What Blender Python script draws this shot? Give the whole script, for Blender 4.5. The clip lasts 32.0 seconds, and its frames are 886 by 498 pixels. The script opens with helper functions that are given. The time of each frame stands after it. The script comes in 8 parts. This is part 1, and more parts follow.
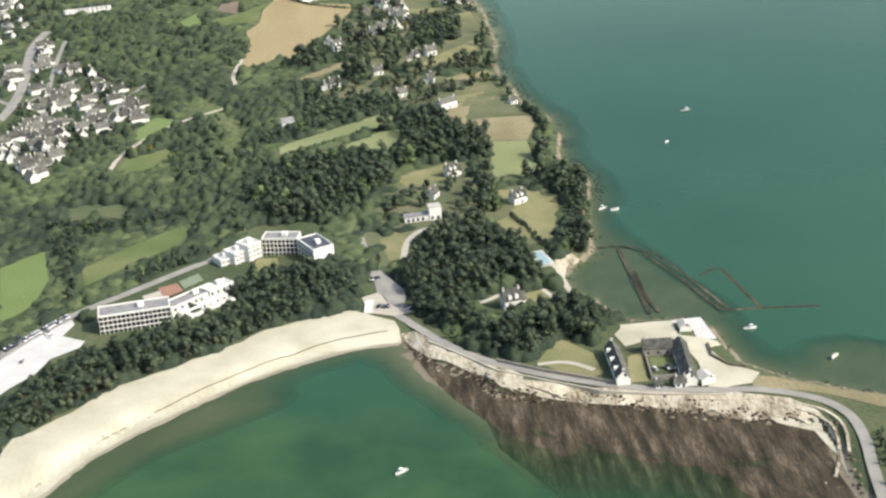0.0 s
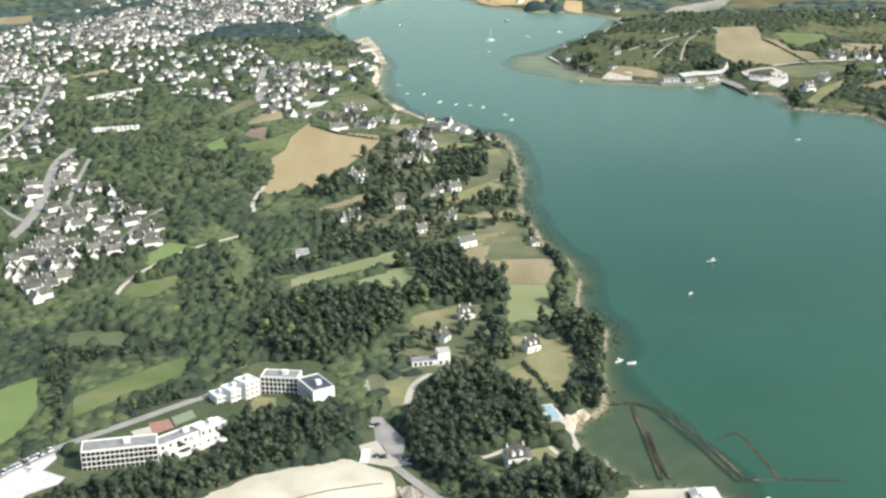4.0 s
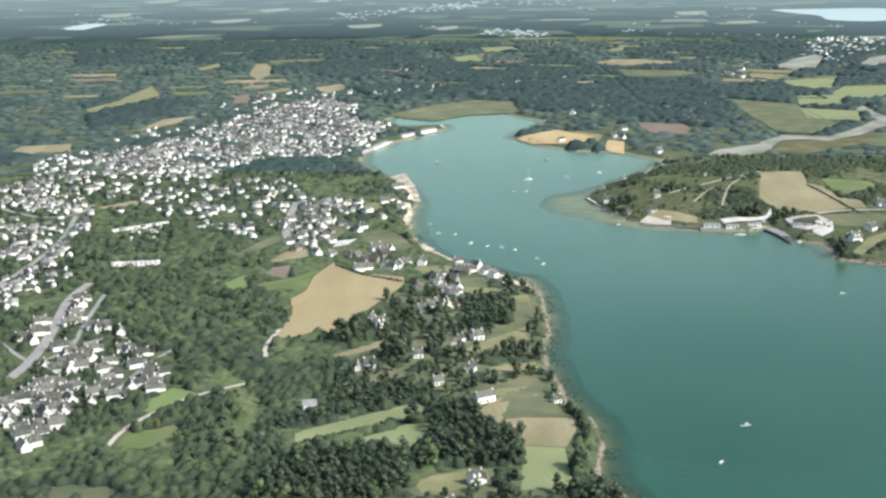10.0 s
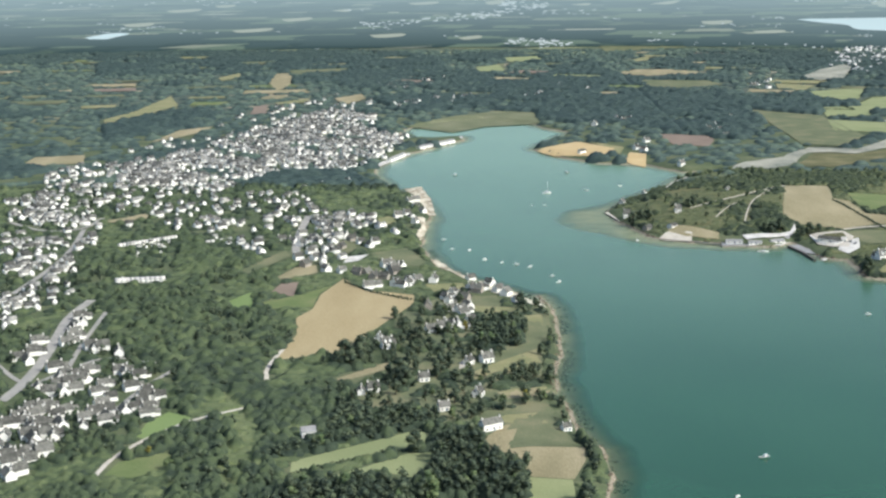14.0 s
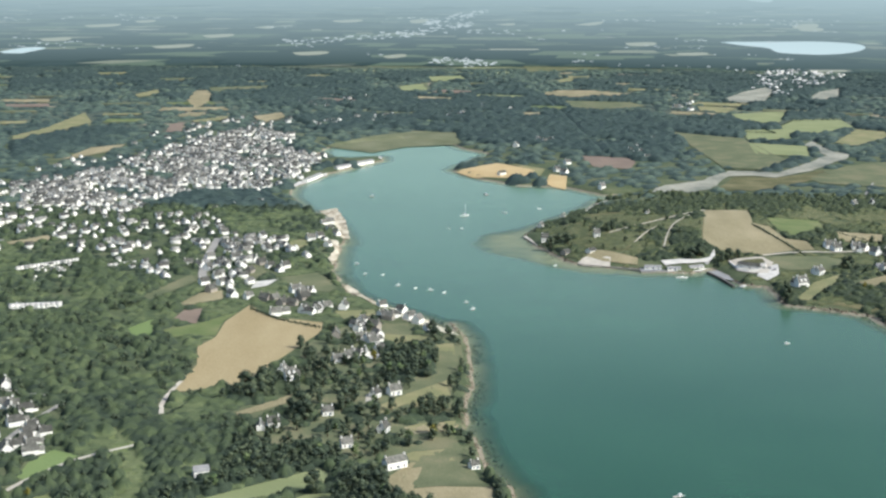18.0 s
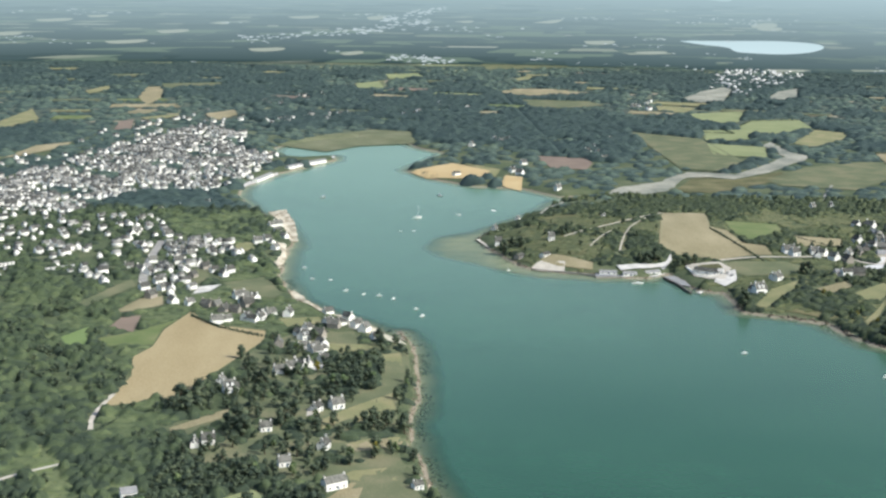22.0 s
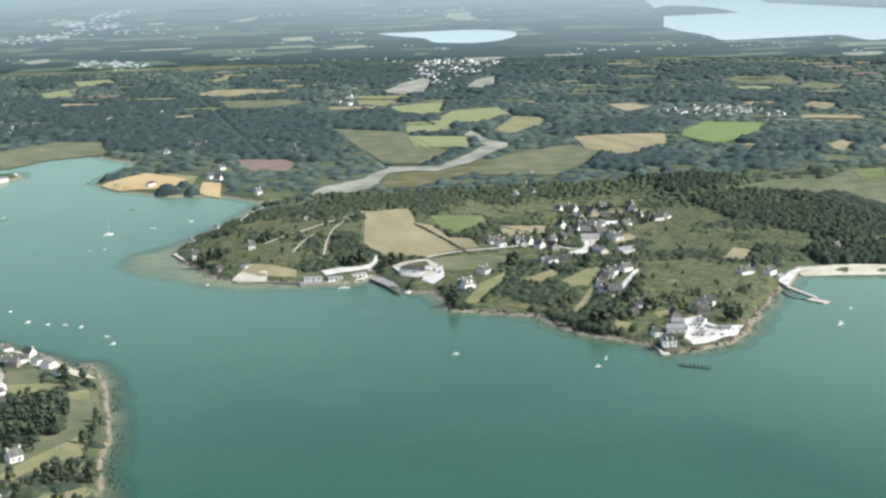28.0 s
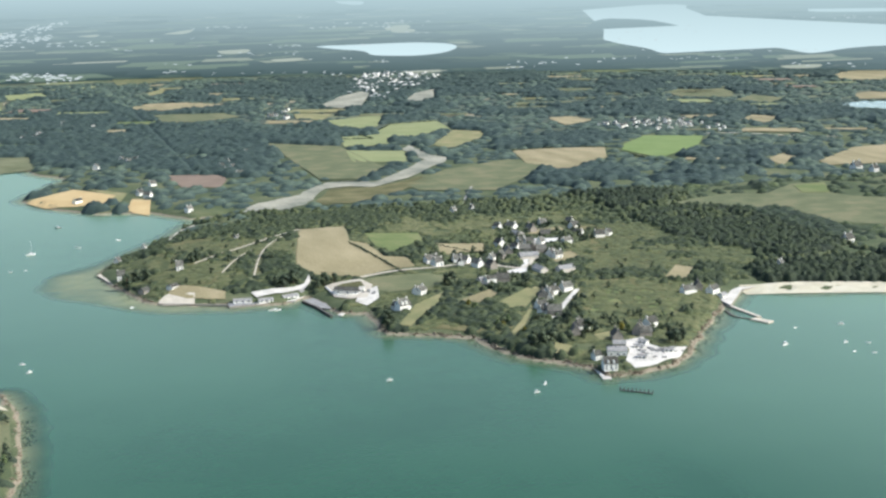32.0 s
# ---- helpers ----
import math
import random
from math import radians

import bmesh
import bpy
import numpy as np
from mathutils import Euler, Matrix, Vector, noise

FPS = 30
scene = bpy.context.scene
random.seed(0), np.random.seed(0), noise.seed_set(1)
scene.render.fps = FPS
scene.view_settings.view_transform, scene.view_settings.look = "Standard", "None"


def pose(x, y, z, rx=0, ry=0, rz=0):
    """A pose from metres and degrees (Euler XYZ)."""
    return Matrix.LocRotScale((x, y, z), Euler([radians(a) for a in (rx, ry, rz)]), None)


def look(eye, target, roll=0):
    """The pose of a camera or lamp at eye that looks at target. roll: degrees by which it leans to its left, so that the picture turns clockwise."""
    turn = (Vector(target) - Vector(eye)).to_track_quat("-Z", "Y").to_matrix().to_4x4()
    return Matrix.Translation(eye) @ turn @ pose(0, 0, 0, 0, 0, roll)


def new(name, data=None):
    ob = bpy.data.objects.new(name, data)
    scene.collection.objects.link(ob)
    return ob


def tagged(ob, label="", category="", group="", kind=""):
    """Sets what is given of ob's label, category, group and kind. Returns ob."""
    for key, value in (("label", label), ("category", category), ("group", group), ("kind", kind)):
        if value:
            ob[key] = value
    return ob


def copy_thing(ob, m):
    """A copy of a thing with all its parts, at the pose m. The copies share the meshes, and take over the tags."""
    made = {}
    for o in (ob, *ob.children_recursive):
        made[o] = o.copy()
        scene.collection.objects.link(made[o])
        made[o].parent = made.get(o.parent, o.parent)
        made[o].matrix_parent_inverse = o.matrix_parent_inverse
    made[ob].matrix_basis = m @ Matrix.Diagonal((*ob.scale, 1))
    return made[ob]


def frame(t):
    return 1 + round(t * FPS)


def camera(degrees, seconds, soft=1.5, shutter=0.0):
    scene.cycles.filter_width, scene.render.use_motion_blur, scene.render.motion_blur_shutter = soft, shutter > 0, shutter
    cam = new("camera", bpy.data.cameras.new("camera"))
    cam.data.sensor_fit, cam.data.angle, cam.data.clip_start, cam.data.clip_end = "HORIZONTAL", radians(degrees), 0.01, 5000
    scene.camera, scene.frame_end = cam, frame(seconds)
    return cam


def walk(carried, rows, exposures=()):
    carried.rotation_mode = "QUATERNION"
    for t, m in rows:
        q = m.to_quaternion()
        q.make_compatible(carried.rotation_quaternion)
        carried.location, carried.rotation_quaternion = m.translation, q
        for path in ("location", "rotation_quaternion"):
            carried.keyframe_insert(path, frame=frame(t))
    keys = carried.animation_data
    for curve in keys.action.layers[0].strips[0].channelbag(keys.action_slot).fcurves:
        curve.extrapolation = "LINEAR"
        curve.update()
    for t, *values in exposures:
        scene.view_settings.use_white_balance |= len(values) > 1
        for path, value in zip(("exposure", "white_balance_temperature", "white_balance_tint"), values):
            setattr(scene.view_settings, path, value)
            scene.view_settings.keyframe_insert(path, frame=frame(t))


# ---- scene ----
# ---------------------------------------------------------------- camera
PATH = [
    (0, (0.21, -0.09, 322.02), (4.36, 91.69, 282.55), -3.77),
    (0.5, (2.34, 3.42, 322.02), (5.65, 95.44, 283.00), -4.44),
    (1, (4.22, 7.24, 322.03), (8.46, 99.76, 284.31), -4.09),
    (1.5, (5.94, 11.40, 321.90), (9.65, 104.53, 285.65), -4.10),
    (2, (7.79, 15.53, 321.50), (11.38, 109.35, 287.06), -4.22),
    (2.5, (9.78, 19.72, 320.96), (13.09, 114.04, 287.89), -4.02),
    (3, (11.82, 24.17, 320.48), (13.49, 118.98, 288.72), -3.02),
    (3.5, (13.99, 28.26, 319.97), (15.65, 123.19, 288.57), -2.04),
    (5.5, (23.73, 45.63, 319.41), (26.27, 141.81, 292.16), -0.90),
    (6, (25.93, 49.81, 319.56), (27.63, 146.22, 293.06), -1.41),
    (6.5, (27.86, 53.92, 319.60), (29.66, 150.36, 293.21), -2.06),
    (7, (29.62, 58.10, 319.68), (31.00, 154.60, 293.49), -2.38),
    (7.5, (31.39, 62.53, 319.83), (32.13, 158.97, 293.41), -3.30),
    (8, (33.40, 67.37, 320.05), (33.70, 164.13, 294.78), -2.21),
    (8.5, (35.23, 72.30, 319.98), (35.23, 169.37, 295.97), -1.42),
    (9, (36.85, 77.29, 319.92), (36.04, 174.45, 296.27), -1.06),
    (9.5, (38.40, 82.30, 319.71), (36.65, 179.63, 296.83), -1.23),
    (10, (39.99, 87.57, 319.38), (38.70, 185.20, 297.75), -0.43),
    (10.5, (41.69, 93.06, 319.03), (42.38, 190.54, 296.73), -0.28),
    (11, (43.29, 98.45, 318.86), (43.11, 196.13, 297.42), -0.11),
    (11.5, (45.01, 103.57, 318.66), (43.93, 201.21, 297.11), 0.01),
    (12, (46.82, 108.62, 318.55), (45.57, 206.39, 297.61), -0.41),
    (12.5, (48.54, 113.50, 318.44), (47.10, 211.29, 297.57), -0.75),
    (13, (50.29, 118.40, 318.49), (48.05, 216.13, 297.39), -1.20),
    (13.5, (52.11, 123.24, 318.48), (49.37, 220.98, 297.53), -1.00),
    (15.5, (61.04, 142.88, 318.72), (58.09, 240.57, 297.53), 1.42),
    (16, (62.44, 148.73, 318.15), (62.36, 246.48, 297.04), 0.68),
    (16.5, (63.81, 154.69, 317.54), (65.48, 252.45, 296.58), 0.65),
    (17, (65.37, 160.43, 317.05), (66.12, 258.28, 296.40), 1.23),
    (17.5, (67.17, 166.02, 316.69), (67.80, 263.96, 296.49), 0.76),
    (18, (68.91, 171.52, 316.35), (70.90, 269.54, 296.66), 0.41),
    (18.5, (70.60, 176.88, 316.08), (73.31, 274.93, 296.61), 0.44),
    (19, (72.32, 182.17, 315.87), (74.91, 280.20, 296.33), 0.47),
    (19.5, (74.23, 187.66, 315.73), (77.50, 285.51, 295.38), 0.42),
    (20, (75.92, 193.17, 315.36), (80.77, 291.08, 295.58), 0.42),
    (20.5, (77.13, 198.37, 314.86), (82.08, 296.25, 294.99), 0.26),
    (21, (78.27, 203.64, 314.87), (82.56, 301.48, 294.63), 0.13),
    (21.5, (79.31, 208.89, 315.30), (83.31, 306.77, 295.23), 0.87),
    (22, (80.76, 214.03, 315.84), (85.62, 311.92, 295.95), 0.89),
    (22.5, (82.37, 218.91, 316.33), (88.06, 316.82, 296.84), 1.11),
    (23, (83.94, 223.42, 316.83), (91.34, 321.17, 297.07), 0.51),
    (23.5, (85.30, 227.85, 317.39), (95.99, 325.28, 297.56), 0.61),
    (24, (86.63, 232.64, 317.91), (99.16, 329.85, 298.07), 0.21),
    (24.5, (88.32, 237.87, 318.11), (102.92, 334.80, 298.33), 0.86),
    (25, (90.61, 243.55, 317.75), (107.32, 340.13, 297.89), 0.35),
    (25.5, (93.51, 249.87, 316.84), (112.37, 345.90, 296.32), 0.08),
    (26, (96.88, 256.43, 315.73), (118.07, 351.97, 295.15), -0.06),
    (26.5, (100.24, 262.81, 314.60), (122.96, 358.03, 294.22), -0.14),
    (28.5, (110.67, 285.90, 311.86), (136.07, 380.52, 291.81), -1.07),
    (29, (113.08, 291.23, 311.71), (138.96, 385.77, 291.92), -0.67),
    (29.5, (115.48, 296.41, 311.50), (141.64, 390.97, 292.15), -0.67),
    (30, (117.88, 301.58, 311.14), (144.11, 396.20, 292.17), -0.45),
    (30.5, (120.37, 306.64, 310.71), (147.74, 400.94, 291.78), -0.33),
    (31, (122.83, 311.55, 310.36), (151.25, 405.49, 291.21), -0.65),
    (31.5, (125.32, 316.44, 310.21), (154.07, 410.24, 290.87), -0.82),
    (32, (127.73, 321.42, 310.17), (156.73, 415.15, 290.83), -0.94),
]
cam = camera(35.68, 32.0, soft=2.5)
walk(cam, [(t, look(eye, target, roll)) for t, eye, target, roll in PATH], exposures=[(0, 0.35, 6350, 8), (2, 0.43, 6250, 8), (6, 0.43, 6100, 8), (9, 0.38, 5950, 8), (12, 0.29, 5900, 8), (19, 0.22, 5900, 8), (26, 0.34, 5950, 8), (32, 0.39, 5950, 8)])

# ---------------------------------------------------------------- sky and sun
SUN_AZ, SUN_EL = 118.0, 40.0
world = bpy.data.worlds.new("sky")
scene.world = world
world.use_nodes = True
wn = world.node_tree.nodes
sky = wn.new("ShaderNodeTexSky")
sky.sky_type = "NISHITA"
sky.sun_disc = False
sky.sun_elevation, sky.sun_rotation = radians(SUN_EL), radians(SUN_AZ)
sky.air_density, sky.dust_density = 1.2, 4.0
world.node_tree.links.new(sky.outputs[0], wn["Background"].inputs[0])
wn["Background"].inputs[1].default_value = 0.15
sun = new("sun", bpy.data.lights.new("sun", "SUN"))
sun.data.energy, sun.data.angle, sun.data.color = 3.6, radians(0.6), (1.0, 0.95, 0.86)
az, el = radians(SUN_AZ), radians(SUN_EL)
sun.matrix_world = look((900 * math.sin(az), 900 * math.cos(az), 900 * math.tan(el)), (0, 0, 0))

# ---------------------------------------------------------------- materials


def material(name, tones, scale=0.1, fine=2.0, rough=0.9, bump=0.3, spec=0.2, island=0.0, ob_random=0.0, metal=0.0, stretch=(1, 1, 1), turn=0.0):
    """Coarse noise runs through the tones, fine noise adds grain and relief; sizes in cycles per metre."""
    m = bpy.data.materials.new(name)
    m.use_nodes = True
    nt = m.node_tree
    n, l = nt.nodes, nt.links
    b = n["Principled BSDF"]
    b.inputs["Roughness"].default_value, b.inputs["Metallic"].default_value = rough, metal
    b.inputs["Specular IOR Level"].default_value = spec
    geo = n.new("ShaderNodeNewGeometry")
    mp = n.new("ShaderNodeMapping")
    mp.inputs["Scale"].default_value = stretch
    mp.inputs["Rotation"].default_value = (0, 0, radians(turn))
    l.new(geo.outputs["Position"], mp.inputs["Vector"])
    big, small = n.new("ShaderNodeTexNoise"), n.new("ShaderNodeTexNoise")
    for node, s, d in ((big, scale, 4), (small, fine, 3)):
        node.inputs["Scale"].default_value, node.inputs["Detail"].default_value = s, d
        l.new(mp.outputs[0], node.inputs["Vector"])
    ramp = n.new("ShaderNodeValToRGB")
    e = ramp.color_ramp.elements
    while len(e) < len(tones):
        e.new(0.5)
    for i, c in enumerate(tones):
        e[i].position, e[i].color = 0.3 + 0.4 * i / max(1, len(tones) - 1), (*c, 1)
    add = n.new("ShaderNodeMath")
    add.operation = "MULTIPLY_ADD"
    l.new(small.outputs[0], add.inputs[0])
    add.inputs[1].default_value, add.inputs[2].default_value = 0.5, -0.25
    total = n.new("ShaderNodeMath")
    l.new(add.outputs[0], total.inputs[0])
    l.new(big.outputs[0], total.inputs[1])
    last = total.outputs[0]
    for on, node, socket in ((island, geo, "Random Per Island"), (ob_random, None, "Random")):
        if on:
            src = node or n.new("ShaderNodeObjectInfo")
            k = n.new("ShaderNodeMath")
            k.operation = "MULTIPLY_ADD"
            l.new(src.outputs[socket], k.inputs[0])
            k.inputs[1].default_value, k.inputs[2].default_value = on, -on / 2
            s = n.new("ShaderNodeMath")
            l.new(k.outputs[0], s.inputs[0])
            l.new(last, s.inputs[1])
            last = s.outputs[0]
    l.new(last, ramp.inputs[0])
    l.new(ramp.outputs[0], b.inputs["Base Color"])
    if bump:
        bp = n.new("ShaderNodeBump")
        bp.inputs["Strength"].default_value, bp.inputs["Distance"].default_value = bump, 0.5 / fine
        l.new(small.outputs[0], bp.inputs["Height"])
        l.new(bp.outputs[0], b.inputs["Normal"])
    return m


M = {}
M["scrub"] = material("scrub_ground", [(0.035, 0.05, 0.018), (0.06, 0.085, 0.025), (0.10, 0.105, 0.04)], 0.03, 0.6)
M["meadow"] = material("meadow", [(0.10, 0.135, 0.048), (0.135, 0.165, 0.064), (0.175, 0.185, 0.085)], 0.03, 0.8)
M["lawn"] = material("dry_lawn", [(0.165, 0.175, 0.082), (0.21, 0.205, 0.10), (0.27, 0.24, 0.13)], 0.04, 0.7)
M["dull"] = material("dull_pasture", [(0.092, 0.110, 0.058), (0.125, 0.138, 0.073), (0.18, 0.172, 0.098)], 0.03, 0.7)
M["straw"] = material("wheat_stubble", [(0.265, 0.208, 0.108), (0.325, 0.262, 0.142), (0.385, 0.318, 0.182)], 0.02, 0.9, stretch=(1, 0.25, 1), turn=35)
M["orange"] = material("ripe_corn", [(0.42, 0.31, 0.15), (0.48, 0.37, 0.20)], 0.02, 0.9)
M["tan"] = material("dry_field", [(0.20, 0.175, 0.098), (0.255, 0.222, 0.128), (0.32, 0.275, 0.168)], 0.03, 0.7, stretch=(1, 0.3, 1), turn=20)
M["yellowgreen"] = material("hay_field", [(0.19, 0.215, 0.10), (0.245, 0.265, 0.13)], 0.02, 0.6)
M["vivid"] = material("green_crop", [(0.135, 0.19, 0.065), (0.17, 0.225, 0.085)], 0.02, 0.6)
M["plough"] = material("bare_earth", [(0.17, 0.13, 0.10), (0.22, 0.17, 0.13)], 0.03, 0.8)
M["sand"] = material("pale_sand", [(0.40, 0.37, 0.275), (0.48, 0.45, 0.345), (0.54, 0.51, 0.405)], 0.05, 1.5, bump=0.2)
M["mud"] = material("tidal_mud", [(0.16, 0.168, 0.13), (0.27, 0.265, 0.205), (0.39, 0.365, 0.285)], 0.016, 0.12, rough=0.6)
M["rock"] = material("shore_rock", [(0.07, 0.056, 0.038), (0.16, 0.135, 0.095), (0.33, 0.285, 0.215)], 0.12, 0.9, bump=0.8)
M["weed"] = material("seaweed_rock", [(0.020, 0.018, 0.011), (0.043, 0.035, 0.021), (0.074, 0.058, 0.037), (0.145, 0.118, 0.082)], 0.22, 1.6, bump=0.8, rough=0.7, stretch=(1, 0.16, 1), turn=12)
M["asphalt"] = material("worn_asphalt", [(0.25, 0.24, 0.215), (0.33, 0.315, 0.28)], 0.1, 2.0)
M["gravel"] = material("pale_gravel", [(0.42, 0.38, 0.31), (0.52, 0.48, 0.40)], 0.15, 2.0)
M["concrete"] = material("concrete_yard", [(0.40, 0.385, 0.35), (0.52, 0.50, 0.455), (0.60, 0.58, 0.53)], 0.1, 1.2)
M["wall"] = material("white_render", [(0.74, 0.73, 0.67), (0.84, 0.83, 0.77)], 0.3, 3.0, bump=0.1)
M["wall2"] = material("cream_render", [(0.55, 0.51, 0.44), (0.64, 0.60, 0.53)], 0.3, 3.0, bump=0.1)
M["stone"] = material("granite_wall", [(0.24, 0.22, 0.19), (0.36, 0.33, 0.28)], 0.8, 4.0)
M["slate"] = material("slate_roof", [(0.058, 0.058, 0.051), (0.095, 0.095, 0.083), (0.165, 0.163, 0.142)], 0.35, 4.0, rough=0.8, spec=0.12, ob_random=0.35)
M["roofmix"] = material("mixed_slate_roof", [(0.078, 0.078, 0.068), (0.14, 0.139, 0.122), (0.32, 0.315, 0.28)], 0.2, 3.0, rough=0.75, spec=0.2, island=0.5)
M["flatroof"] = material("flat_roof_felt", [(0.20, 0.20, 0.20), (0.29, 0.29, 0.28)], 0.3, 2.0)
M["glass"] = material("window_glass", [(0.02, 0.025, 0.03), (0.05, 0.06, 0.07)], 0.5, 2.0, rough=0.08, spec=0.8, bump=0)
M["wood"] = material("painted_wood", [(0.10, 0.14, 0.2), (0.16, 0.2, 0.26)], 0.5, 4.0)
M["bark"] = material("bark", [(0.05, 0.035, 0.025), (0.11, 0.08, 0.055)], 0.8, 5.0)
M["leaf"] = material("dark_foliage", [(0.029, 0.043, 0.030), (0.049, 0.068, 0.042), (0.085, 0.106, 0.060)], 0.25, 1.6, bump=1.0, rough=0.75, island=0.5)
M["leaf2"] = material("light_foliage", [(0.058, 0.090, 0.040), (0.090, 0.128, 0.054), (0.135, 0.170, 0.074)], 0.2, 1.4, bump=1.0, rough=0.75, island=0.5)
M["gold"] = material("yellowing_foliage", [(0.12, 0.11, 0.02), (0.20, 0.18, 0.035)], 0.2, 1.4, bump=1.0, island=0.4)
M["hull"] = material("white_hull", [(0.75, 0.75, 0.74), (0.82, 0.82, 0.8)], 0.5, 3, rough=0.3, spec=0.5, bump=0)
M["hull2"] = material("dark_hull", [(0.06, 0.12, 0.11), (0.10, 0.17, 0.16)], 0.5, 3, rough=0.35, spec=0.5, bump=0)
M["pool"] = material("pool_water", [(0.28, 0.41, 0.43), (0.34, 0.47, 0.49)], 0.4, 2, rough=0.08, spec=0.5, bump=0.05)
M["clay"] = material("red_clay", [(0.30, 0.165, 0.12), (0.35, 0.20, 0.15)], 0.3, 2)
M["green_court"] = material("green_court", [(0.19, 0.23, 0.155), (0.24, 0.28, 0.19)], 0.3, 2)
M["timber"] = material("weathered_timber", [(0.06, 0.055, 0.05), (0.12, 0.11, 0.095)], 0.5, 3)
M["car"] = material("car_paint", [(0.03, 0.03, 0.035), (0.30, 0.31, 0.33), (0.75, 0.75, 0.75)], 0.02, 0.5, rough=0.25, spec=0.6, bump=0, ob_random=0.9)
M["marsh"] = material("salt_marsh_grass", [(0.10, 0.115, 0.062), (0.14, 0.15, 0.082), (0.19, 0.19, 0.115)], 0.02, 0.3)
M["paving"] = material("white_paving", [(0.50, 0.49, 0.46), (0.62, 0.61, 0.58)], 0.1, 1.2)
M["lake"] = material("pale_lake", [(0.30, 0.40, 0.40), (0.36, 0.46, 0.46)], 0.01, 0.1, rough=0.15, spec=0.5, bump=0.02)
M["panel"] = material("dark_roof_panels", [(0.04, 0.045, 0.06), (0.08, 0.085, 0.10)], 0.4, 2.0, rough=0.4, spec=0.5)
M["rubber"] = material("tyre_rubber", [(0.02, 0.02, 0.02), (0.035, 0.035, 0.035)], 1, 6)
M["foam"] = material("white_foam", [(0.6, 0.65, 0.64), (0.75, 0.78, 0.77)], 0.5, 2)
M["wet"] = material("wet_sand", [(0.30, 0.27, 0.19), (0.38, 0.34, 0.25)], 0.06, 1.2, rough=0.35, spec=0.4, bump=0.1)
M["shingle"] = material("shingle_and_rock", [(0.15, 0.12, 0.08), (0.44, 0.39, 0.29), (0.60, 0.55, 0.43)], 0.11, 0.7, bump=0.9, stretch=(1, 0.4, 1))
M["heath"] = material("olive_heath", [(0.078, 0.080, 0.036), (0.118, 0.114, 0.052), (0.175, 0.158, 0.082)], 0.03, 0.5)

# ---------------------------------------------------------------- plan of the coast
COAST_SOUTH = [(-170, 517), (-161, 522), (-144, 550), (-124, 571), (-101, 589), (-75, 608), (-48, 624), (-22, 633), (0, 633), (6, 635), (11, 621), (25, 600), (38, 588), (47, 569), (68, 562), (88, 555), (110, 547), (141, 533), (169, 523), (186, 517), (187, 498), (182, 473), (184, 459)]
COAST_SPIT = [(222, 537), (203, 549), (181, 564), (166, 580), (163, 600), (162, 615), (157, 627), (144, 634), (127, 631), (116, 640), (109, 660), (102, 673), (99, 693), (107, 711), (120, 724), (124, 755), (124, 784)]
COAST_WEST = [(134, 810), (136, 851), (124, 884), (132, 935), (130, 985), (117, 1016), (108, 1086), (104, 1137), (114, 1207), (115, 1303), (112, 1358), (101, 1398)]
COAST_BAY = [(105, 1364), (73, 1421), (31, 1469), (3, 1516), (-17, 1609), (-20, 1713), (-15, 1796), (-42, 1949), (-81, 2013), (-112, 2131), (-113, 2238), (-72, 2345), (-39, 2410), (11, 2507), (8, 2558), (-45, 2534), (-106, 2562), (-97, 2671), (-36, 2775), (49, 2833), (144, 2731), (153, 2681), (203, 2603), (136, 2422), (130, 2390), (168, 2304), (225, 2236), (295, 2216), (341, 2143), (392, 2155)]
COAST_EAST = [(380, 2137), (334, 2101), (295, 2007), (255, 1943), (225, 1888), (200, 1824), (213, 1762), (229, 1700), (245, 1663), (282, 1644), (316, 1630), (363, 1615), (393, 1637), (407, 1559), (432, 1549), (429, 1469), (465, 1452), (498, 1426), (503, 1381), (513, 1355), (534, 1332), (554, 1307), (557, 1279), (585, 1278), (613, 1285), (649, 1316), (688, 1370), (736, 1429), (776, 1479), (803, 1506), (820, 1504), (856, 1479), (906, 1468), (935, 1456)]
LAND = ([(-800, 300)] + COAST_SOUTH + [(195, 425), (235, 418), (300, 480)] + COAST_SPIT + COAST_WEST + COAST_BAY + COAST_EAST
        + [(1060, 1450), (1200, 1510), (1430, 1480), (1760, 1700), (2640, 1750), (9000, 1950), (9000, 9000), (-9000, 9000), (-9000, 300)])


def inside(poly, x, y):
    x, y = np.asarray(x, float), np.asarray(y, float)
    hit = np.zeros(x.shape, bool)
    for (x0, y0), (x1, y1) in zip(poly, poly[1:] + poly[:1]):
        if y0 != y1:
            hit ^= ((y0 > y) != (y1 > y)) & (x < (x1 - x0) * (y - y0) / (y1 - y0) + x0)
    return hit


def edge_distance(poly, x, y, closed=True):
    x, y = np.asarray(x, float), np.asarray(y, float)
    best = np.full(x.shape, 1e9)
    ends = zip(poly, poly[1:] + poly[:1]) if closed else zip(poly, poly[1:])
    for (x0, y0), (x1, y1) in ends:
        dx, dy = x1 - x0, y1 - y0
        t = np.clip(((x - x0) * dx + (y - y0) * dy) / max(dx * dx + dy * dy, 1e-9), 0, 1)
        best = np.minimum(best, np.hypot(x - x0 - t * dx, y - y0 - t * dy))
    return best


def ripple(x, y, size, seed=0.0):
    """Smooth uneven field between about -1 and 1."""
    a, b = x / size + seed, y / size - seed * 1.7
    return (np.sin(a * 1.7 + 1.3 * np.sin(b * 1.1 + seed)) + np.sin(b * 1.9 + 1.1 * np.sin(a * 0.9 - seed)) + np.sin((a + b) * 1.3 + seed)) / 3


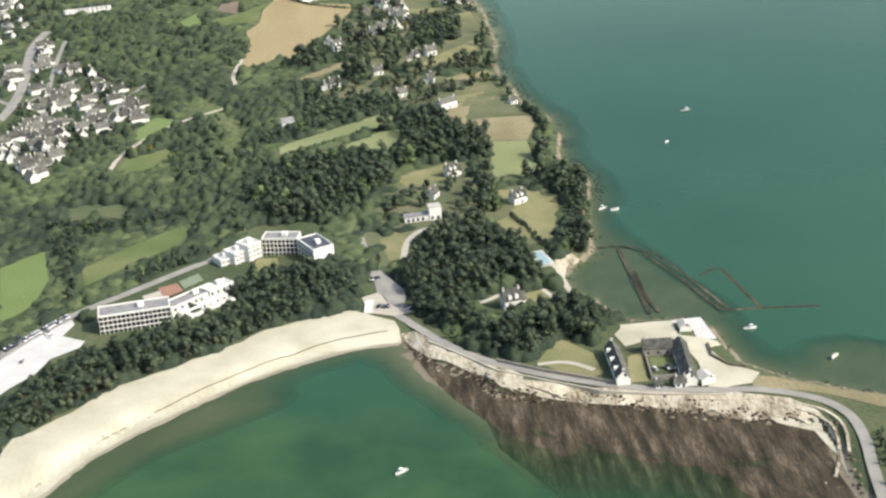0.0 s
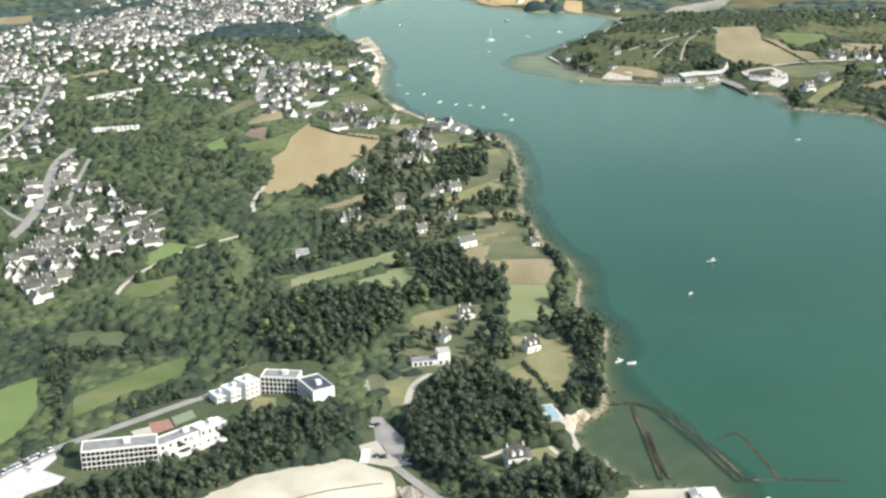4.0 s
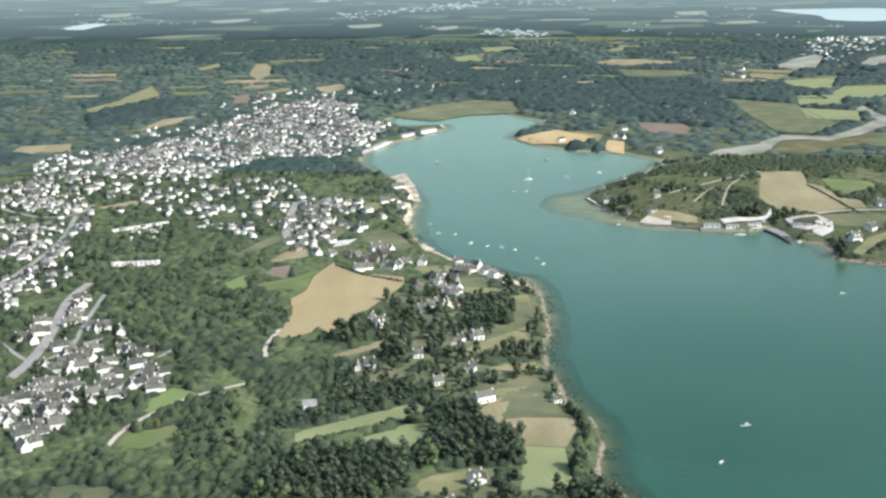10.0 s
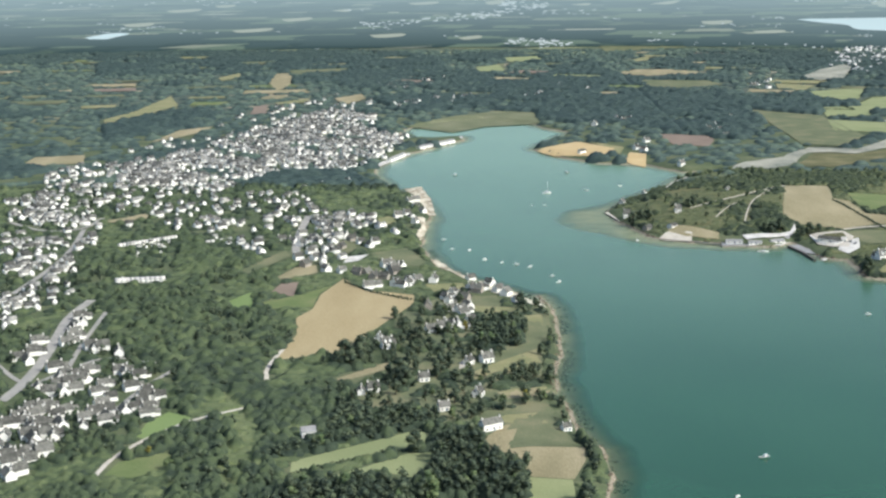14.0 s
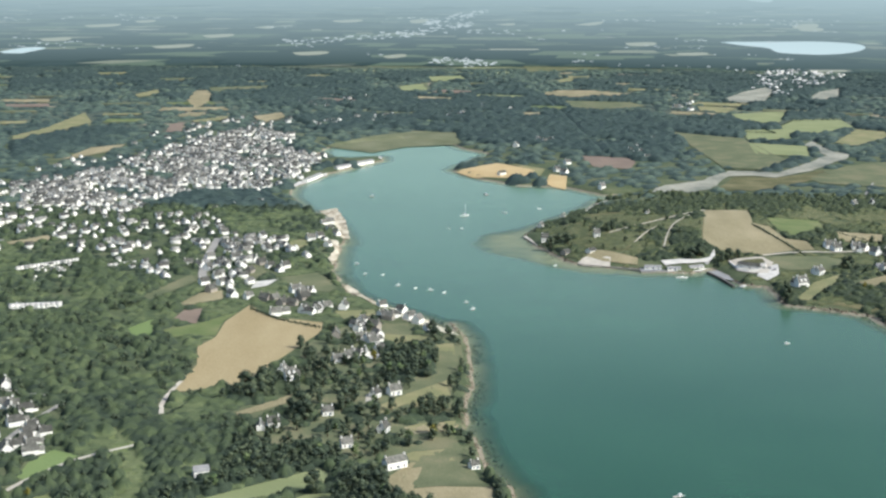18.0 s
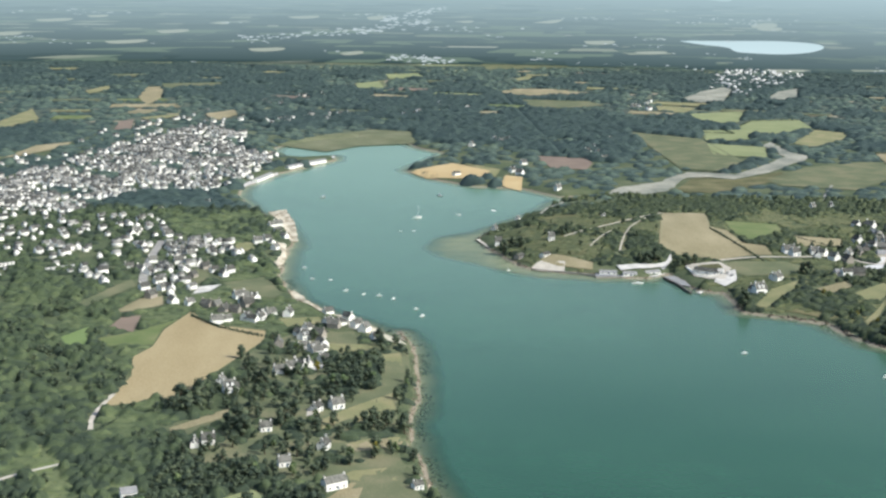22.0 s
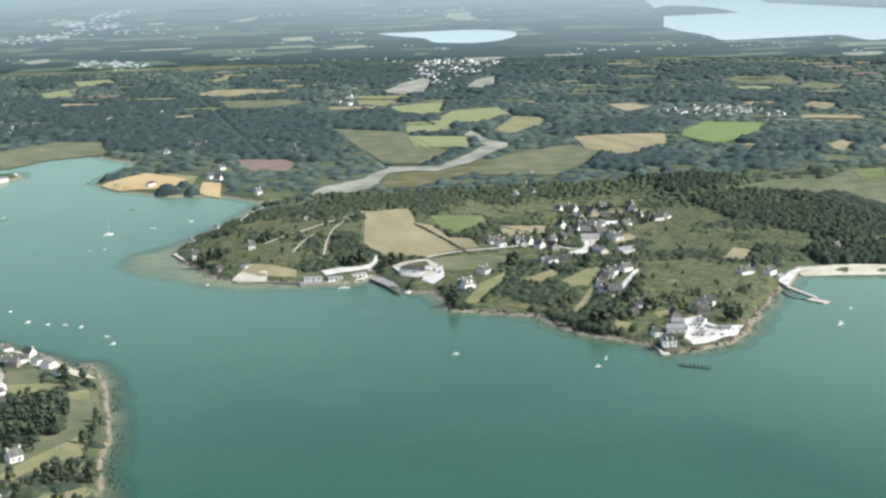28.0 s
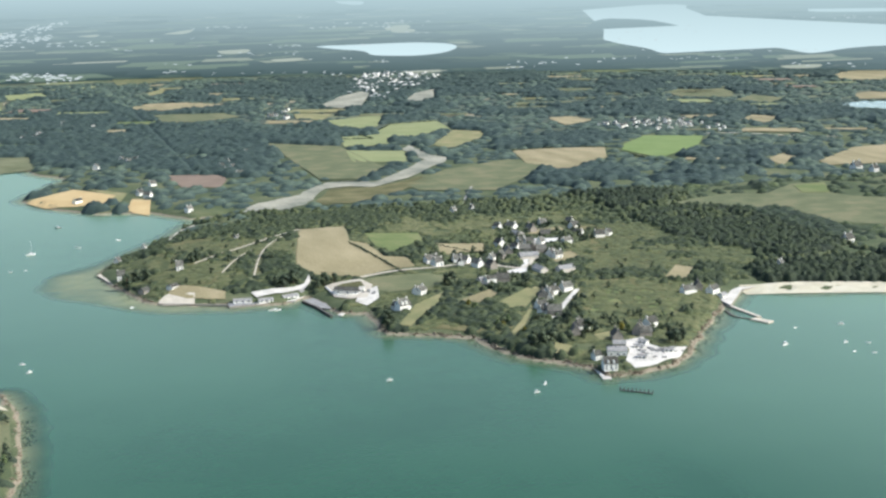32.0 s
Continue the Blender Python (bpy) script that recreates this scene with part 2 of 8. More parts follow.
REEF = [(3, 633), (12, 619), (28, 598), (47, 569), (68, 562), (110, 547), (169, 523), (187, 517), (182, 473), (184, 459), (184, 440), (148, 438), (96, 454), (65, 475), (47, 518), (42, 548), (16, 591)]
HEAD_SHOAL = [(133, 1771), (165, 1826), (200, 1841), (213, 1762), (243, 1661), (310, 1628), (256, 1640), (196, 1703), (153, 1724)]
REEF_EAST = [(192, 548), (222, 537), (240, 585), (224, 594), (209, 591), (206, 573)]
POND = [(100, 712), (112, 724), (137, 730), (157, 699), (168, 641), (149, 635), (121, 645), (102, 676)]
COVE_BED = [(-170, 512), (-142, 545), (-117, 566), (-96, 577), (-70, 590), (-60, 580), (-94, 562), (-118, 546), (-137, 526), (-147, 508)]


def height(x, y):
    """Height of the ground, or of the sea bed, above the water."""
    x, y = np.asarray(x, float), np.asarray(y, float)
    d = edge_distance(LAND, x, y) * np.where(inside(LAND, x, y), 1, -1)
    d = d + 2.5 * ripple(x, y, 14.0) + 1.2 * ripple(x, y, 5.0, 2.0)
    land = 3.4 * (1 - np.exp(-np.maximum(d, 0) / 3.8)) + np.clip(d / 60, 0, 1.8) + 0.35 * ripple(x, y, 90) * np.clip(d / 60, 0, 1)
    for cx, cy, top, wide in ((425, 1835, 15, 150), (345, 2185, 5, 120), (660, 1620, 4, 170), (1150, 2450, 8, 280), (110, 2550, 3, 120)):
        land = land + top * np.exp(-((x - cx) ** 2 + (y - cy) ** 2) / (2 * wide * wide)) * np.clip(d / 50, 0, 1)
    sea = -0.35 + np.minimum(d, 0) * 0.10
    for zone, level in ((REEF, 0.16), (REEF_EAST, -0.85), (POND, -0.9), (COVE_BED, -0.9), (HEAD_SHOAL, -0.52)):
        near = np.clip(1 - edge_distance(zone, x, y) / (60 if zone is HEAD_SHOAL else 25), 0, 1)
        near = np.where(inside(zone, x, y), 1, near)
        uneven = 2.0 if zone is HEAD_SHOAL else 1.0
        shoal = level + uneven * (0.16 * ripple(x, y, 9.0, 4.0) + 0.16 * ripple(x, y, 4.0, 1.0) + 0.22 * ripple(x, y, 24.0, 2.0)) - np.clip(-d - 24, 0, 60) * 0.017 - np.clip(-d - 55, 0, 60) * 0.04
        sea = np.where(near > 0, np.maximum(sea, shoal * near + sea * (1 - near)), sea)
    return np.where(d > 0, land, np.maximum(sea, -6.0))


def ground_z(x, y):
    return float(height(np.array([x]), np.array([y]))[0])


def steps(fine, near, far):
    """Grid lines: fine spacing over near, then widening out to far."""
    mid = list(np.arange(near[0], near[1] + 0.1, fine))
    for sign in (-1, 1):
        gap, at = fine, mid[0] if sign < 0 else mid[-1]
        out = []
        while (at > far[0]) if sign < 0 else (at < far[1]):
            gap *= 1.18
            at += sign * gap
            out.append(at)
        mid = out[::-1] + mid if sign < 0 else mid + out
    return np.array(mid)


def sheet(name, xs, ys, z, keep=None):
    """A quad sheet over the grid of xs and ys."""
    nx, ny = len(xs), len(ys)
    gx, gy = np.meshgrid(xs, ys)
    co = np.stack([gx, gy, z], -1).reshape(-1, 3)
    i = (np.arange(ny - 1)[:, None] * nx + np.arange(nx - 1)[None]).ravel()
    quads = np.stack([i, i + 1, i + nx + 1, i + nx], 1)
    if keep is not None:
        quads = quads[keep.ravel()]
    return new(name, mesh_of(name, co, quads)), co


def mesh_of(name, co, faces):
    """A mesh from arrays of points and of faces that all have the same number of corners."""
    co, faces = np.asarray(co, np.float32), np.asarray(faces, np.int32)
    k = faces.shape[1]
    used = np.unique(faces)
    back = np.zeros(len(co), np.int32)
    back[used] = np.arange(len(used))
    co, faces = co[used], back[faces]
    me = bpy.data.meshes.new(name)
    me.vertices.add(len(co))
    me.vertices.foreach_set("co", co.ravel())
    me.loops.add(faces.size)
    me.loops.foreach_set("vertex_index", faces.ravel())
    me.polygons.add(len(faces))
    me.polygons.foreach_set("loop_start", np.arange(0, faces.size, k, dtype=np.int32))
    me.polygons.foreach_set("loop_total", np.full(len(faces), k, np.int32))
    me.update(calc_edges=True)
    return me


def halved(v, lo, hi):
    """Grid lines with one more between each two that lie from lo to hi."""
    mid = (v[1:] + v[:-1]) / 2
    return np.sort(np.r_[v, mid[(mid > lo) & (mid < hi)]])


XS, YS = halved(steps(7.5, (-450, 1250), (-4800, 5200)), -330, 420), halved(steps(7.5, (400, 2750), (-3200, 5400)), 390, 720)
GX, GY = np.meshgrid(XS, YS)
GZ = height(GX, GY)


def surface(x, y):
    """Height of the ground sheet as it was laid, between its grid lines."""
    x, y = np.asarray(x, float), np.asarray(y, float)
    i = np.clip(np.searchsorted(XS, x) - 1, 0, len(XS) - 2)
    j = np.clip(np.searchsorted(YS, y) - 1, 0, len(YS) - 2)
    u, v = (x - XS[i]) / (XS[i + 1] - XS[i]), (y - YS[j]) / (YS[j + 1] - YS[j])
    return (GZ[j, i] * (1 - u) + GZ[j, i + 1] * u) * (1 - v) + (GZ[j + 1, i] * (1 - u) + GZ[j + 1, i + 1] * u) * v


ground, _ = sheet("ground", XS, YS, GZ)
tagged(ground, "green scrubby coastal land with rocky shore and sea bed", "ground", kind="structure")
ground.data.shade_smooth()


def ground_material():
    """Scrub and grass inland, pale rock and sand where the tide reaches, weed on the sea bed."""
    m = material("coastal_ground", [(0.054, 0.074, 0.037), (0.080, 0.100, 0.049), (0.125, 0.134, 0.072)], 0.02, 0.5)
    n, l = m.node_tree.nodes, m.node_tree.links
    b = n["Principled BSDF"]
    green = b.inputs["Base Color"].links[0].from_socket
    geo = n.new("ShaderNodeNewGeometry")
    sep = n.new("ShaderNodeSeparateXYZ")
    l.new(geo.outputs["Position"], sep.inputs[0])
    noise_n = n.new("ShaderNodeTexNoise")
    noise_n.inputs["Scale"].default_value, noise_n.inputs["Detail"].default_value = 0.18, 5
    l.new(geo.outputs["Position"], noise_n.inputs["Vector"])
    wob = n.new("ShaderNodeMath")
    wob.operation = "MULTIPLY_ADD"
    l.new(noise_n.outputs[0], wob.inputs[0])
    wob.inputs[1].default_value = 1.6
    l.new(sep.outputs["Z"], wob.inputs[2])
    ramp = n.new("ShaderNodeValToRGB")
    e = ramp.color_ramp.elements
    for pos, c in ((0.42, (0.20, 0.168, 0.118)), (0.55, (0.215, 0.182, 0.134))):
        e.new(pos).color = (*c, 1)
    e[0].color, e[-1].color = (0.20, 0.168, 0.118, 1), (0.25, 0.213, 0.158, 1)
    e[0].position, e[-1].position = 0.30, 0.62
    mr = n.new("ShaderNodeMapRange")
    l.new(wob.outputs[0], mr.inputs[0])
    mr.inputs[1].default_value, mr.inputs[2].default_value = -3.0, 4.5
    l.new(mr.outputs[0], ramp.inputs[0])
    upper = n.new("ShaderNodeMapRange")  # the upper bay has a pale silty bed
    l.new(sep.outputs["Y"], upper.inputs[0])
    upper.inputs[1].default_value, upper.inputs[2].default_value = 900, 1500
    under = n.new("ShaderNodeMapRange")
    l.new(wob.outputs[0], under.inputs[0])
    under.inputs[1].default_value, under.inputs[2].default_value = 1.2, 0.6
    silty = n.new("ShaderNodeMath")
    silty.operation = "MULTIPLY"
    l.new(upper.outputs[0], silty.inputs[0])
    l.new(under.outputs[0], silty.inputs[1])
    bed = n.new("ShaderNodeMix")
    bed.data_type = "RGBA"
    l.new(silty.outputs[0], bed.inputs[0])
    l.new(ramp.outputs[0], bed.inputs[6])
    bed.inputs[7].default_value = (0.40, 0.335, 0.255, 1)
    fac = n.new("ShaderNodeMapRange")
    l.new(wob.outputs[0], fac.inputs[0])
    fac.inputs[1].default_value, fac.inputs[2].default_value = 1.8, 2.6
    mix = n.new("ShaderNodeMix")
    mix.data_type = "RGBA"
    l.new(fac.outputs[0], mix.inputs[0])
    l.new(bed.outputs[2], mix.inputs[6])
    vo = n.new("ShaderNodeTexVoronoi")
    vo.inputs["Scale"].default_value = 0.0085
    vm = n.new("ShaderNodeMapping")
    vm.inputs["Scale"].default_value, vm.inputs["Rotation"].default_value = (0.7, 1.3, 1), (0, 0, 0.3)
    l.new(geo.outputs["Position"], vm.inputs["Vector"])
    l.new(vm.outputs[0], vo.inputs["Vector"])
    vs = n.new("ShaderNodeSeparateColor")
    l.new(vo.outputs["Color"], vs.inputs[0])
    # far plots: haze put into the colours, bluer and greyer than the near ground
    plots = n.new("ShaderNodeValToRGB")
    plots.color_ramp.interpolation = "CONSTANT"
    q = plots.color_ramp.elements
    q[0].color, q[1].position, q[1].color = (0.072, 0.090, 0.068, 1), 0.42, (0.092, 0.112, 0.080, 1)
    for pos, c in ((0.70, (0.105, 0.13, 0.078)), (0.82, (0.14, 0.155, 0.095)), (0.91, (0.24, 0.215, 0.145)), (0.95, (0.2, 0.22, 0.12))):
        q.new(pos).color = (*c, 1)
    l.new(vs.outputs[0], plots.inputs[0])
    inland = n.new("ShaderNodeMapRange")
    l.new(sep.outputs["Y"], inland.inputs[0])
    inland.inputs[1].default_value, inland.inputs[2].default_value = 2700, 2950
    farm = n.new("ShaderNodeMix")
    farm.data_type = "RGBA"
    l.new(inland.outputs[0], farm.inputs[0])
    l.new(green, farm.inputs[6])
    l.new(plots.outputs[0], farm.inputs[7])
    l.new(farm.outputs[2], mix.inputs[7])
    l.new(mix.outputs[2], b.inputs["Base Color"])
    return m


ground.data.materials.append(ground_material())

# sea: clear over the shallows, opaque green where it is deep
WXS, WYS = steps(9.0, (-450, 1250), (-4800, 5200)), steps(9.0, (400, 2750), (-3200, 5400))
WX, WY = np.meshgrid(WXS, WYS)
WZ = height(WX, WY)
low = np.minimum(np.minimum(WZ[:-1, :-1], WZ[1:, :-1]), np.minimum(WZ[:-1, 1:], WZ[1:, 1:]))
water, wco = sheet("water", WXS, WYS, np.zeros_like(WZ), low < 0.6)
depth = water.data.attributes.new("depth", "FLOAT", "POINT")
wp = np.zeros(len(water.data.vertices) * 3, np.float32)
water.data.vertices.foreach_get("co", wp)
wp = wp.reshape(-1, 3)
depth.data.foreach_set("value", np.clip(-height(wp[:, 0], wp[:, 1]), 0, 6).astype(np.float32))
silt_sheen = water.data.attributes.new("silt_sheen", "FLOAT", "POINT")  # cloudy shallows at the head of the bay, with pale sky sheen painted in
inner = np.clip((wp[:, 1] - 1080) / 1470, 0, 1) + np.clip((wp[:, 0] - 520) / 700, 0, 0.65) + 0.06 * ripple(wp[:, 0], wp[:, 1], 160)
silt_sheen.data.foreach_set("value", np.clip(inner * 0.85, 0, 1).astype(np.float32))
cove = water.data.attributes.new("cove", "FLOAT", "POINT")  # weedy green water in the sandy cove
cove.data.foreach_set("value", (np.clip((560 - wp[:, 1] + 0.35 * (150 - wp[:, 0])) / 90, 0, 1) * np.clip((330 - wp[:, 0]) / 60, 0, 1) * (0.8 + 0.2 * ripple(wp[:, 0], wp[:, 1], 30))).astype(np.float32))
tagged(water, "calm green-turquoise sea water in a sheltered bay", "water", kind="structure")


def water_material():
    m = bpy.data.materials.new("sea_water")
    m.use_nodes = True
    nt = m.node_tree
    n, l = nt.nodes, nt.links
    b, out = n["Principled BSDF"], n["Material Output"]
    b.inputs["Roughness"].default_value = 0.22
    b.inputs["IOR"].default_value = 1.33
    geo = n.new("ShaderNodeNewGeometry")
    big, cur = n.new("ShaderNodeTexNoise"), n.new("ShaderNodeTexNoise")
    for node, s in ((big, 0.004), (cur, 0.25)):
        node.inputs["Scale"].default_value, node.inputs["Detail"].default_value = s, 4
        l.new(geo.outputs["Position"], node.inputs["Vector"])
    ramp = n.new("ShaderNodeValToRGB")
    e = ramp.color_ramp.elements
    e[0].position, e[0].color = 0.3, (0.017, 0.068, 0.034, 1)
    e[1].position, e[1].color = 0.7, (0.030, 0.094, 0.049, 1)
    l.new(big.outputs[0], ramp.inputs[0])
    silt_sheen = n.new("ShaderNodeAttribute")
    silt_sheen.attribute_name = "silt_sheen"
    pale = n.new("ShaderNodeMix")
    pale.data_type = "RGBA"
    l.new(silt_sheen.outputs["Fac"], pale.inputs[0])
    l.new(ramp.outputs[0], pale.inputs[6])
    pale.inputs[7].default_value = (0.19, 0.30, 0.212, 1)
    weedy = n.new("ShaderNodeMix")
    weedy.data_type = "RGBA"
    at_cove = n.new("ShaderNodeAttribute")
    at_cove.attribute_name = "cove"
    l.new(at_cove.outputs["Fac"], weedy.inputs[0])
    l.new(pale.outputs[2], weedy.inputs[6])
    mottle = n.new("ShaderNodeTexNoise")  # sand and weed show through in patches
    mottle.inputs["Scale"].default_value, mottle.inputs["Detail"].default_value = 0.022, 5
    l.new(geo.outputs["Position"], mottle.inputs["Vector"])
    patches = n.new("ShaderNodeValToRGB")
    k = patches.color_ramp.elements
    k[0].position, k[0].color = 0.36, (0.022, 0.062, 0.024, 1)
    k[1].position, k[1].color = 0.66, (0.052, 0.105, 0.036, 1)
    l.new(mottle.outputs[0], patches.inputs[0])
    l.new(patches.outputs[0], weedy.inputs[7])
    l.new(weedy.outputs[2], b.inputs["Base Color"])
    bp = n.new("ShaderNodeBump")
    bp.inputs["Strength"].default_value, bp.inputs["Distance"].default_value = 0.12, 0.5
    l.new(cur.outputs[0], bp.inputs["Height"])
    l.new(bp.outputs[0], b.inputs["Normal"])
    at = n.new("ShaderNodeAttribute")
    at.attribute_name = "depth"
    mr = n.new("ShaderNodeMapRange")
    l.new(at.outputs["Fac"], mr.inputs[0])
    mr.inputs[1].default_value, mr.inputs[2].default_value = 0.0, 2.6
    mr.inputs[3].default_value, mr.inputs[4].default_value = 0.06, 0.985
    clear = n.new("ShaderNodeBsdfTransparent")
    clear.inputs[0].default_value = (0.80, 0.90, 0.82, 1)
    mix = n.new("ShaderNodeMixShader")
    l.new(mr.outputs[0], mix.inputs[0])
    l.new(clear.outputs[0], mix.inputs[1])
    l.new(b.outputs[0], mix.inputs[2])
    l.new(mix.outputs[0], out.inputs[0])
    return m


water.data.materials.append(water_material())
water.data.shade_smooth()

# hazy distance round the horizon: a glowing backdrop with the haze painted in


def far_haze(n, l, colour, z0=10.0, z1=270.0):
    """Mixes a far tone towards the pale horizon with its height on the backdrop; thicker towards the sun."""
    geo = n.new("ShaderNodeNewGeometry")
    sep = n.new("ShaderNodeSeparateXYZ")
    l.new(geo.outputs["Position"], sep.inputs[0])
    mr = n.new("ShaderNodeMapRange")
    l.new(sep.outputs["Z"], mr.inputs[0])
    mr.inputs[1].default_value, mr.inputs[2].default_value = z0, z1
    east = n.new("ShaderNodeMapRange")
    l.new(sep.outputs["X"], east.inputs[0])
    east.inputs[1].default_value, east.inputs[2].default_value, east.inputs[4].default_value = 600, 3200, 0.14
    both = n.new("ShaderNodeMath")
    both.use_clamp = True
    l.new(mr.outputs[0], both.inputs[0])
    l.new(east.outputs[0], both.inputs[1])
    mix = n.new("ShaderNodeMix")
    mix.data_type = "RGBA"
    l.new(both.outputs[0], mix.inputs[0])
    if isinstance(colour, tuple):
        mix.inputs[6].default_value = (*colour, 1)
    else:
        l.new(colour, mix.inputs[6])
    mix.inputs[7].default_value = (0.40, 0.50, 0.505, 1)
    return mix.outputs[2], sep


def backdrop_material():
    """Fields and woods laid out as on flat ground that runs on to the horizon."""
    m = bpy.data.materials.new("hazy_distance")
    m.use_nodes = True
    nt = m.node_tree
    n, l = nt.nodes, nt.links
    b = n["Principled BSDF"]
    geo = n.new("ShaderNodeNewGeometry")
    sep = n.new("ShaderNodeSeparateXYZ")
    l.new(geo.outputs["Position"], sep.inputs[0])
    drop = n.new("ShaderNodeMath")
    drop.operation = "SUBTRACT"
    drop.inputs[0].default_value = 322.0
    l.new(sep.outputs["Z"], drop.inputs[1])
    far = n.new("ShaderNodeMath")
    far.operation = "DIVIDE"
    far.inputs[0].default_value = 322.0
    l.new(drop.outputs[0], far.inputs[1])
    plan = n.new("ShaderNodeVectorMath")
    plan.operation = "SUBTRACT"
    l.new(geo.outputs["Position"], plan.inputs[0])
    plan.inputs[1].default_value = (60, 150, 0)
    flat = n.new("ShaderNodeVectorMath")
    flat.operation = "MULTIPLY"
    l.new(plan.outputs[0], flat.inputs[0])
    flat.inputs[1].default_value = (1, 1, 0)
    spread = n.new("ShaderNodeVectorMath")
    spread.operation = "SCALE"
    l.new(flat.outputs[0], spread.inputs[0])
    l.new(far.outputs[0], spread.inputs["Scale"])
    vo = n.new("ShaderNodeTexVoronoi")
    vo.inputs["Scale"].default_value = 0.0052
    l.new(spread.outputs[0], vo.inputs["Vector"])
    vs = n.new("ShaderNodeSeparateColor")
    l.new(vo.outputs["Color"], vs.inputs[0])
    plots = n.new("ShaderNodeValToRGB")
    plots.color_ramp.interpolation = "CONSTANT"
    q = plots.color_ramp.elements
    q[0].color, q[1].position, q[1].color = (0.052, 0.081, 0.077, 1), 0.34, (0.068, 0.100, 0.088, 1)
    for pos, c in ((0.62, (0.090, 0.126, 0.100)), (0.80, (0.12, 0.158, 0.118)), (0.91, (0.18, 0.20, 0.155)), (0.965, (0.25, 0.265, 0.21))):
        q.new(pos).color = (*c, 1)
    l.new(vs.outputs[0], plots.inputs[0])
    wood = n.new("ShaderNodeTexNoise")
    wood.inputs["Scale"].default_value, wood.inputs["Detail"].default_value = 0.0022, 6
    wood.inputs["Roughness"].default_value = 0.62
    l.new(spread.outputs[0], wood.inputs["Vector"])
    edge = n.new("ShaderNodeMapRange")
    l.new(wood.outputs[0], edge.inputs[0])
    edge.inputs[1].default_value, edge.inputs[2].default_value = 0.46, 0.50
    trees = n.new("ShaderNodeMix")
    trees.data_type = "RGBA"
    l.new(edge.outputs[0], trees.inputs[0])
    l.new(plots.outputs[0], trees.inputs[6])
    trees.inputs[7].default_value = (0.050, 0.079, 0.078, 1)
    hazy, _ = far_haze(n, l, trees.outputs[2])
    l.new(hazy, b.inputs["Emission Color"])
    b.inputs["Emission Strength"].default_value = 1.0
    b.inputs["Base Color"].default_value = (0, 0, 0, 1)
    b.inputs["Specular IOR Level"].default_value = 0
    return m


def ring(name, radius, z0, z1, a0, a1, mat):
    """Part of a ring round the place; angles in degrees from north, clockwise."""
    n = max(2, int(abs(a1 - a0) / 3))
    a = np.radians(np.linspace(a0, a1, n + 1))
    x, y = 60 + radius * np.sin(a), 150 + radius * np.cos(a)
    co = np.concatenate([np.stack([x, y, 0 * x + z0], 1), np.stack([x, y, 0 * x + z1], 1)])
    i = np.arange(n)
    ob = new(name, mesh_of(name, co, np.stack([i, i + 1, i + n + 2, i + n + 1], 1)))
    ob.data.materials.append(mat)
    return ob


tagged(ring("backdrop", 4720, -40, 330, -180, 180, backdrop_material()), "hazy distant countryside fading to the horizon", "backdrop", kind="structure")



def smooth_line(line, times=2):
    for _ in range(times):
        out = [line[0]]
        for (x0, y0), (x1, y1) in zip(line, line[1:]):
            out += [(0.75 * x0 + 0.25 * x1, 0.75 * y0 + 0.25 * y1), (0.25 * x0 + 0.75 * x1, 0.25 * y0 + 0.75 * y1)]
        line = out + [line[-1]]
    return line


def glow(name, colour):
    """A far tone of the backdrop that glows, with haze mixed into its colour."""
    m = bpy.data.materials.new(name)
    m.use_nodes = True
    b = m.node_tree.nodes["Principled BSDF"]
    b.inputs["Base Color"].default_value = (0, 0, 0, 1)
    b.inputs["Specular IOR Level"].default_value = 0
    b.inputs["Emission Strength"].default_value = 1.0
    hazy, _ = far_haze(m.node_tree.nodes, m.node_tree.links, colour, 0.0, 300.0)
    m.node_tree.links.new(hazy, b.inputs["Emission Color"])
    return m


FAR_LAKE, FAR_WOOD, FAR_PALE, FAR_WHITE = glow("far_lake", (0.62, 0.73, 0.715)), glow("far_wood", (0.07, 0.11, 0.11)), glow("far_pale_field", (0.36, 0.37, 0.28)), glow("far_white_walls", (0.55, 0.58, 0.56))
back = bpy.data.objects["backdrop"]


def far_patch(name, label, outline, mat, radius=4690.0):
    """A patch of the far distance on the backdrop; outline in degrees from north and metres of height."""
    outline = smooth_line(outline + outline[:1], 2)[:-1]
    co = [(60 + radius * math.sin(radians(a)), 150 + radius * math.cos(radians(a)), z) for a, z in outline]
    bm = bmesh.new()
    bm.faces.new([bm.verts.new(c) for c in co])
    bmesh.ops.triangulate(bm, faces=bm.faces[:])
    me = bpy.data.meshes.new(name)
    bm.to_mesh(me)
    bm.free()
    me.materials.append(mat)
    ob = new(name, me)
    ob.parent = back
    return tagged(ob, label)


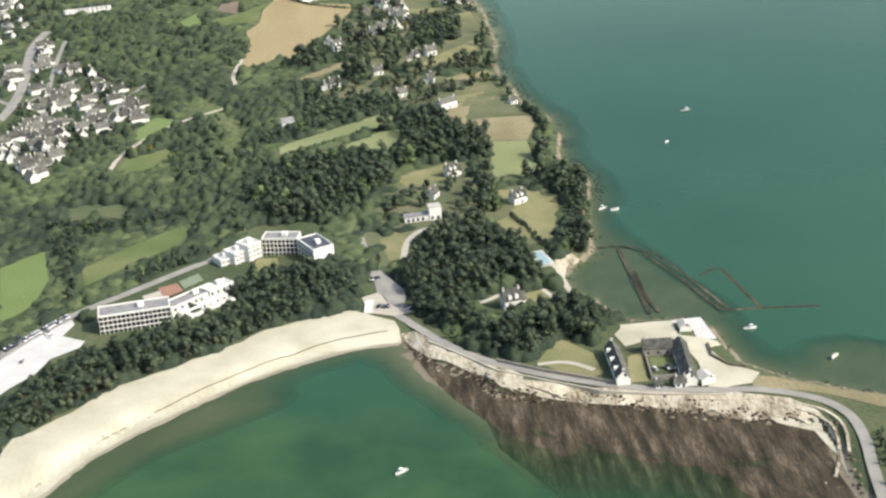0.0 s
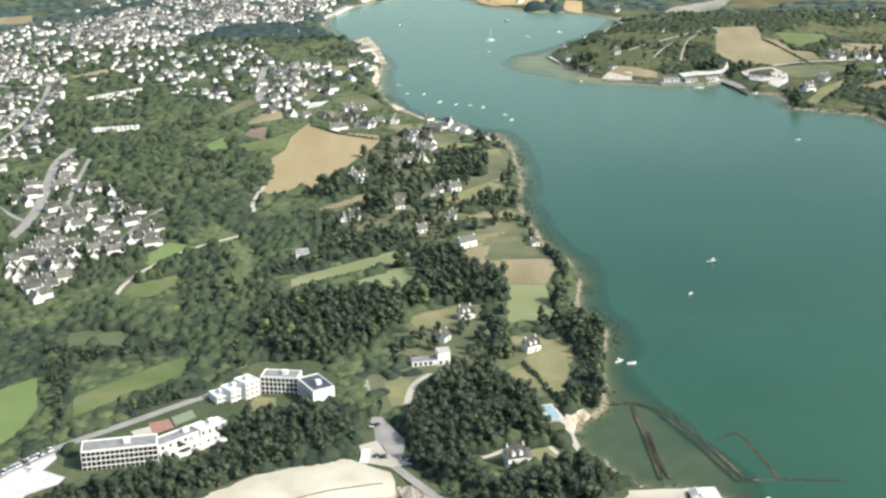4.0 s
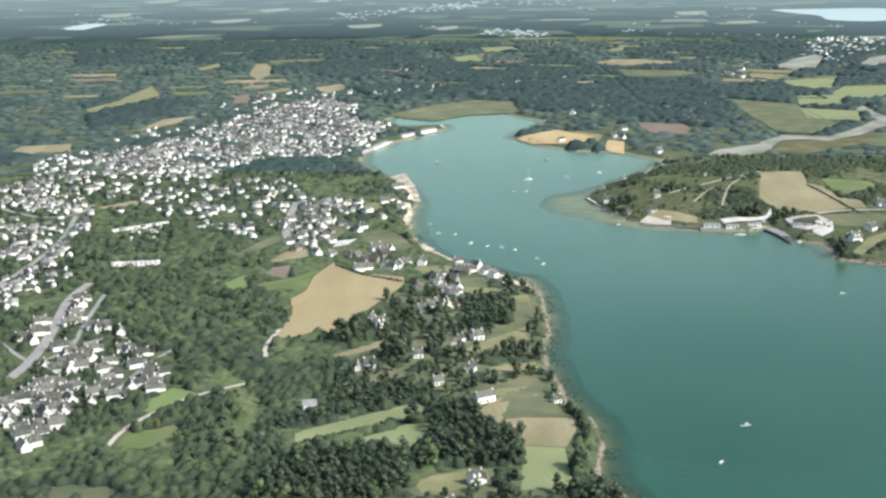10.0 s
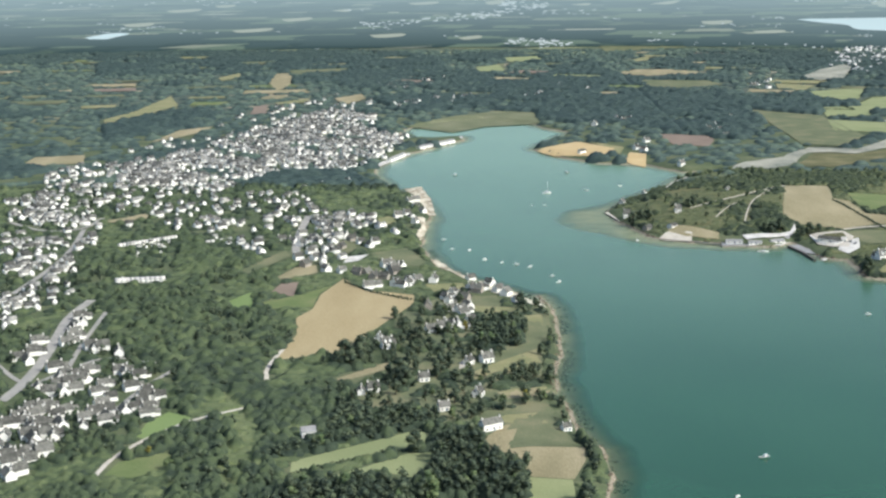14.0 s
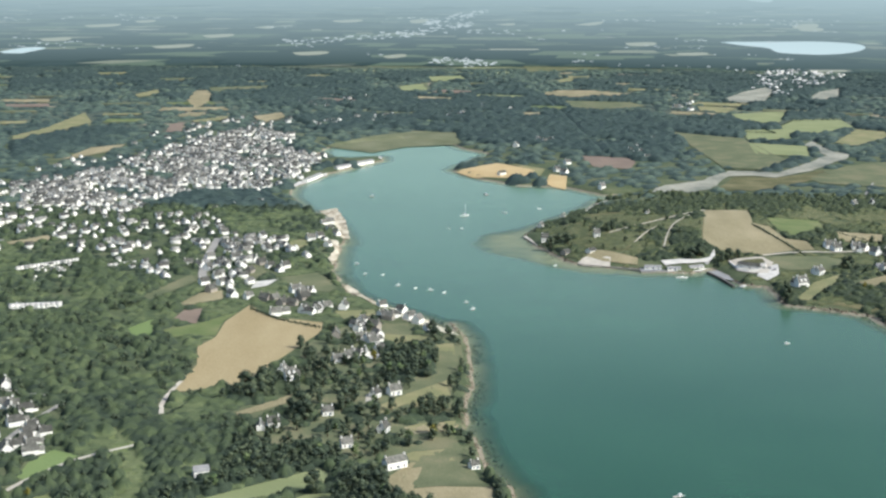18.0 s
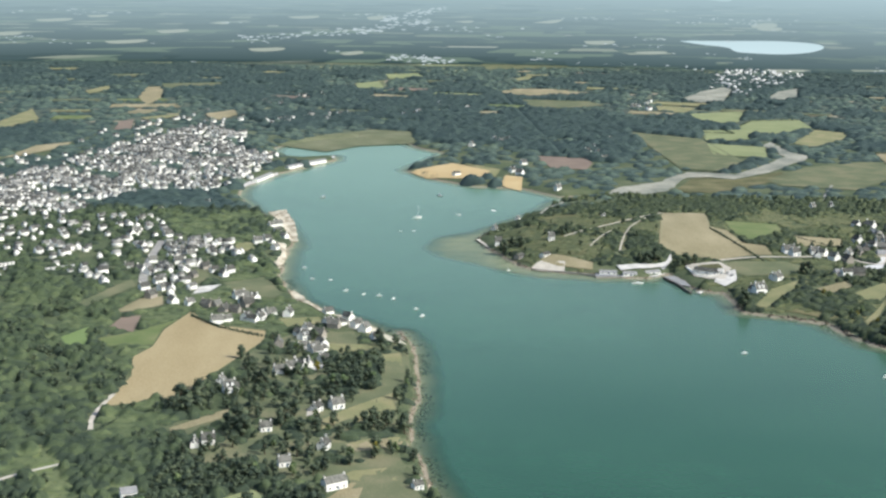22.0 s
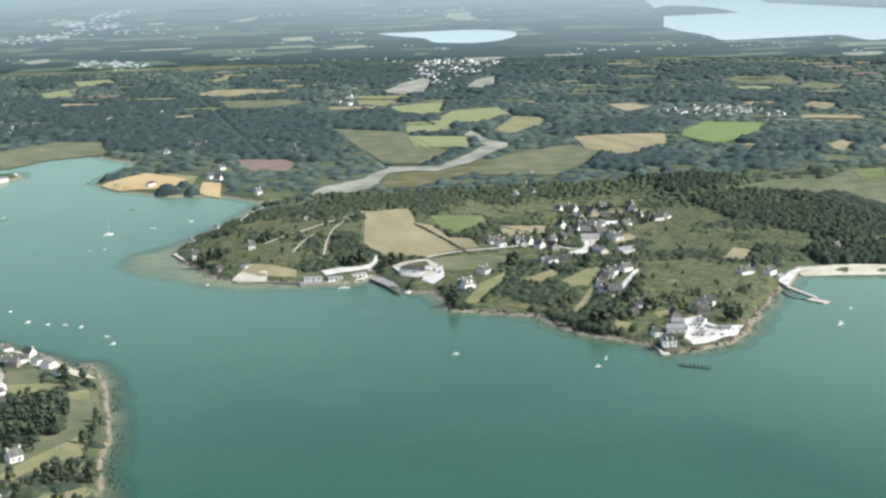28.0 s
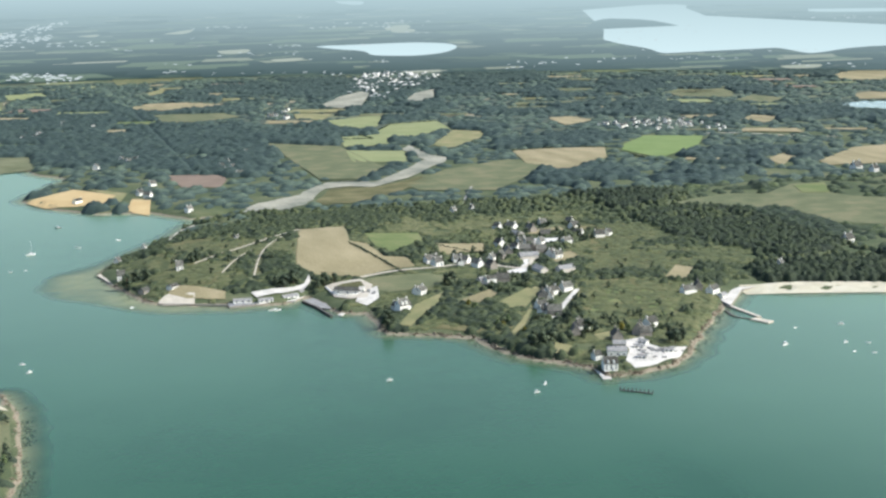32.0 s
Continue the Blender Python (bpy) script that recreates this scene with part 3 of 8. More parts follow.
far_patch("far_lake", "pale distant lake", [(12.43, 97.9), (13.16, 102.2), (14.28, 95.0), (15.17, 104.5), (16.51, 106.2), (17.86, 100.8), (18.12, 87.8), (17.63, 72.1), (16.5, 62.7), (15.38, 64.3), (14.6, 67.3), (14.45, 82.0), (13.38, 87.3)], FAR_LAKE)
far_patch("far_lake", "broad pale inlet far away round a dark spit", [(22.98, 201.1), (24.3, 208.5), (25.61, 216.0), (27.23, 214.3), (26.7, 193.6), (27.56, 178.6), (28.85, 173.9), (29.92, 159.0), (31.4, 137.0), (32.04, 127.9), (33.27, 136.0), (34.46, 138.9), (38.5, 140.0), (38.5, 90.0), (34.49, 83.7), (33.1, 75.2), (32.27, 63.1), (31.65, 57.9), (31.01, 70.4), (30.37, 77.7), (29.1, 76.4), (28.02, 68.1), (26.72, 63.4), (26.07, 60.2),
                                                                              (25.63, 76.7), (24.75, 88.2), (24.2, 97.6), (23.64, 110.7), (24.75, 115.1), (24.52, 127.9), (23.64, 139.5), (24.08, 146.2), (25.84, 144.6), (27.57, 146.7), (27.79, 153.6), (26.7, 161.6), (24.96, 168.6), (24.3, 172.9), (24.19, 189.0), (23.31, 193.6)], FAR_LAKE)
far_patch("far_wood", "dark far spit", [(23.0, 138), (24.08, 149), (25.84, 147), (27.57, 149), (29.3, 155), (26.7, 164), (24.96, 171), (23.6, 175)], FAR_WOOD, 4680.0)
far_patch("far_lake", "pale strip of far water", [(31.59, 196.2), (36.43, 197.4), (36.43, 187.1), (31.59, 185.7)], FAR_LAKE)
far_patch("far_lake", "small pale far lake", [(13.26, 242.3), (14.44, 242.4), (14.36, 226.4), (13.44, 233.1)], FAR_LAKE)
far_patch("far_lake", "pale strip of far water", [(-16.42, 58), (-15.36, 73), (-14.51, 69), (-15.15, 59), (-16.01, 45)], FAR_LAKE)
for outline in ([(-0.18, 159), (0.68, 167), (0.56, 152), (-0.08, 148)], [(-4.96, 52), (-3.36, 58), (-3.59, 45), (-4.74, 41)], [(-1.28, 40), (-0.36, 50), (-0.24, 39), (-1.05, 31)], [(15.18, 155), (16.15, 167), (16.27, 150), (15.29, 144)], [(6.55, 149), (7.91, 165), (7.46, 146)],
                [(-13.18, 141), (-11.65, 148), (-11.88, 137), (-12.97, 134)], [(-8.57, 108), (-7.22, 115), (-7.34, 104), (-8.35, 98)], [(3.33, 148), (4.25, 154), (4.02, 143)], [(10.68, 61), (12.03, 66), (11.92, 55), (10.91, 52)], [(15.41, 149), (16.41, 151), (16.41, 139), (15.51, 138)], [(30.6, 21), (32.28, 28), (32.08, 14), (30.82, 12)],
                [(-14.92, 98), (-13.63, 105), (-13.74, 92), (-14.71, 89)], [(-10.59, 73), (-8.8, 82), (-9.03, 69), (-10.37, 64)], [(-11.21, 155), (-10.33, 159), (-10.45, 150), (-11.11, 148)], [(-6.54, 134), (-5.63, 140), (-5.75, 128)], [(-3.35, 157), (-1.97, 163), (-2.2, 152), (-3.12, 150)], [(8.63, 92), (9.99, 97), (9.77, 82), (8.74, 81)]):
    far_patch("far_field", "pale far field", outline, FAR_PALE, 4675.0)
rw = random.Random(9)


def on_ring(x, y, radius):
    """Where a spot of the flat far country shows on the backdrop."""
    d = math.hypot(x - 60, y - 150)
    return (60 + (x - 60) * radius / d, 150 + (y - 150) * radius / d, 318 * (1 - 4720 / d))


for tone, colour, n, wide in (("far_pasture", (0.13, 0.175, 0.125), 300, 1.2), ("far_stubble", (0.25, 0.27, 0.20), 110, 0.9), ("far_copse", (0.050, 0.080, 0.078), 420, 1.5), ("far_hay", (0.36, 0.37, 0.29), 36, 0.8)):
    quilt = bmesh.new()  # small fields and woods of the far country
    for i in range(n):
        a, d = radians(rw.uniform(-27, 43)), 4760 + 9500 * rw.random() ** 1.6
        cx, cy = 60 + d * math.sin(a), 150 + d * math.cos(a)
        w, h = rw.uniform(50, 210) * wide, rw.uniform(40, 150) * wide
        lean = rw.uniform(-0.5, 0.5) * w
        near = min(math.hypot(cx - 60, cy - 150) - h - w, 1e9)
        if near < 4700:
            continue
        quilt.faces.new([quilt.verts.new(on_ring(cx + p, cy + q, 4695)) for p, q in ((-w, -h), (w * 0.8, -h * rw.uniform(0.6, 1)), (w + lean, h), (-w * rw.uniform(0.5, 1) + lean, h * 0.8))])
    me = bpy.data.meshes.new(tone)
    quilt.to_mesh(me)
    quilt.free()
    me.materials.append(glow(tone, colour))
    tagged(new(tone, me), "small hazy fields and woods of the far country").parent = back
specks = bmesh.new()
for (a0, z0), (a1, z1), n in ((*[(-5.41, 78), (-0.36, 118)], 60), (*[(-0.59, 110), (2.41, 146)], 60), (*[(0.8, 28), (3.35, 15)], 70), (*[(0.51, 145), (3.03, 192)], 60), (*[(12.45, 5), (16.93, -31)], 30)):
    for i in range(n):
        u = rw.random()
        a, z = a0 + (a1 - a0) * u + rw.gauss(0, 0.12), z0 + (z1 - z0) * u + rw.gauss(0, 6)
        w, h = rw.uniform(0.03, 0.10), rw.uniform(1.5, 4.5)
        specks.faces.new([specks.verts.new((60 + 4672 * math.sin(radians(b)), 150 + 4672 * math.cos(radians(b)), c)) for b, c in ((a - w, z), (a + w, z), (a + w, z + h), (a - w, z + h))])
spots = [(rw.uniform(-40, 45), rw.uniform(6, 200), rw.uniform(0.6, 3.0)) for _ in range(80)]
for a0, z0, wide in spots:  # hamlets and pale farm roofs over the far country
    for i in range(rw.randint(2, 9)):
        a, z, w, h = a0 + rw.gauss(0, wide * 0.5), z0 + rw.gauss(0, 2.5), rw.uniform(0.025, 0.085), rw.uniform(1.0, 2.8)
        specks.faces.new([specks.verts.new((60 + 4672 * math.sin(radians(b)), 150 + 4672 * math.cos(radians(b)), c)) for b, c in ((a - w, z), (a + w, z), (a + w, z + h), (a - w, z + h))])
me = bpy.data.meshes.new("far_town")
specks.to_mesh(me)
specks.free()
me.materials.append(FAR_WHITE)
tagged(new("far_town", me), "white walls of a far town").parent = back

# ---------------------------------------------------------------- fields, beaches, roads


OPEN = []  # outlines on which no trees grow


def lift_at(x, y):
    return 0.22 + 0.0006 * max(0.0, math.hypot(x - 60, y - 150) - 1000)


def drape(name, poly, mat, label, category="field", lift=0.0, step=14.0, jag=0.0, kind="structure"):
    """A thin sheet laid over the ground inside an outline."""
    if jag:
        fine = []
        for (x0, y0), (x1, y1) in zip(poly, poly[1:] + poly[:1]):
            k = max(1, int(math.hypot(x1 - x0, y1 - y0) / (jag * 4)))
            fine += [(x0 + (x1 - x0) * i / k, y0 + (y1 - y0) * i / k) for i in range(k)]
        poly = [(x + jag * float(ripple(np.array(x), np.array(y), jag * 3)), y + jag * float(ripple(np.array(y), np.array(x), jag * 3, 1.0))) for x, y in fine]
    bm = bmesh.new()
    bm.faces.new([bm.verts.new((x, y, 0)) for x, y in poly])
    xs, ys = [p[0] for p in poly], [p[1] for p in poly]
    size = max(max(xs) - min(xs), max(ys) - min(ys))
    step = max(step, size / 110)
    for axis, lo, hi in ((0, min(xs), max(xs)), (1, min(ys), max(ys))):
        at = lo + step
        while at < hi:
            no = Vector((1, 0, 0)) if axis == 0 else Vector((0, 1, 0))
            bmesh.ops.bisect_plane(bm, geom=bm.verts[:] + bm.edges[:] + bm.faces[:], plane_co=no * at, plane_no=no)
            at += step
    bmesh.ops.triangulate(bm, faces=bm.faces[:])
    co = np.array([v.co[:2] for v in bm.verts])
    zs = surface(co[:, 0], co[:, 1])
    for v, z in zip(bm.verts, zs):
        v.co.z = z + 0.08 if category == "reef" else max(z, 0.0 if category not in ("beach", "reef") else -0.12 if category == "beach" else -0.6) + lift_at(v.co.x, v.co.y) + lift
    bmesh.ops.recalc_face_normals(bm, faces=bm.faces[:])
    me = bpy.data.meshes.new(name)
    bm.to_mesh(me)
    bm.free()
    if me.polygons[0].normal.z < 0:
        me.flip_normals()
    me.materials.append(mat)
    if category in ("yard", "garden", "terrace", "lawn", "car park", "court"):
        OPEN.append(poly)
    return tagged(new(name, me), label, category, kind=kind)


def ribbon_outline(line, width):
    left, right = [], []
    for i, (x, y) in enumerate(line):
        (x0, y0), (x1, y1) = line[max(0, i - 1)], line[min(len(line) - 1, i + 1)]
        d = max(1e-6, math.hypot(x1 - x0, y1 - y0))
        nx, ny = -(y1 - y0) / d * width / 2, (x1 - x0) / d * width / 2
        left.append((x + nx, y + ny)), right.append((x - nx, y - ny))
    return left, right


def ribbon(name, line, width, mat, label, category="road", lift=0.12):
    """A road or path of even width along a line."""
    line = smooth_line(line)
    left, right = ribbon_outline(line, width)
    co = np.array(left + right, float)
    z = surface(co[:, 0], co[:, 1]) + lift + np.array([lift_at(x, y) for x, y in co])
    n = len(line)
    zz = np.maximum(z[:n], z[n:])
    co = np.column_stack([co, np.r_[zz, zz]])
    i = np.arange(n - 1)
    ob = new(name, mesh_of(name, co, np.stack([i, i + n, i + n + 1, i + 1], 1)))
    ob.data.materials.append(mat)
    if category in ("road", "path"):
        wide = ribbon_outline(line, width + 2)
        OPEN.append(wide[0] + wide[1][::-1])
    return tagged(ob, label, category, kind="structure")




def field(mat, label, poly, clear=True, name="field", **more):
    drape(name, poly, M[mat], label, **more)
    if clear:
        OPEN.append(poly)


drape("garden_ground", [(-18, 775), (-8, 800), (10, 855), (40, 884), (74, 884), (105, 870), (108, 800), (97, 738), (84, 735), (60, 785), (30, 790), (6, 722), (-6, 716)], M["dull"], "dry grass of villa gardens", "meadow", lift=-0.1)
drape("garden_ground", [(-58, 1010), (60, 1024), (108, 985), (104, 1137), (110, 1207), (108, 1335), (22, 1400), (-28, 1300), (-20, 1150)], M["dull"], "dry grass of gardens and small meadows", "meadow", lift=-0.1)
field("sand", "pale sandy beach in a curved bay", [(-177, 506), (-180, 541), (-179, 560), (-161, 574), (-147, 590), (-138, 602), (-118, 613), (-86, 634), (-66, 650), (-49, 658), (-22, 665), (2, 650), (4, 632), (-22, 629), (-48, 618), (-75, 602), (-101, 582), (-122, 563), (-142, 543), (-159, 514)], name="beach", category="beach", jag=2.0, step=3.5, lift=0.25)
field("wet", "wet sand at the edge of the tide", [(4, 635), (-22, 633), (-48, 622), (-75, 605), (-101, 585), (-123, 567), (-143, 546), (-160, 518), (-156, 513), (-141, 540), (-121, 561), (-99, 580), (-74, 601), (-46, 616), (-21, 627), (3, 629)], name="tide_line", category="beach", jag=1.0, step=3.5, lift=0.0)
field("shingle", "pale sand and shingle bank below the road", [(41, 591), (59, 578), (79, 567), (109, 557), (154, 545), (178, 535), (183, 520), (169, 522), (141, 533), (110, 546), (88, 554), (68, 561), (49, 569)], name="shingle_bank", category="beach", jag=3.0, step=3.5, lift=0.2)
field("shingle", "small stony cove beside a garden path", [(96, 712), (106, 719), (110, 714), (101, 704), (97, 688), (100, 670), (96, 668), (94, 690)], name="beach", category="beach", jag=1.5, step=3.5, lift=0.15)
field("shingle", "broken pale rock and shingle below the coast road", [(5, 640), (17, 637), (29, 612), (48, 597), (62, 581), (58, 572), (55, 564), (41, 586), (25, 600), (9, 624)], name="shingle_bank", category="beach", jag=3.0, step=3.5, lift=0.15)
field("tan", "dry sandy grass along a spit", [(165, 560), (193, 549), (221, 534), (216, 520), (202, 531), (185, 542), (165, 549)], jag=2.0, step=5.0)
field("sand", "bare sandy turning place", [(151, 543), (178, 535), (187, 525), (189, 506), (183, 475), (184, 492), (181, 513), (168, 522)], name="sand_bank", category="beach", jag=2.0, step=5.0)
field("sand", "bright bare shore yard", [(55, 1422), (72, 1416), (97, 1369), (108, 1344), (99, 1346), (72, 1381), (57, 1397)], name="shore_yard", category="beach", step=6.0)
field("dull", "dark heath meadow by the bay", [(-73, 1569), (-35, 1596), (-10, 1531), (-17, 1506), (-51, 1518)])
field("dull", "allotment strips", [(85, 1241), (98, 1300), (101, 1291), (97, 1195), (81, 1181)])
ribbon("wrack_line", [(-2, 640), (-22, 638), (-48, 628), (-75, 611), (-101, 591), (-122, 573), (-140, 554), (-156, 530), (-165, 516)], 0.7, M["weed"], "thin dark wrack line along a beach", "beach", lift=0.28)
drape("seaweed_reef", REEF, M["weed"], "brown seaweed-covered tidal reef", "reef", lift=0.0, step=4.0, jag=6.0, kind="stuff")
field("straw", "golden cut wheat field", [(-88, 1448), (-65, 1401), (-15, 1381), (-14, 1347), (-28, 1304), (-46, 1248), (-63, 1190), (-114, 1169), (-107, 1245), (-115, 1297), (-104, 1329), (-103, 1382)])
field("meadow", "green field beside the wheat", [(-153, 1353), (-125, 1377), (-95, 1420), (-105, 1387), (-105, 1335), (-144, 1329)])
field("plough", "grey fallow plot", [(-152, 1388), (-147, 1427), (-131, 1432), (-128, 1375)])
field("vivid", "bright green small field", [(-186, 1357), (-169, 1395), (-160, 1333), (-176, 1326)])
field("tan", "dry tan plot", [(-160, 1436), (-143, 1496), (-123, 1507), (-117, 1473), (-148, 1437)])
field("dull", "narrow dull green strip", [(-200, 1470), (-165, 1581), (-155, 1549), (-187, 1466)])
field("yellowgreen", "long mown strip field", [(-70, 947), (7, 1006), (14, 998), (13, 976), (-32, 953), (-68, 925)])
field("yellowgreen", "long pale strip field", [(-56, 913), (-31, 930), (3, 962), (18, 963), (17, 937), (8, 921), (-15, 931), (-45, 912)])
field("tan", "dry tan field by the shore", [(67, 973), (83, 978), (117, 978), (116, 954), (107, 922), (81, 925)])
field("yellowgreen", "mown green field by the shore", [(80, 924), (106, 921), (106, 886), (107, 855), (75, 850)])
field("dull", "dark rough meadow", [(74, 1036), (92, 1048), (108, 1002), (112, 984), (71, 976), (61, 990)])
field("tan", "narrow dry field", [(61, 1091), (87, 1104), (100, 1101), (97, 1088), (68, 1077)])
field("lawn", "pale strip above the shore", [(64, 1144), (93, 1194), (96, 1167), (71, 1135)])
field("tan", "small dry field between trees", [(-60, 1121), (-23, 1166), (-25, 1144), (-57, 1111)])
field("dull", "small pasture between trees", [(-30, 1057), (-3, 1084), (0, 1070), (-19, 1051)])
field("dull", "shore garden plot", [(89, 1290), (106, 1301), (103, 1231), (90, 1221)])
field("lawn", "villa lawn with a curved drive", [(12, 856), (22, 872), (39, 878), (39, 863), (29, 853), (17, 844)])
field("lawn", "dry lawn above the shore", [(80, 791), (101, 812), (110, 794), (99, 743), (92, 738), (85, 771)])
field("lawn", "lower dry lawn", [(66, 770), (79, 784), (89, 747), (83, 743), (70, 760)])
field("lawn", "lawn inside a curved drive", [(-3, 757), (7, 768), (14, 757), (9, 727), (2, 725)])
field("lawn", "villa lawn beside the sea", [(72, 669), (85, 674), (88, 663), (76, 653), (71, 655)])
field("lawn", "dry lawn behind a sea wall", [(69, 591), (83, 613), (97, 595), (99, 574), (93, 571), (81, 576)])
field("vivid", "bright marsh meadow", [(-180, 991), (-180, 1017), (-170, 1042), (-151, 1030), (-158, 1007), (-169, 983)])
field("meadow", "marsh meadow beside a path", [(-183, 922), (-180, 944), (-151, 964), (-143, 931), (-167, 917)])
field("vivid", "bright green marsh meadow", [(-228, 762), (-206, 783), (-195, 739), (-197, 705), (-211, 683)])
field("meadow", "broad marsh meadow", [(-178, 751), (-148, 786), (-125, 808), (-120, 798), (-124, 777), (-150, 750), (-172, 725)])
field("dull", "grey-green reed marsh", [(-205, 858), (-186, 852), (-170, 858), (-163, 827), (-182, 833), (-197, 828)], jag=4.0)
field("meadow", "scrubby green meadow", [(-141, 978), (-109, 1013), (-96, 950), (-104, 906), (-128, 919)], clear=False)
for label, poly in (("pale sandy shore with landing places", [(-61, 2003), (-39, 2022), (-22, 1931), (-11, 1805), (-19, 1798), (-33, 1879), (-46, 1943)]), ("pale sandy cove", [(-34, 1780), (-23, 1777), (-18, 1714), (-22, 1644), (-28, 1668), (-24, 1730)]),
                    ("pale stony foreshore below houses", [(-5, 1562), (11, 1526), (28, 1483), (46, 1456), (61, 1438), (56, 1425), (34, 1454), (14, 1497), (-2, 1531)])):
    field("shingle", label, poly, name="foreshore", category="beach", jag=2.0, step=6.0, lift=0.2)
for mat, label, poly in (("lawn", "pale garden strip", [(-7, 1426), (30, 1435), (33, 1409), (6, 1388)]), ("dull", "hedged shore meadow", [(34, 1374), (62, 1385), (65, 1353), (43, 1342)]), ("lawn", "pale terraced garden", [(37, 1342), (82, 1338), (79, 1316), (53, 1305)]),
                         ("lawn", "pale garden by the bay", [(-80, 1768), (-62, 1782), (-55, 1741), (-73, 1721)]), ("dull", "green garden by a lane", [(-112, 1623), (-100, 1647), (-86, 1582), (-101, 1555)]), ("lawn", "mown shore garden", [(87, 1309), (102, 1316), (102, 1281), (89, 1271)]),
                         ("concrete", "pale village yard", [(1, 1269), (17, 1274), (40, 1277), (38, 1264), (17, 1257), (4, 1252)]), ("concrete", "pale yard between houses", [(-94, 1548), (-73, 1561), (-81, 1530), (-96, 1517)]), ("gravel", "pale yard of a farmhouse", [(10, 1349), (26, 1334), (34, 1305), (24, 1317)]),
                         ("tan", "dry village plot", [(660, 1677), (704, 1709), (705, 1685), (665, 1644)]), ("tan", "dry garden plot", [(521, 1535), (558, 1562), (562, 1544), (527, 1514)]), ("lawn", "dry garden by a lane", [(559, 1501), (605, 1559), (606, 1543), (568, 1488)]),
                         ("tan", "dry orchard plot", [(488, 1727), (518, 1715), (515, 1673), (493, 1670)]), ("lawn", "clipped lawn above the sea", [(551, 1374), (561, 1359), (550, 1336), (540, 1344)]), ("paving", "white village road and yards", [(673, 1788), (704, 1791), (731, 1787), (715, 1767), (666, 1755)]),
                         ("paving", "white lane through a village", [(600, 1628), (620, 1638), (646, 1695), (648, 1688), (619, 1620), (599, 1611)]), ("tan", "pale plot above the village", [(703, 1845), (755, 1864), (752, 1840), (699, 1815)]), ("lawn", "pale shore garden", [(591, 1383), (612, 1387), (605, 1366), (589, 1364)]),
                         ("dull", "rough grass below a village", [(451, 1647), (521, 1642), (538, 1618), (511, 1590), (464, 1588), (447, 1610)]), ("lawn", "grassy track between hedges", [(529, 1419), (552, 1453), (576, 1495), (575, 1486), (549, 1437), (528, 1407)])):
    field(mat, label, poly, name="plot", category="plot")
for mat, label, poly in (("lawn", "dry villa garden", [(14, 865), (34, 873), (46, 884), (55, 882), (57, 867), (47, 856), (30, 846), (17, 847)]), ("tan", "dry grass bank beside a white house", [(52, 993), (66, 1020), (75, 1020), (67, 967), (53, 958)]), ("lawn", "dry garden above the shore", [(75, 827), (99, 821), (111, 811), (109, 787), (91, 787), (75, 804)]),
                         ("lawn", "pale garden between hedges", [(43, 1141), (62, 1168), (94, 1206), (93, 1166), (62, 1144), (44, 1121)]), ("lawn", "pale strip garden", [(64, 1097), (98, 1109), (95, 1093), (67, 1082)]), ("gravel", "pale courtyard of a shore house", [(32, 1165), (44, 1178), (41, 1151), (32, 1148)]), ("lawn", "olive meadow below a hedge", [(55, 1026), (67, 1041), (88, 1047), (95, 1026), (77, 1021), (67, 1025)])):
    field(mat, label, poly, name="plot", category="plot")
field("heath", "olive heath with low gorse", [(282, 1914), (370, 2023), (443, 1924), (396, 1703), (290, 1682), (247, 1756)], clear=False, name="heath")
field("heath", "olive heath beside the village", [(711, 1706), (792, 1690), (767, 1610), (728, 1506), (694, 1421), (638, 1452), (604, 1465), (653, 1590)], clear=False, name="heath")
field("heath", "rough heath above the rocks", [(453, 1469), (509, 1528), (533, 1483), (557, 1474), (520, 1402), (508, 1427), (476, 1456)], clear=False, name="heath")
field("meadow", "bright marsh glade between trees", [(-145, 1098), (-116, 1051), (-99, 985), (-93, 918), (-97, 876), (-111, 914), (-124, 989)], jag=3.0, clear=False)
# beyond the bay
field("orange", "golden corn field on a point", [(134, 2368), (204, 2436), (260, 2353), (242, 2279), (201, 2286), (159, 2309)])
field("lawn", "pale shore field", [(220, 2441), (277, 2363), (262, 2286), (244, 2294), (255, 2344)])
field("orange", "small golden field", [(266, 2233), (279, 2301), (303, 2279), (292, 2192)])
field("plough", "bare brown field among trees", [(350, 2539), (437, 2515), (437, 2454), (414, 2369), (360, 2393)])
field("tan", "large dry field on a headland", [(440, 1906), (497, 1914), (478, 1810), (493, 1790), (497, 1672), (452, 1652), (411, 1679), (398, 1720)])
field("meadow", "green field behind a hedge", [(506, 1853), (570, 1849), (561, 1797), (508, 1738), (499, 1781)])
field("tan", "dry field behind the village", [(569, 1777), (624, 1772), (612, 1729), (558, 1718)])
field("dull", "heath slope above the shore", [(289, 1763), (365, 1821), (438, 1899), (398, 1720), (363, 1670), (289, 1672)], clear=False)
field("meadow", "rough green pasture", [(644, 1533), (690, 1542), (722, 1482), (685, 1420), (642, 1450), (600, 1453)], clear=False)
field("tan", "small dry field near the beach", [(743, 1554), (782, 1607), (795, 1592), (761, 1542)])
field("lawn", "dry lawn above the rocks", [(444, 1481), (476, 1538), (510, 1565), (497, 1533), (453, 1474)])
field("lawn", "pale lawn", [(549, 1513), (597, 1557), (598, 1536), (554, 1487)])
field("yellowgreen", "hay field", [(782, 3275), (931, 3353), (852, 3114), (803, 3054), (773, 3128)])
field("yellowgreen", "wide hay field", [(840, 3060), (891, 3157), (999, 3181), (975, 2983), (844, 2860), (801, 2912)])
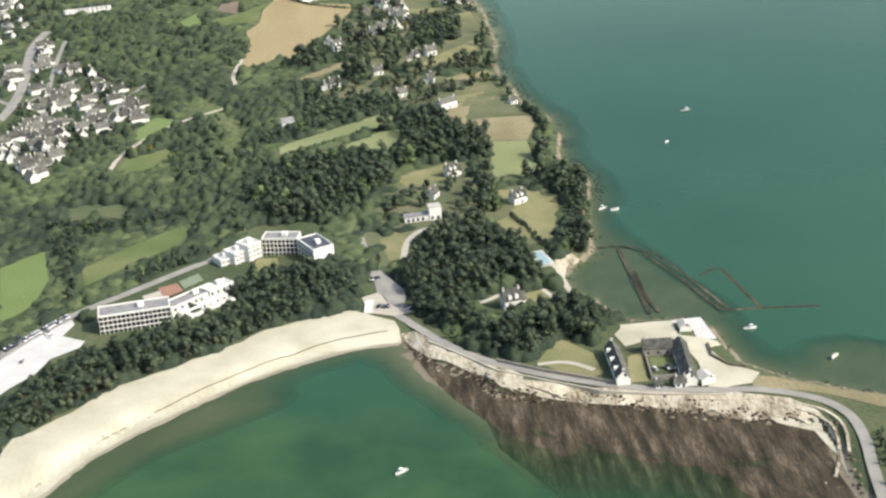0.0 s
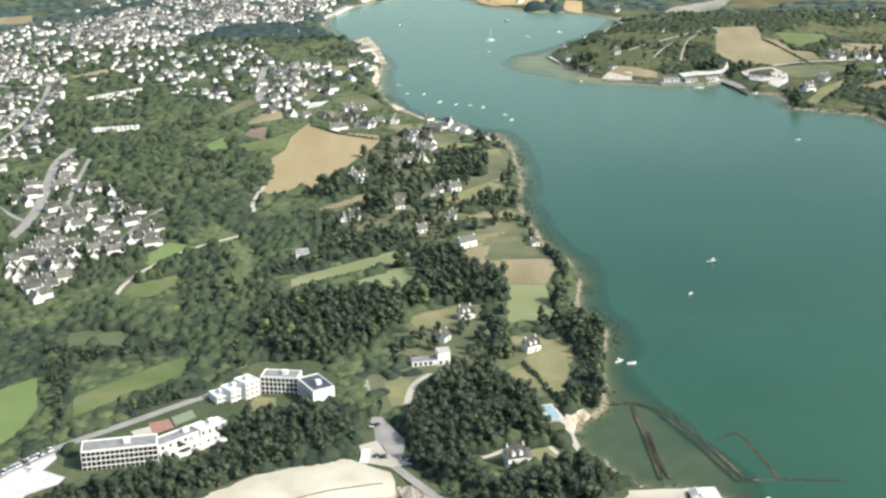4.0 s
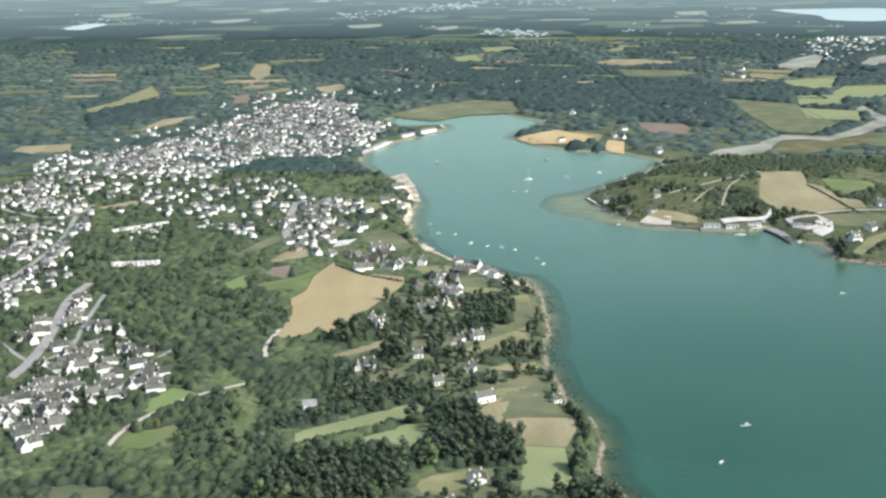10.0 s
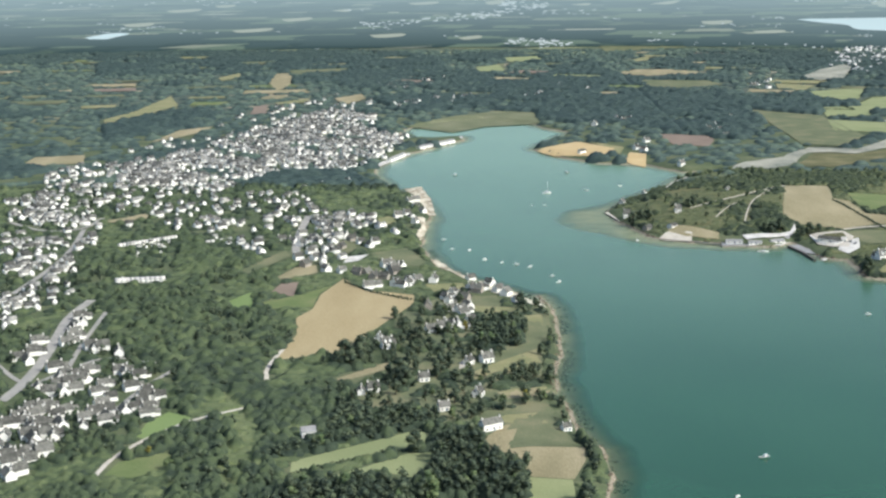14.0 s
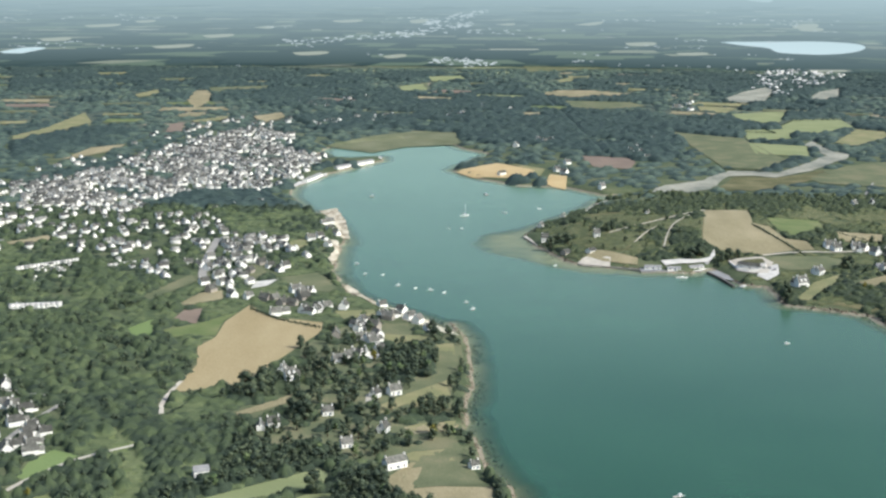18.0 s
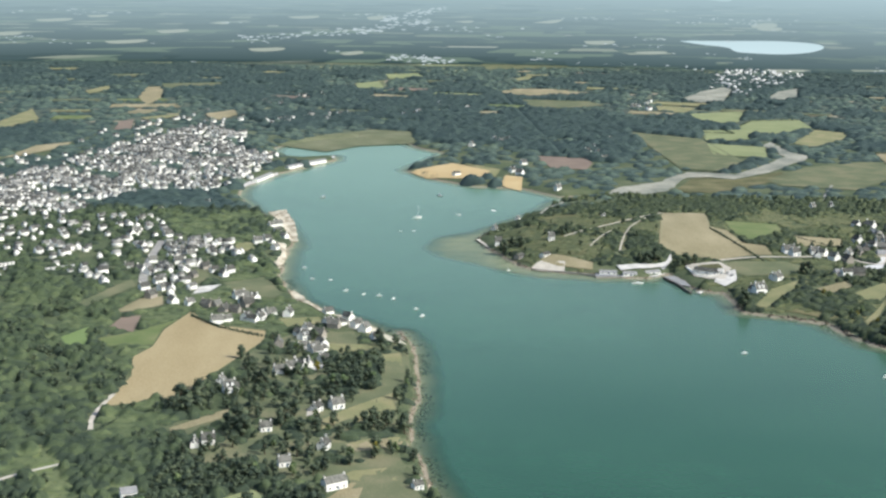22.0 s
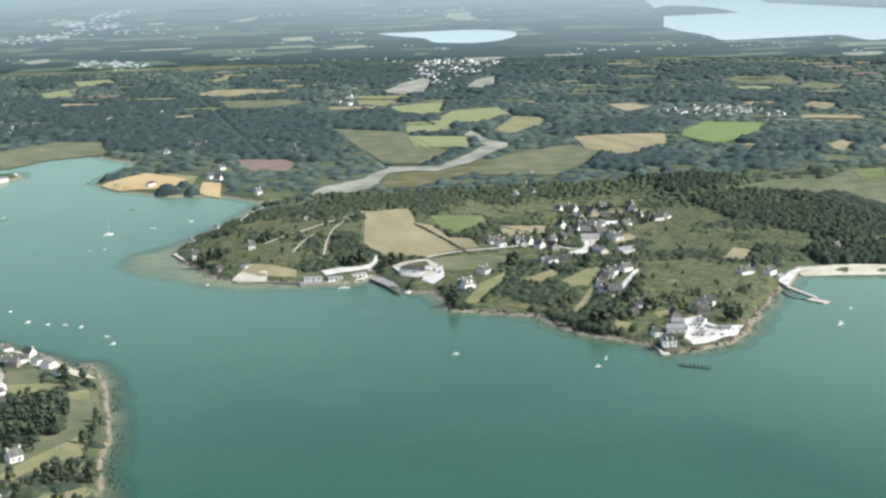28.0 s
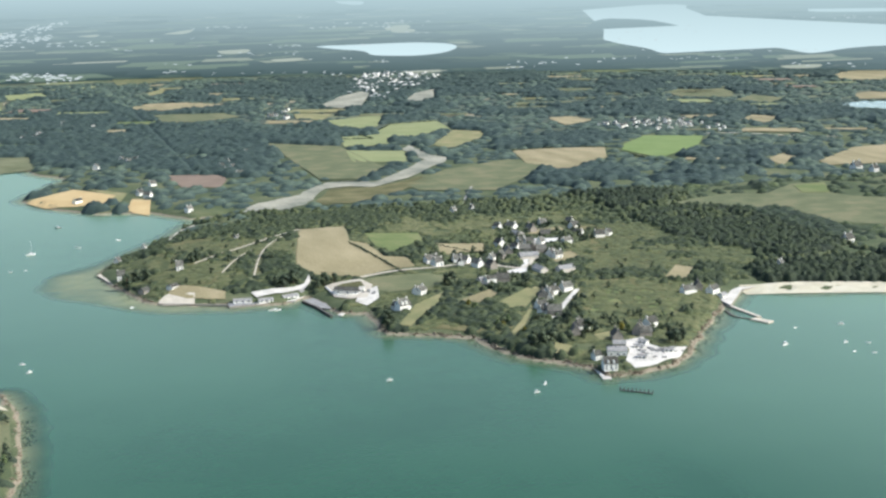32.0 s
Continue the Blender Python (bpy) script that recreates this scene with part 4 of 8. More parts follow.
field("yellowgreen", "hay field in the valley", [(730, 2945), (827, 2964), (792, 2795), (700, 2763)])
field("yellowgreen", "striped hay meadow", [(693, 2730), (785, 2670), (748, 2523), (664, 2568)])
field("lawn", "pale hay field", [(855, 2728), (973, 2972), (1019, 2916), (979, 2807), (873, 2665)])
field("lawn", "long pale field", [(744, 3462), (828, 3420), (773, 3293), (726, 3343)])
field("tan", "wide dry field", [(956, 2583), (1113, 2536), (1062, 2412), (943, 2305), (919, 2415)])
field("vivid", "vivid green crop field", [(1165, 2566), (1260, 2684), (1360, 2637), (1267, 2483), (1137, 2363), (1121, 2482)])
field("tan", "dry plot", [(1291, 2293), (1352, 2343), (1354, 2303), (1281, 2224)])
field("tan", "wide dry field by farm sheds", [(1361, 2247), (1517, 2385), (1624, 2407), (1474, 2196), (1352, 2200)])
field("dull", "long grey-green field", [(964, 1968), (1124, 2000), (1196, 2060), (1249, 2055), (1204, 1971), (1243, 1870), (1143, 1729), (1087, 1777), (1088, 1910)])
field("meadow", "green end of a long field", [(1191, 2044), (1245, 2051), (1206, 1975), (1166, 1981)], lift=0.6)
field("dull", "dark pasture in the valley", [(680, 2284), (780, 2405), (908, 2466), (934, 2379), (865, 2273), (786, 2179), (681, 2224)])
field("dull", "rising dark pasture", [(580, 2914), (697, 2802), (698, 2484), (631, 2369), (572, 2401)])
field("tan", "dry field at the wood's edge", [(1237, 3116), (1295, 3128), (1308, 3028), (1211, 2951)])
field("tan", "dry field beyond the village", [(1549, 2859), (1661, 2986), (1692, 2930), (1612, 2828)])
field("tan", "narrow dry field", [(407, 3839), (577, 3854), (542, 3687), (408, 3724)])
field("dull", "pasture with hedges", [(473, 3583), (600, 3549), (596, 3422), (481, 3424)])
field("mud", "pale tidal mud of a winding creek", [(383, 2109), (438, 2182), (496, 2227), (532, 2297), (572, 2359), (617, 2355), (643, 2332), (707, 2417), (759, 2500), (784, 2537), (826, 2540), (804, 2489), (765, 2440), (716, 2367), (665, 2316), (626, 2284), (596, 2306), (559, 2298), (531, 2229), (497, 2149), (466, 2113), (425, 2111)], name="creek_mud", category="mud", jag=5.0)
field("mud", "pale upper creek", [(782, 2532), (786, 2596), (789, 2698), (816, 2750), (812, 2652), (810, 2590), (826, 2542)], name="creek_mud", category="mud", jag=4.0)
field("heath", "olive reed marsh beside a creek", [(505, 2140), (537, 2222), (565, 2290), (596, 2298), (626, 2276), (668, 2306), (722, 2360), (728, 2310), (640, 2215), (560, 2140)], name="reed_marsh", category="marsh", jag=4.0)
field("sand", "narrow pale beach", [(806, 1516), (859, 1506), (945, 1478), (954, 1463), (943, 1446), (854, 1476), (800, 1491)], name="beach", category="beach")
field("marsh", "pale green salt marsh at the bay head", [(-94, 2689), (-17, 2833), (71, 2914), (148, 2879), (150, 2733), (50, 2695), (-9, 2611)], name="salt_marsh", category="marsh", lift=0.2)
# far left and far fields
field("tan", "dry field beyond the town", [(-523, 2459), (-510, 2623), (-460, 2674), (-457, 2610), (-499, 2495)])
field("tan", "pale field", [(-284, 3166), (-233, 3266), (-224, 3111), (-262, 3076)])
field("tan", "pale field on a rise", [(-470, 3452), (-504, 3793), (-463, 3762), (-424, 3455)])
field("dull", "green strip", [(-678, 2724), (-619, 3091), (-594, 2984), (-675, 2716)])
field("tan", "dry field at the edge of town", [(-659, 2180), (-668, 2285), (-594, 2307), (-572, 2221)])
field("tan", "small dry field in the town", [(-408, 1747), (-370, 1794), (-356, 1764), (-398, 1739)])
field("lake", "pale distant pond", [(1951, 3106), (2056, 3149), (2125, 3113), (1982, 2912), (1921, 2971)], name="lake", category="lake")
field("tan", "pale distant field", [(423, 3772), (523, 3865), (635, 3803), (544, 3682), (441, 3659)])
field("dull", "distant green field", [(23, 3975), (102, 4138), (100, 3888), (40, 3797)])
field("yellowgreen", "distant hay field", [(95, 4352), (207, 4407), (218, 4230), (118, 4180)])
field("dull", "wide distant pasture", [(433, 3581), (598, 3562), (621, 3448), (437, 3369)])
field("dull", "long distant field", [(447, 5199), (632, 5493), (1144, 5550), (1054, 5197), (510, 4681)])
field("yellowgreen", "distant pale green field", [(1752, 5078), (1935, 5040), (1796, 4627), (1626, 4541), (1614, 4673)])
field("yellowgreen", "distant green pasture", [(1977, 4718), (2212, 4863), (2291, 4664), (2135, 4390), (1955, 4345), (1883, 4449)])
field("tan", "pale field far right", [(2547, 3993), (2646, 4051), (2746, 3990), (2580, 3756), (2470, 3846)])
field("tan", "pale field by a far pond", [(2147, 3333), (2222, 3370), (2263, 3309), (2169, 3175), (2079, 3206)])
field("dull", "grey far field", [(1756, 3603), (1951, 3642), (1907, 3502), (1732, 3444)])
field("dull", "wide pasture", [(433, 5010), (660, 5355), (833, 5239), (705, 4752), (428, 4571)])

for mat, label, poly in (("lawn", "wide pale pasture left of a town", [(-695, 2786), (-670, 2930), (-664, 3232), (-604, 3038), (-639, 2853), (-675, 2716)]),
                         ("lawn", "pale strip in hedges", [(-644, 3688), (-616, 3842), (-588, 3724), (-620, 3609)]),
                         ("tan", "dry field on a rise", [(-492, 3556), (-510, 3815), (-481, 3834), (-427, 3444), (-443, 3360)]),
                         ("tan", "narrow dry strip", [(-453, 3195), (-405, 3259), (-401, 3173), (-441, 3148)]),
                         ("tan", "pale stubble beside a town", [(-285, 3179), (-232, 3256), (-215, 3160), (-242, 3056), (-262, 3077)]),
                         ("lawn", "pale strip above a town", [(-406, 3081), (-342, 3165), (-330, 3107), (-385, 3038)]),
                         ("plough", "grey yard at the edge of a town", [(-435, 3003), (-415, 3047), (-392, 2884), (-421, 2863)]),
                         ("dull", "long meadow above a town", [(-494, 3924), (-319, 3993), (-348, 3844), (-459, 3784)]),
                         ("yellowgreen", "pale green field between woods", [(23, 3999), (85, 4082), (100, 3875), (33, 3783)]),
                         ("tan", "far dry strip", [(403, 3708), (487, 3814), (590, 3856), (547, 3701), (454, 3647)]),
                         ("dull", "grey-green pasture", [(442, 3411), (599, 3564), (590, 3420), (476, 3359)])):
    field(mat, label, poly, lift=0.5)
for yard in [[(838, 3619), (942, 3852), (1040, 4002), (1047, 3935), (932, 3570), (869, 3537)], [(1059, 3641), (1157, 3876), (1241, 3979), (1165, 3732), (1088, 3591)]]:
    field("mud", "pale yards of a far industrial estate", yard, name="yard", category="plot", lift=1.5)
for mat, label, poly in (("tan", "dry field between far woods", [(414, 3795), (451, 3895), (551, 3897), (576, 3813), (528, 3704), (427, 3707)]),
                         ("lawn", "pale far meadow", [(485, 4246), (547, 4389), (532, 4221), (483, 4164)]),
                         ("dull", "grey field in far woodland", [(1735, 3569), (1835, 3679), (1935, 3582), (1847, 3394), (1761, 3440), (1757, 3557)]),
                         ("dull", "grey field beside far woods", [(1801, 3311), (1916, 3432), (1939, 3309), (1841, 3221)]),
                         ("tan", "dry pink-brown field", [(2427, 3868), (2560, 4012), (2643, 3905), (2486, 3680), (2395, 3732)]),
                         ("heath", "olive scrubland", [(769, 1880), (841, 1872), (851, 1765), (817, 1604), (749, 1601), (724, 1674)]),
                         ("dull", "sloping pasture behind a wood", [(968, 1984), (1073, 2019), (1254, 1914), (1162, 1782), (1110, 1864), (992, 1934)])):
    field(mat, label, poly, clear=mat != "heath")

ribbon("road", [(-15, 659), (-3, 667), (14, 639), (29, 614), (50, 592), (70, 578), (95, 564), (125, 553), (150, 548), (165, 547), (188, 536), (199, 521), (199, 499), (193, 473), (190, 452)], 5, M["asphalt"], "grey coast road along the shore")
ribbon("road", [(-202, 642), (-189, 665), (-172, 688), (-139, 716), (-116, 737), (-97, 753)], 6, M["asphalt"], "grey access road behind a long hotel")
ribbon("road", [(-3, 664), (-7, 708), (-14, 768)], 3, M["asphalt"], "pale lane between trees", "lane")
ribbon("road", [(29, 772), (19, 765), (12, 749), (10, 722)], 4, M["gravel"], "curved pale gravel drive")
ribbon("road", [(-315, 1361), (-318, 1300), (-309, 1239), (-298, 1166), (-294, 1102), (-297, 1065)], 9, M["asphalt"], "wide grey road through a housing estate")
ribbon("road", [(-165, 1780), (-163, 1680), (-152, 1555), (-133, 1517)], 9, M["asphalt"], "grey road in the town")
ribbon("road", [(-188, 919), (-186, 952), (-171, 991), (-149, 1027), (-114, 1054)], 3.5, M["gravel"], "pale earth path across marsh")
ribbon("road", [(-112, 1114), (-118, 1147), (-112, 1199)], 3.5, M["gravel"], "pale farm track")
ribbon("road", [(289, 1937), (299, 1982), (313, 2029), (335, 2054)], 3.5, M["gravel"], "pale shore track")
ribbon("path", [(321, 1720), (344, 1772), (366, 1801)], 1.6, M["gravel"], "narrow trodden heath path", "path")
ribbon("path", [(350, 1695), (365, 1757), (384, 1814), (411, 1862)], 1.6, M["gravel"], "narrow trodden heath path", "path")
ribbon("road", [(299, 1774), (331, 1802), (366, 1828), (414, 1879), (440, 1906)], 3, M["gravel"], "pale track over the headland")
ribbon("road", [(640, 1535), (608, 1489), (578, 1443)], 5, M["concrete"], "pale lane down to the shore")
ribbon("road", [(451, 1649), (491, 1662), (540, 1663), (587, 1675), (620, 1626), (651, 1681), (694, 1765)], 5, M["gravel"], "village lane")
ribbon("road", [(762, 2224), (702, 2084), (662, 1971)], 3.5, M["asphalt"], "grey country lane", "lane")
ribbon("road", [(1372, 2672), (1444, 2670), (1515, 2584), (1584, 2541)], 7, M["gravel"], "pale country road")

for line in ([(-287, 1101), (-272, 1143), (-249, 1181), (-196, 1155)], [(-272, 1143), (-281, 1214), (-289, 1315)], [(-209, 1042), (-202, 1097), (-189, 1142)], [(-339, 1166), (-305, 1117), (-287, 1101)]):
    ribbon("road", line, 4, M["asphalt"], "grey estate street between houses")
for line in ([(-521, 1740), (-462, 1682), (-419, 1696), (-416, 1767)], [(-397, 1384), (-394, 1469), (-397, 1566), (-419, 1696)]):
    ribbon("road", line, 6, M["asphalt"], "grey street through a housing estate")

# patchwork of far fields between the woods
FAR_TONES = ["dull", "tan", "yellowgreen", "meadow", "lawn", "dull", "plough"]


def patchwork(seed, area, gap, share, turn):
    """Uneven four-sided fields on a turned grid, joined into one object for each crop."""
    r = random.Random(seed)
    made = {k: [] for k in dict.fromkeys(FAR_TONES)}
    xs, ys = [p[0] for p in area], [p[1] for p in area]
    c, s = math.cos(radians(turn)), math.sin(radians(turn))
    cx, cy = sum(xs) / len(xs), sum(ys) / len(ys)
    half = int(max(max(xs) - min(xs), max(ys) - min(ys)) / gap)
    for i in range(-half, half):
        for j in range(-half, half):
            if r.random() > share:
                continue
            u, v = (i + r.uniform(-0.2, 0.2)) * gap * 1.4, (j + r.uniform(-0.2, 0.2)) * gap
            w, d = gap * r.uniform(0.4, 1.25), gap * r.uniform(0.25, 0.7)
            quad = [(u + a * w * r.uniform(0.75, 1.1) / 2, v + b * d * r.uniform(0.75, 1.1) / 2) for a, b in ((-1, -1), (1, -1), (1, 1), (-1, 1))]
            quad = [(cx + a * c - b * s, cy + a * s + b * c) for a, b in quad]
            qx, qy = np.array([q[0] for q in quad]), np.array([q[1] for q in quad])
            if inside(area, qx, qy).all() and inside(LAND, qx, qy).all() and clear_of(qx, qy, 6.0).all() and (np.hypot(qx - 60, qy - 150) < 4600).all():
                made[r.choice(FAR_TONES)].append(quad)
    for tone, quads in made.items():
        if quads:
            q = np.array(quads).reshape(-1, 2)
            z = height(q[:, 0], q[:, 1]) + np.array([lift_at(a, b) for a, b in q]) * 1.3
            ob = new("far_fields", mesh_of("far_fields", np.column_stack([q, z]), np.arange(len(q)).reshape(-1, 4)))
            ob.data.materials.append(M[tone])
            tagged(ob, "patchwork of distant farm fields", "fields", kind="stuff")
            OPEN.extend(quads)


def clear_of(x, y, margin=2.5):
    ok = np.ones(len(x), bool)
    for poly in OPEN:
        xs, ys = [p[0] for p in poly], [p[1] for p in poly]
        near = (x > min(xs) - margin) & (x < max(xs) + margin) & (y > min(ys) - margin) & (y < max(ys) + margin) & ok
        if near.any():
            ok[near] &= ~(inside(poly, x[near], y[near]) | (edge_distance(poly, x[near], y[near]) < margin))
    return ok


patchwork(21, [(-3300, 2500), (-300, 2950), (-300, 4600), (-3900, 4600)], 125, 0.40, 12)
patchwork(22, [(-300, 3050), (1300, 2900), (2900, 2500), (4200, 2900), (3400, 4600), (-300, 4600)], 125, 0.48, -18)
patchwork(23, [(1000, 1900), (2700, 1850), (2900, 2500), (1300, 2850)], 100, 0.42, -25)

# ---------------------------------------------------------------- building blocks


def part(name, bm, mat, parent, label=""):
    """Links a bmesh as one mesh under a thing or a part."""
    me = bpy.data.meshes.new(name)
    bm.to_mesh(me)
    bm.free()
    me.materials.append(mat)
    ob = new(name, me)
    ob.parent = parent
    return tagged(ob, label)


def share(name, me, parent, m):
    """A further part on a mesh that is already made."""
    ob = new(name, me)
    ob.parent = parent
    ob.matrix_basis = m
    return ob


def box(bm, x0, x1, y0, y1, z0, z1, bevel=0.0):
    made = bmesh.ops.create_cube(bm, size=1, matrix=Matrix.Translation(((x0 + x1) / 2, (y0 + y1) / 2, (z0 + z1) / 2)) @ Matrix.Diagonal((x1 - x0, y1 - y0, z1 - z0, 1)))
    if bevel:
        es = list({e for v in made["verts"] for e in v.link_edges})
        bmesh.ops.bevel(bm, geom=es, offset=bevel, segments=1, affect="EDGES")
    return bm


def prism(bm, outline, z0, z1):
    """An upright prism over an outline."""
    lo = [bm.verts.new((x, y, z0)) for x, y in outline]
    hi = [bm.verts.new((x, y, z1)) for x, y in outline]
    bm.faces.new(hi), bm.faces.new(lo[::-1])
    for i in range(len(lo)):
        j = (i + 1) % len(lo)
        bm.faces.new((lo[i], lo[j], hi[j], hi[i]))
    bmesh.ops.recalc_face_normals(bm, faces=bm.faces[:])
    return bm


def gable_solid(bm, half_l, half_w, z0, z1, rise):
    """Walls with two pointed gables; the ridge runs along x."""
    pts = [(-half_w, z0), (half_w, z0), (half_w, z1), (0, z1 + rise), (-half_w, z1)]
    a = [bm.verts.new((-half_l, y, z)) for y, z in pts]
    b = [bm.verts.new((half_l, y, z)) for y, z in pts]
    bm.faces.new(a), bm.faces.new(b[::-1])
    for i in range(5):
        j = (i + 1) % 5
        bm.faces.new((a[i], b[i], b[j], a[j]))
    bmesh.ops.recalc_face_normals(bm, faces=bm.faces[:])
    return bm


def roof_slabs(bm, half_l, half_w, z1, rise, over=0.35, thick=0.22, side=0):
    """Two sloping slabs that meet at the ridge."""
    k = rise / half_w
    for s in ((-1, 1) if not side else (side,)):
        sec = [(0, z1 + rise + 0.03), (s * (half_w + over), z1 - k * over + 0.03), (s * (half_w + over), z1 - k * over + 0.03 + thick), (0, z1 + rise + thick + 0.03)]
        a = [bm.verts.new((-half_l - over, y, z)) for y, z in sec]
        b = [bm.verts.new((half_l + over, y, z)) for y, z in sec]
        bm.faces.new(a), bm.faces.new(b[::-1])
        for i in range(4):
            j = (i + 1) % 4
            bm.faces.new((a[i], b[i], b[j], a[j]))
    bmesh.ops.recalc_face_normals(bm, faces=bm.faces[:])
    return bm


def make_house(name, label, length=11.0, width=8.0, wall=4.6, rise=4.2, mat="wall", roof="slate", wing=0.0, detail=True, chimneys=2, group="", dormers=0):
    """A gabled house: walls, two roof slopes, chimneys, a door and windows. Stands at the origin, far below the ground, as a pattern."""
    h = tagged(new(name), label, "house", group)
    hl, hw = length / 2, width / 2
    part("wall", gable_solid(bmesh.new(), hl, hw, -0.8, wall, rise), M[mat], h)
    for s in (-1, 1):
        part("roof_slope", roof_slabs(bmesh.new(), hl, hw, wall, rise, side=s), M[roof], h, "grey slate roof slope")
    for s in (-1, 1)[:chimneys]:
        c = box(bmesh.new(), s * (hl - 0.45) - 0.35, s * (hl - 0.45) + 0.35, -0.6, 0.6, wall + rise - 1.2, wall + rise + 1.0)
        stack = part("chimney", c, M[mat], h)
        part("chimney_cap", box(bmesh.new(), s * (hl - 0.45) - 0.42, s * (hl - 0.45) + 0.42, -0.68, 0.68, wall + rise + 1.0, wall + rise + 1.2), M["stone"], stack, "stone chimney cap")
    if wing:
        w = gable_solid(bmesh.new(), wing, hw * 0.7, -0.8, wall * 0.7, rise * 0.7)
        bmesh.ops.translate(w, verts=w.verts[:], vec=(hl + wing, 0.4, 0))
        part("wing_wall", w, M[mat], h)
        r = roof_slabs(bmesh.new(), wing, hw * 0.7, wall * 0.7, rise * 0.7)
        bmesh.ops.translate(r, verts=r.verts[:], vec=(hl + wing, 0.4, 0))
        part("wing_roof", r, M[roof], h, "lower grey slate roof")
    if detail:
        pane = box(bmesh.new(), -0.55, 0.55, -0.06, 0.06, 0, 1.35)
        first = None
        for s in (-1, 1):
            for i in range(3 if length > 9 else 2):
                x = -hl + (i + 0.5) * length / (3 if length > 9 else 2)
                for z in (1.0, 3.0) if wall > 5 else (1.0,):
                    if first is None:
                        o = part("window", pane, M["glass"], h, "dark glazed window")
                        first, o.matrix_basis = o.data, pose(x, s * (hw + 0.02), z)
                    else:
                        share("window", first, h, pose(x, s * (hw + 0.02), z))
            share("window", first, h, pose(s * (hl + 0.02), 0.8, wall + 0.4, 0, 0, 90))
        part("door", box(bmesh.new(), 0.7, 1.6, -hw - 0.08, -hw + 0.05, -0.3, 2.05), M["wood"], h, "painted door")
        for i in range(dormers):
            x = -hl + (i + 0.75) * length / (dormers + 0.5)
            d = gable_solid(bmesh.new(), 1.3, 0.8, wall + 0.4, wall + 1.9, 0.8)
            bmesh.ops.rotate(d, verts=d.verts[:], cent=(0, 0, 0), matrix=Matrix.Rotation(radians(90), 3, "Z"))
            bmesh.ops.translate(d, verts=d.verts[:], vec=(x, -hw + 1.2, 0))
            part("dormer", d, M[mat], h)
    return h


def put(ob, x, y, turn=0.0, scale=1.0, dz=0.0):
    """Copies a pattern to a place on the ground."""
    c = copy_thing(ob, pose(x, y, ground_z(x, y) + dz, 0, 0, turn))
    if scale != 1.0:
        c.scale = (scale, scale, scale)
    return c


def forget(*patterns):
    """Removes patterns once their copies stand."""
    for ob in patterns:
        for o in (*ob.children_recursive, ob):
            bpy.data.objects.remove(o)


# ---------------------------------------------------------------- foliage


def clump_mesh(seed, clumps, radius, tall, sub, rough=0.35, squat=1.0, small=1.0):
    """Points and triangles of an uneven crown of many overlapping clumps, its base at z = 0.25 of its height."""
    rng = random.Random(seed)
    co, tri, base = [], [], 0
    for i in range(clumps):
        a, u = rng.uniform(0, 6.283), rng.random()
        up = 0.12 + 0.8 * (i + 0.5) / clumps
        reach = radius * (0.72 * math.sqrt(max(0.05, 1 - (2 * up - 0.85) ** 2))) * (0.35 + 0.65 * math.sqrt(u))
        c = Vector((reach * math.cos(a), reach * math.sin(a), tall * (0.16 + 0.8 * up)))
        r = radius * rng.uniform(0.30, 0.50) * (1.25 if clumps < 5 else small)
        if clumps > 10 and i % 6 == 3:  # a few inner clumps fill the crown
            c, r = Vector((c.x * 0.3, c.y * 0.3, c.z)), radius * 0.62
        bm = bmesh.new()
        bmesh.ops.create_icosphere(bm, subdivisions=sub, radius=1)
        for v in bm.verts:
            k = r * (1 + rng.uniform(-rough, rough))
            v.co = Vector((v.co.x * k, v.co.y * k, v.co.z * k * 0.8 * squat)) + c
        co += [tuple(v.co) for v in bm.verts]
        tri += [[base + v.index for v in f.verts] for f in bm.faces]
        base += len(bm.verts)
        bm.free()
    return np.array(co), np.array(tri)


def crown_mesh(seed, radius, tall, balls, leaves, taper=0.0, size=1.0):
    """Points and triangles of a leafy crown: an uneven core of lumps, its skin broken up by many small leaf sprays."""
    rng = random.Random(seed)
    co, tri, lumps = [], [], []
    for i in range(balls):
        a, up = rng.uniform(0, 6.283), (i + 0.5) / balls
        reach = radius * 0.66 * math.sqrt(max(0.04, 1 - (2 * up - 0.8) ** 2)) * math.sqrt(rng.uniform(0.15, 1)) * (1 - taper * up)
        r = radius * rng.uniform(0.26, 0.46) * (1 - 0.5 * taper * up)
        c = Vector((reach * math.cos(a), reach * math.sin(a), tall * (0.22 + 0.68 * up) * rng.uniform(0.92, 1.06)))
        lumps.append((c, r))
        bm = bmesh.new()
        bmesh.ops.create_icosphere(bm, subdivisions=0 if balls < 8 else 1, radius=1)
        base = len(co)
        for v in bm.verts:
            k = r * rng.uniform(0.7, 1.15)
            co.append(tuple(c + Vector((v.co.x * k, v.co.y * k, v.co.z * k * 0.85))))
        tri += [[base + v.index for v in f.verts] for f in bm.faces]
        bm.free()
    for i in range(leaves):
        c, r = lumps[i % balls]
        d = Vector((rng.gauss(0, 1), rng.gauss(0, 1), rng.gauss(0.45, 1))).normalized()
        at = c + d * r * rng.uniform(0.85, 1.2)
        base, k = len(co), size * rng.uniform(0.45, 1.0)
        for j in range(3):
            e = Vector((rng.gauss(0, 1), rng.gauss(0, 1), rng.gauss(0, 0.6)))
            co.append(tuple(at + e.normalized() * k))
        tri.append([base, base + 1, base + 2])
    return np.array(co), np.array(tri)


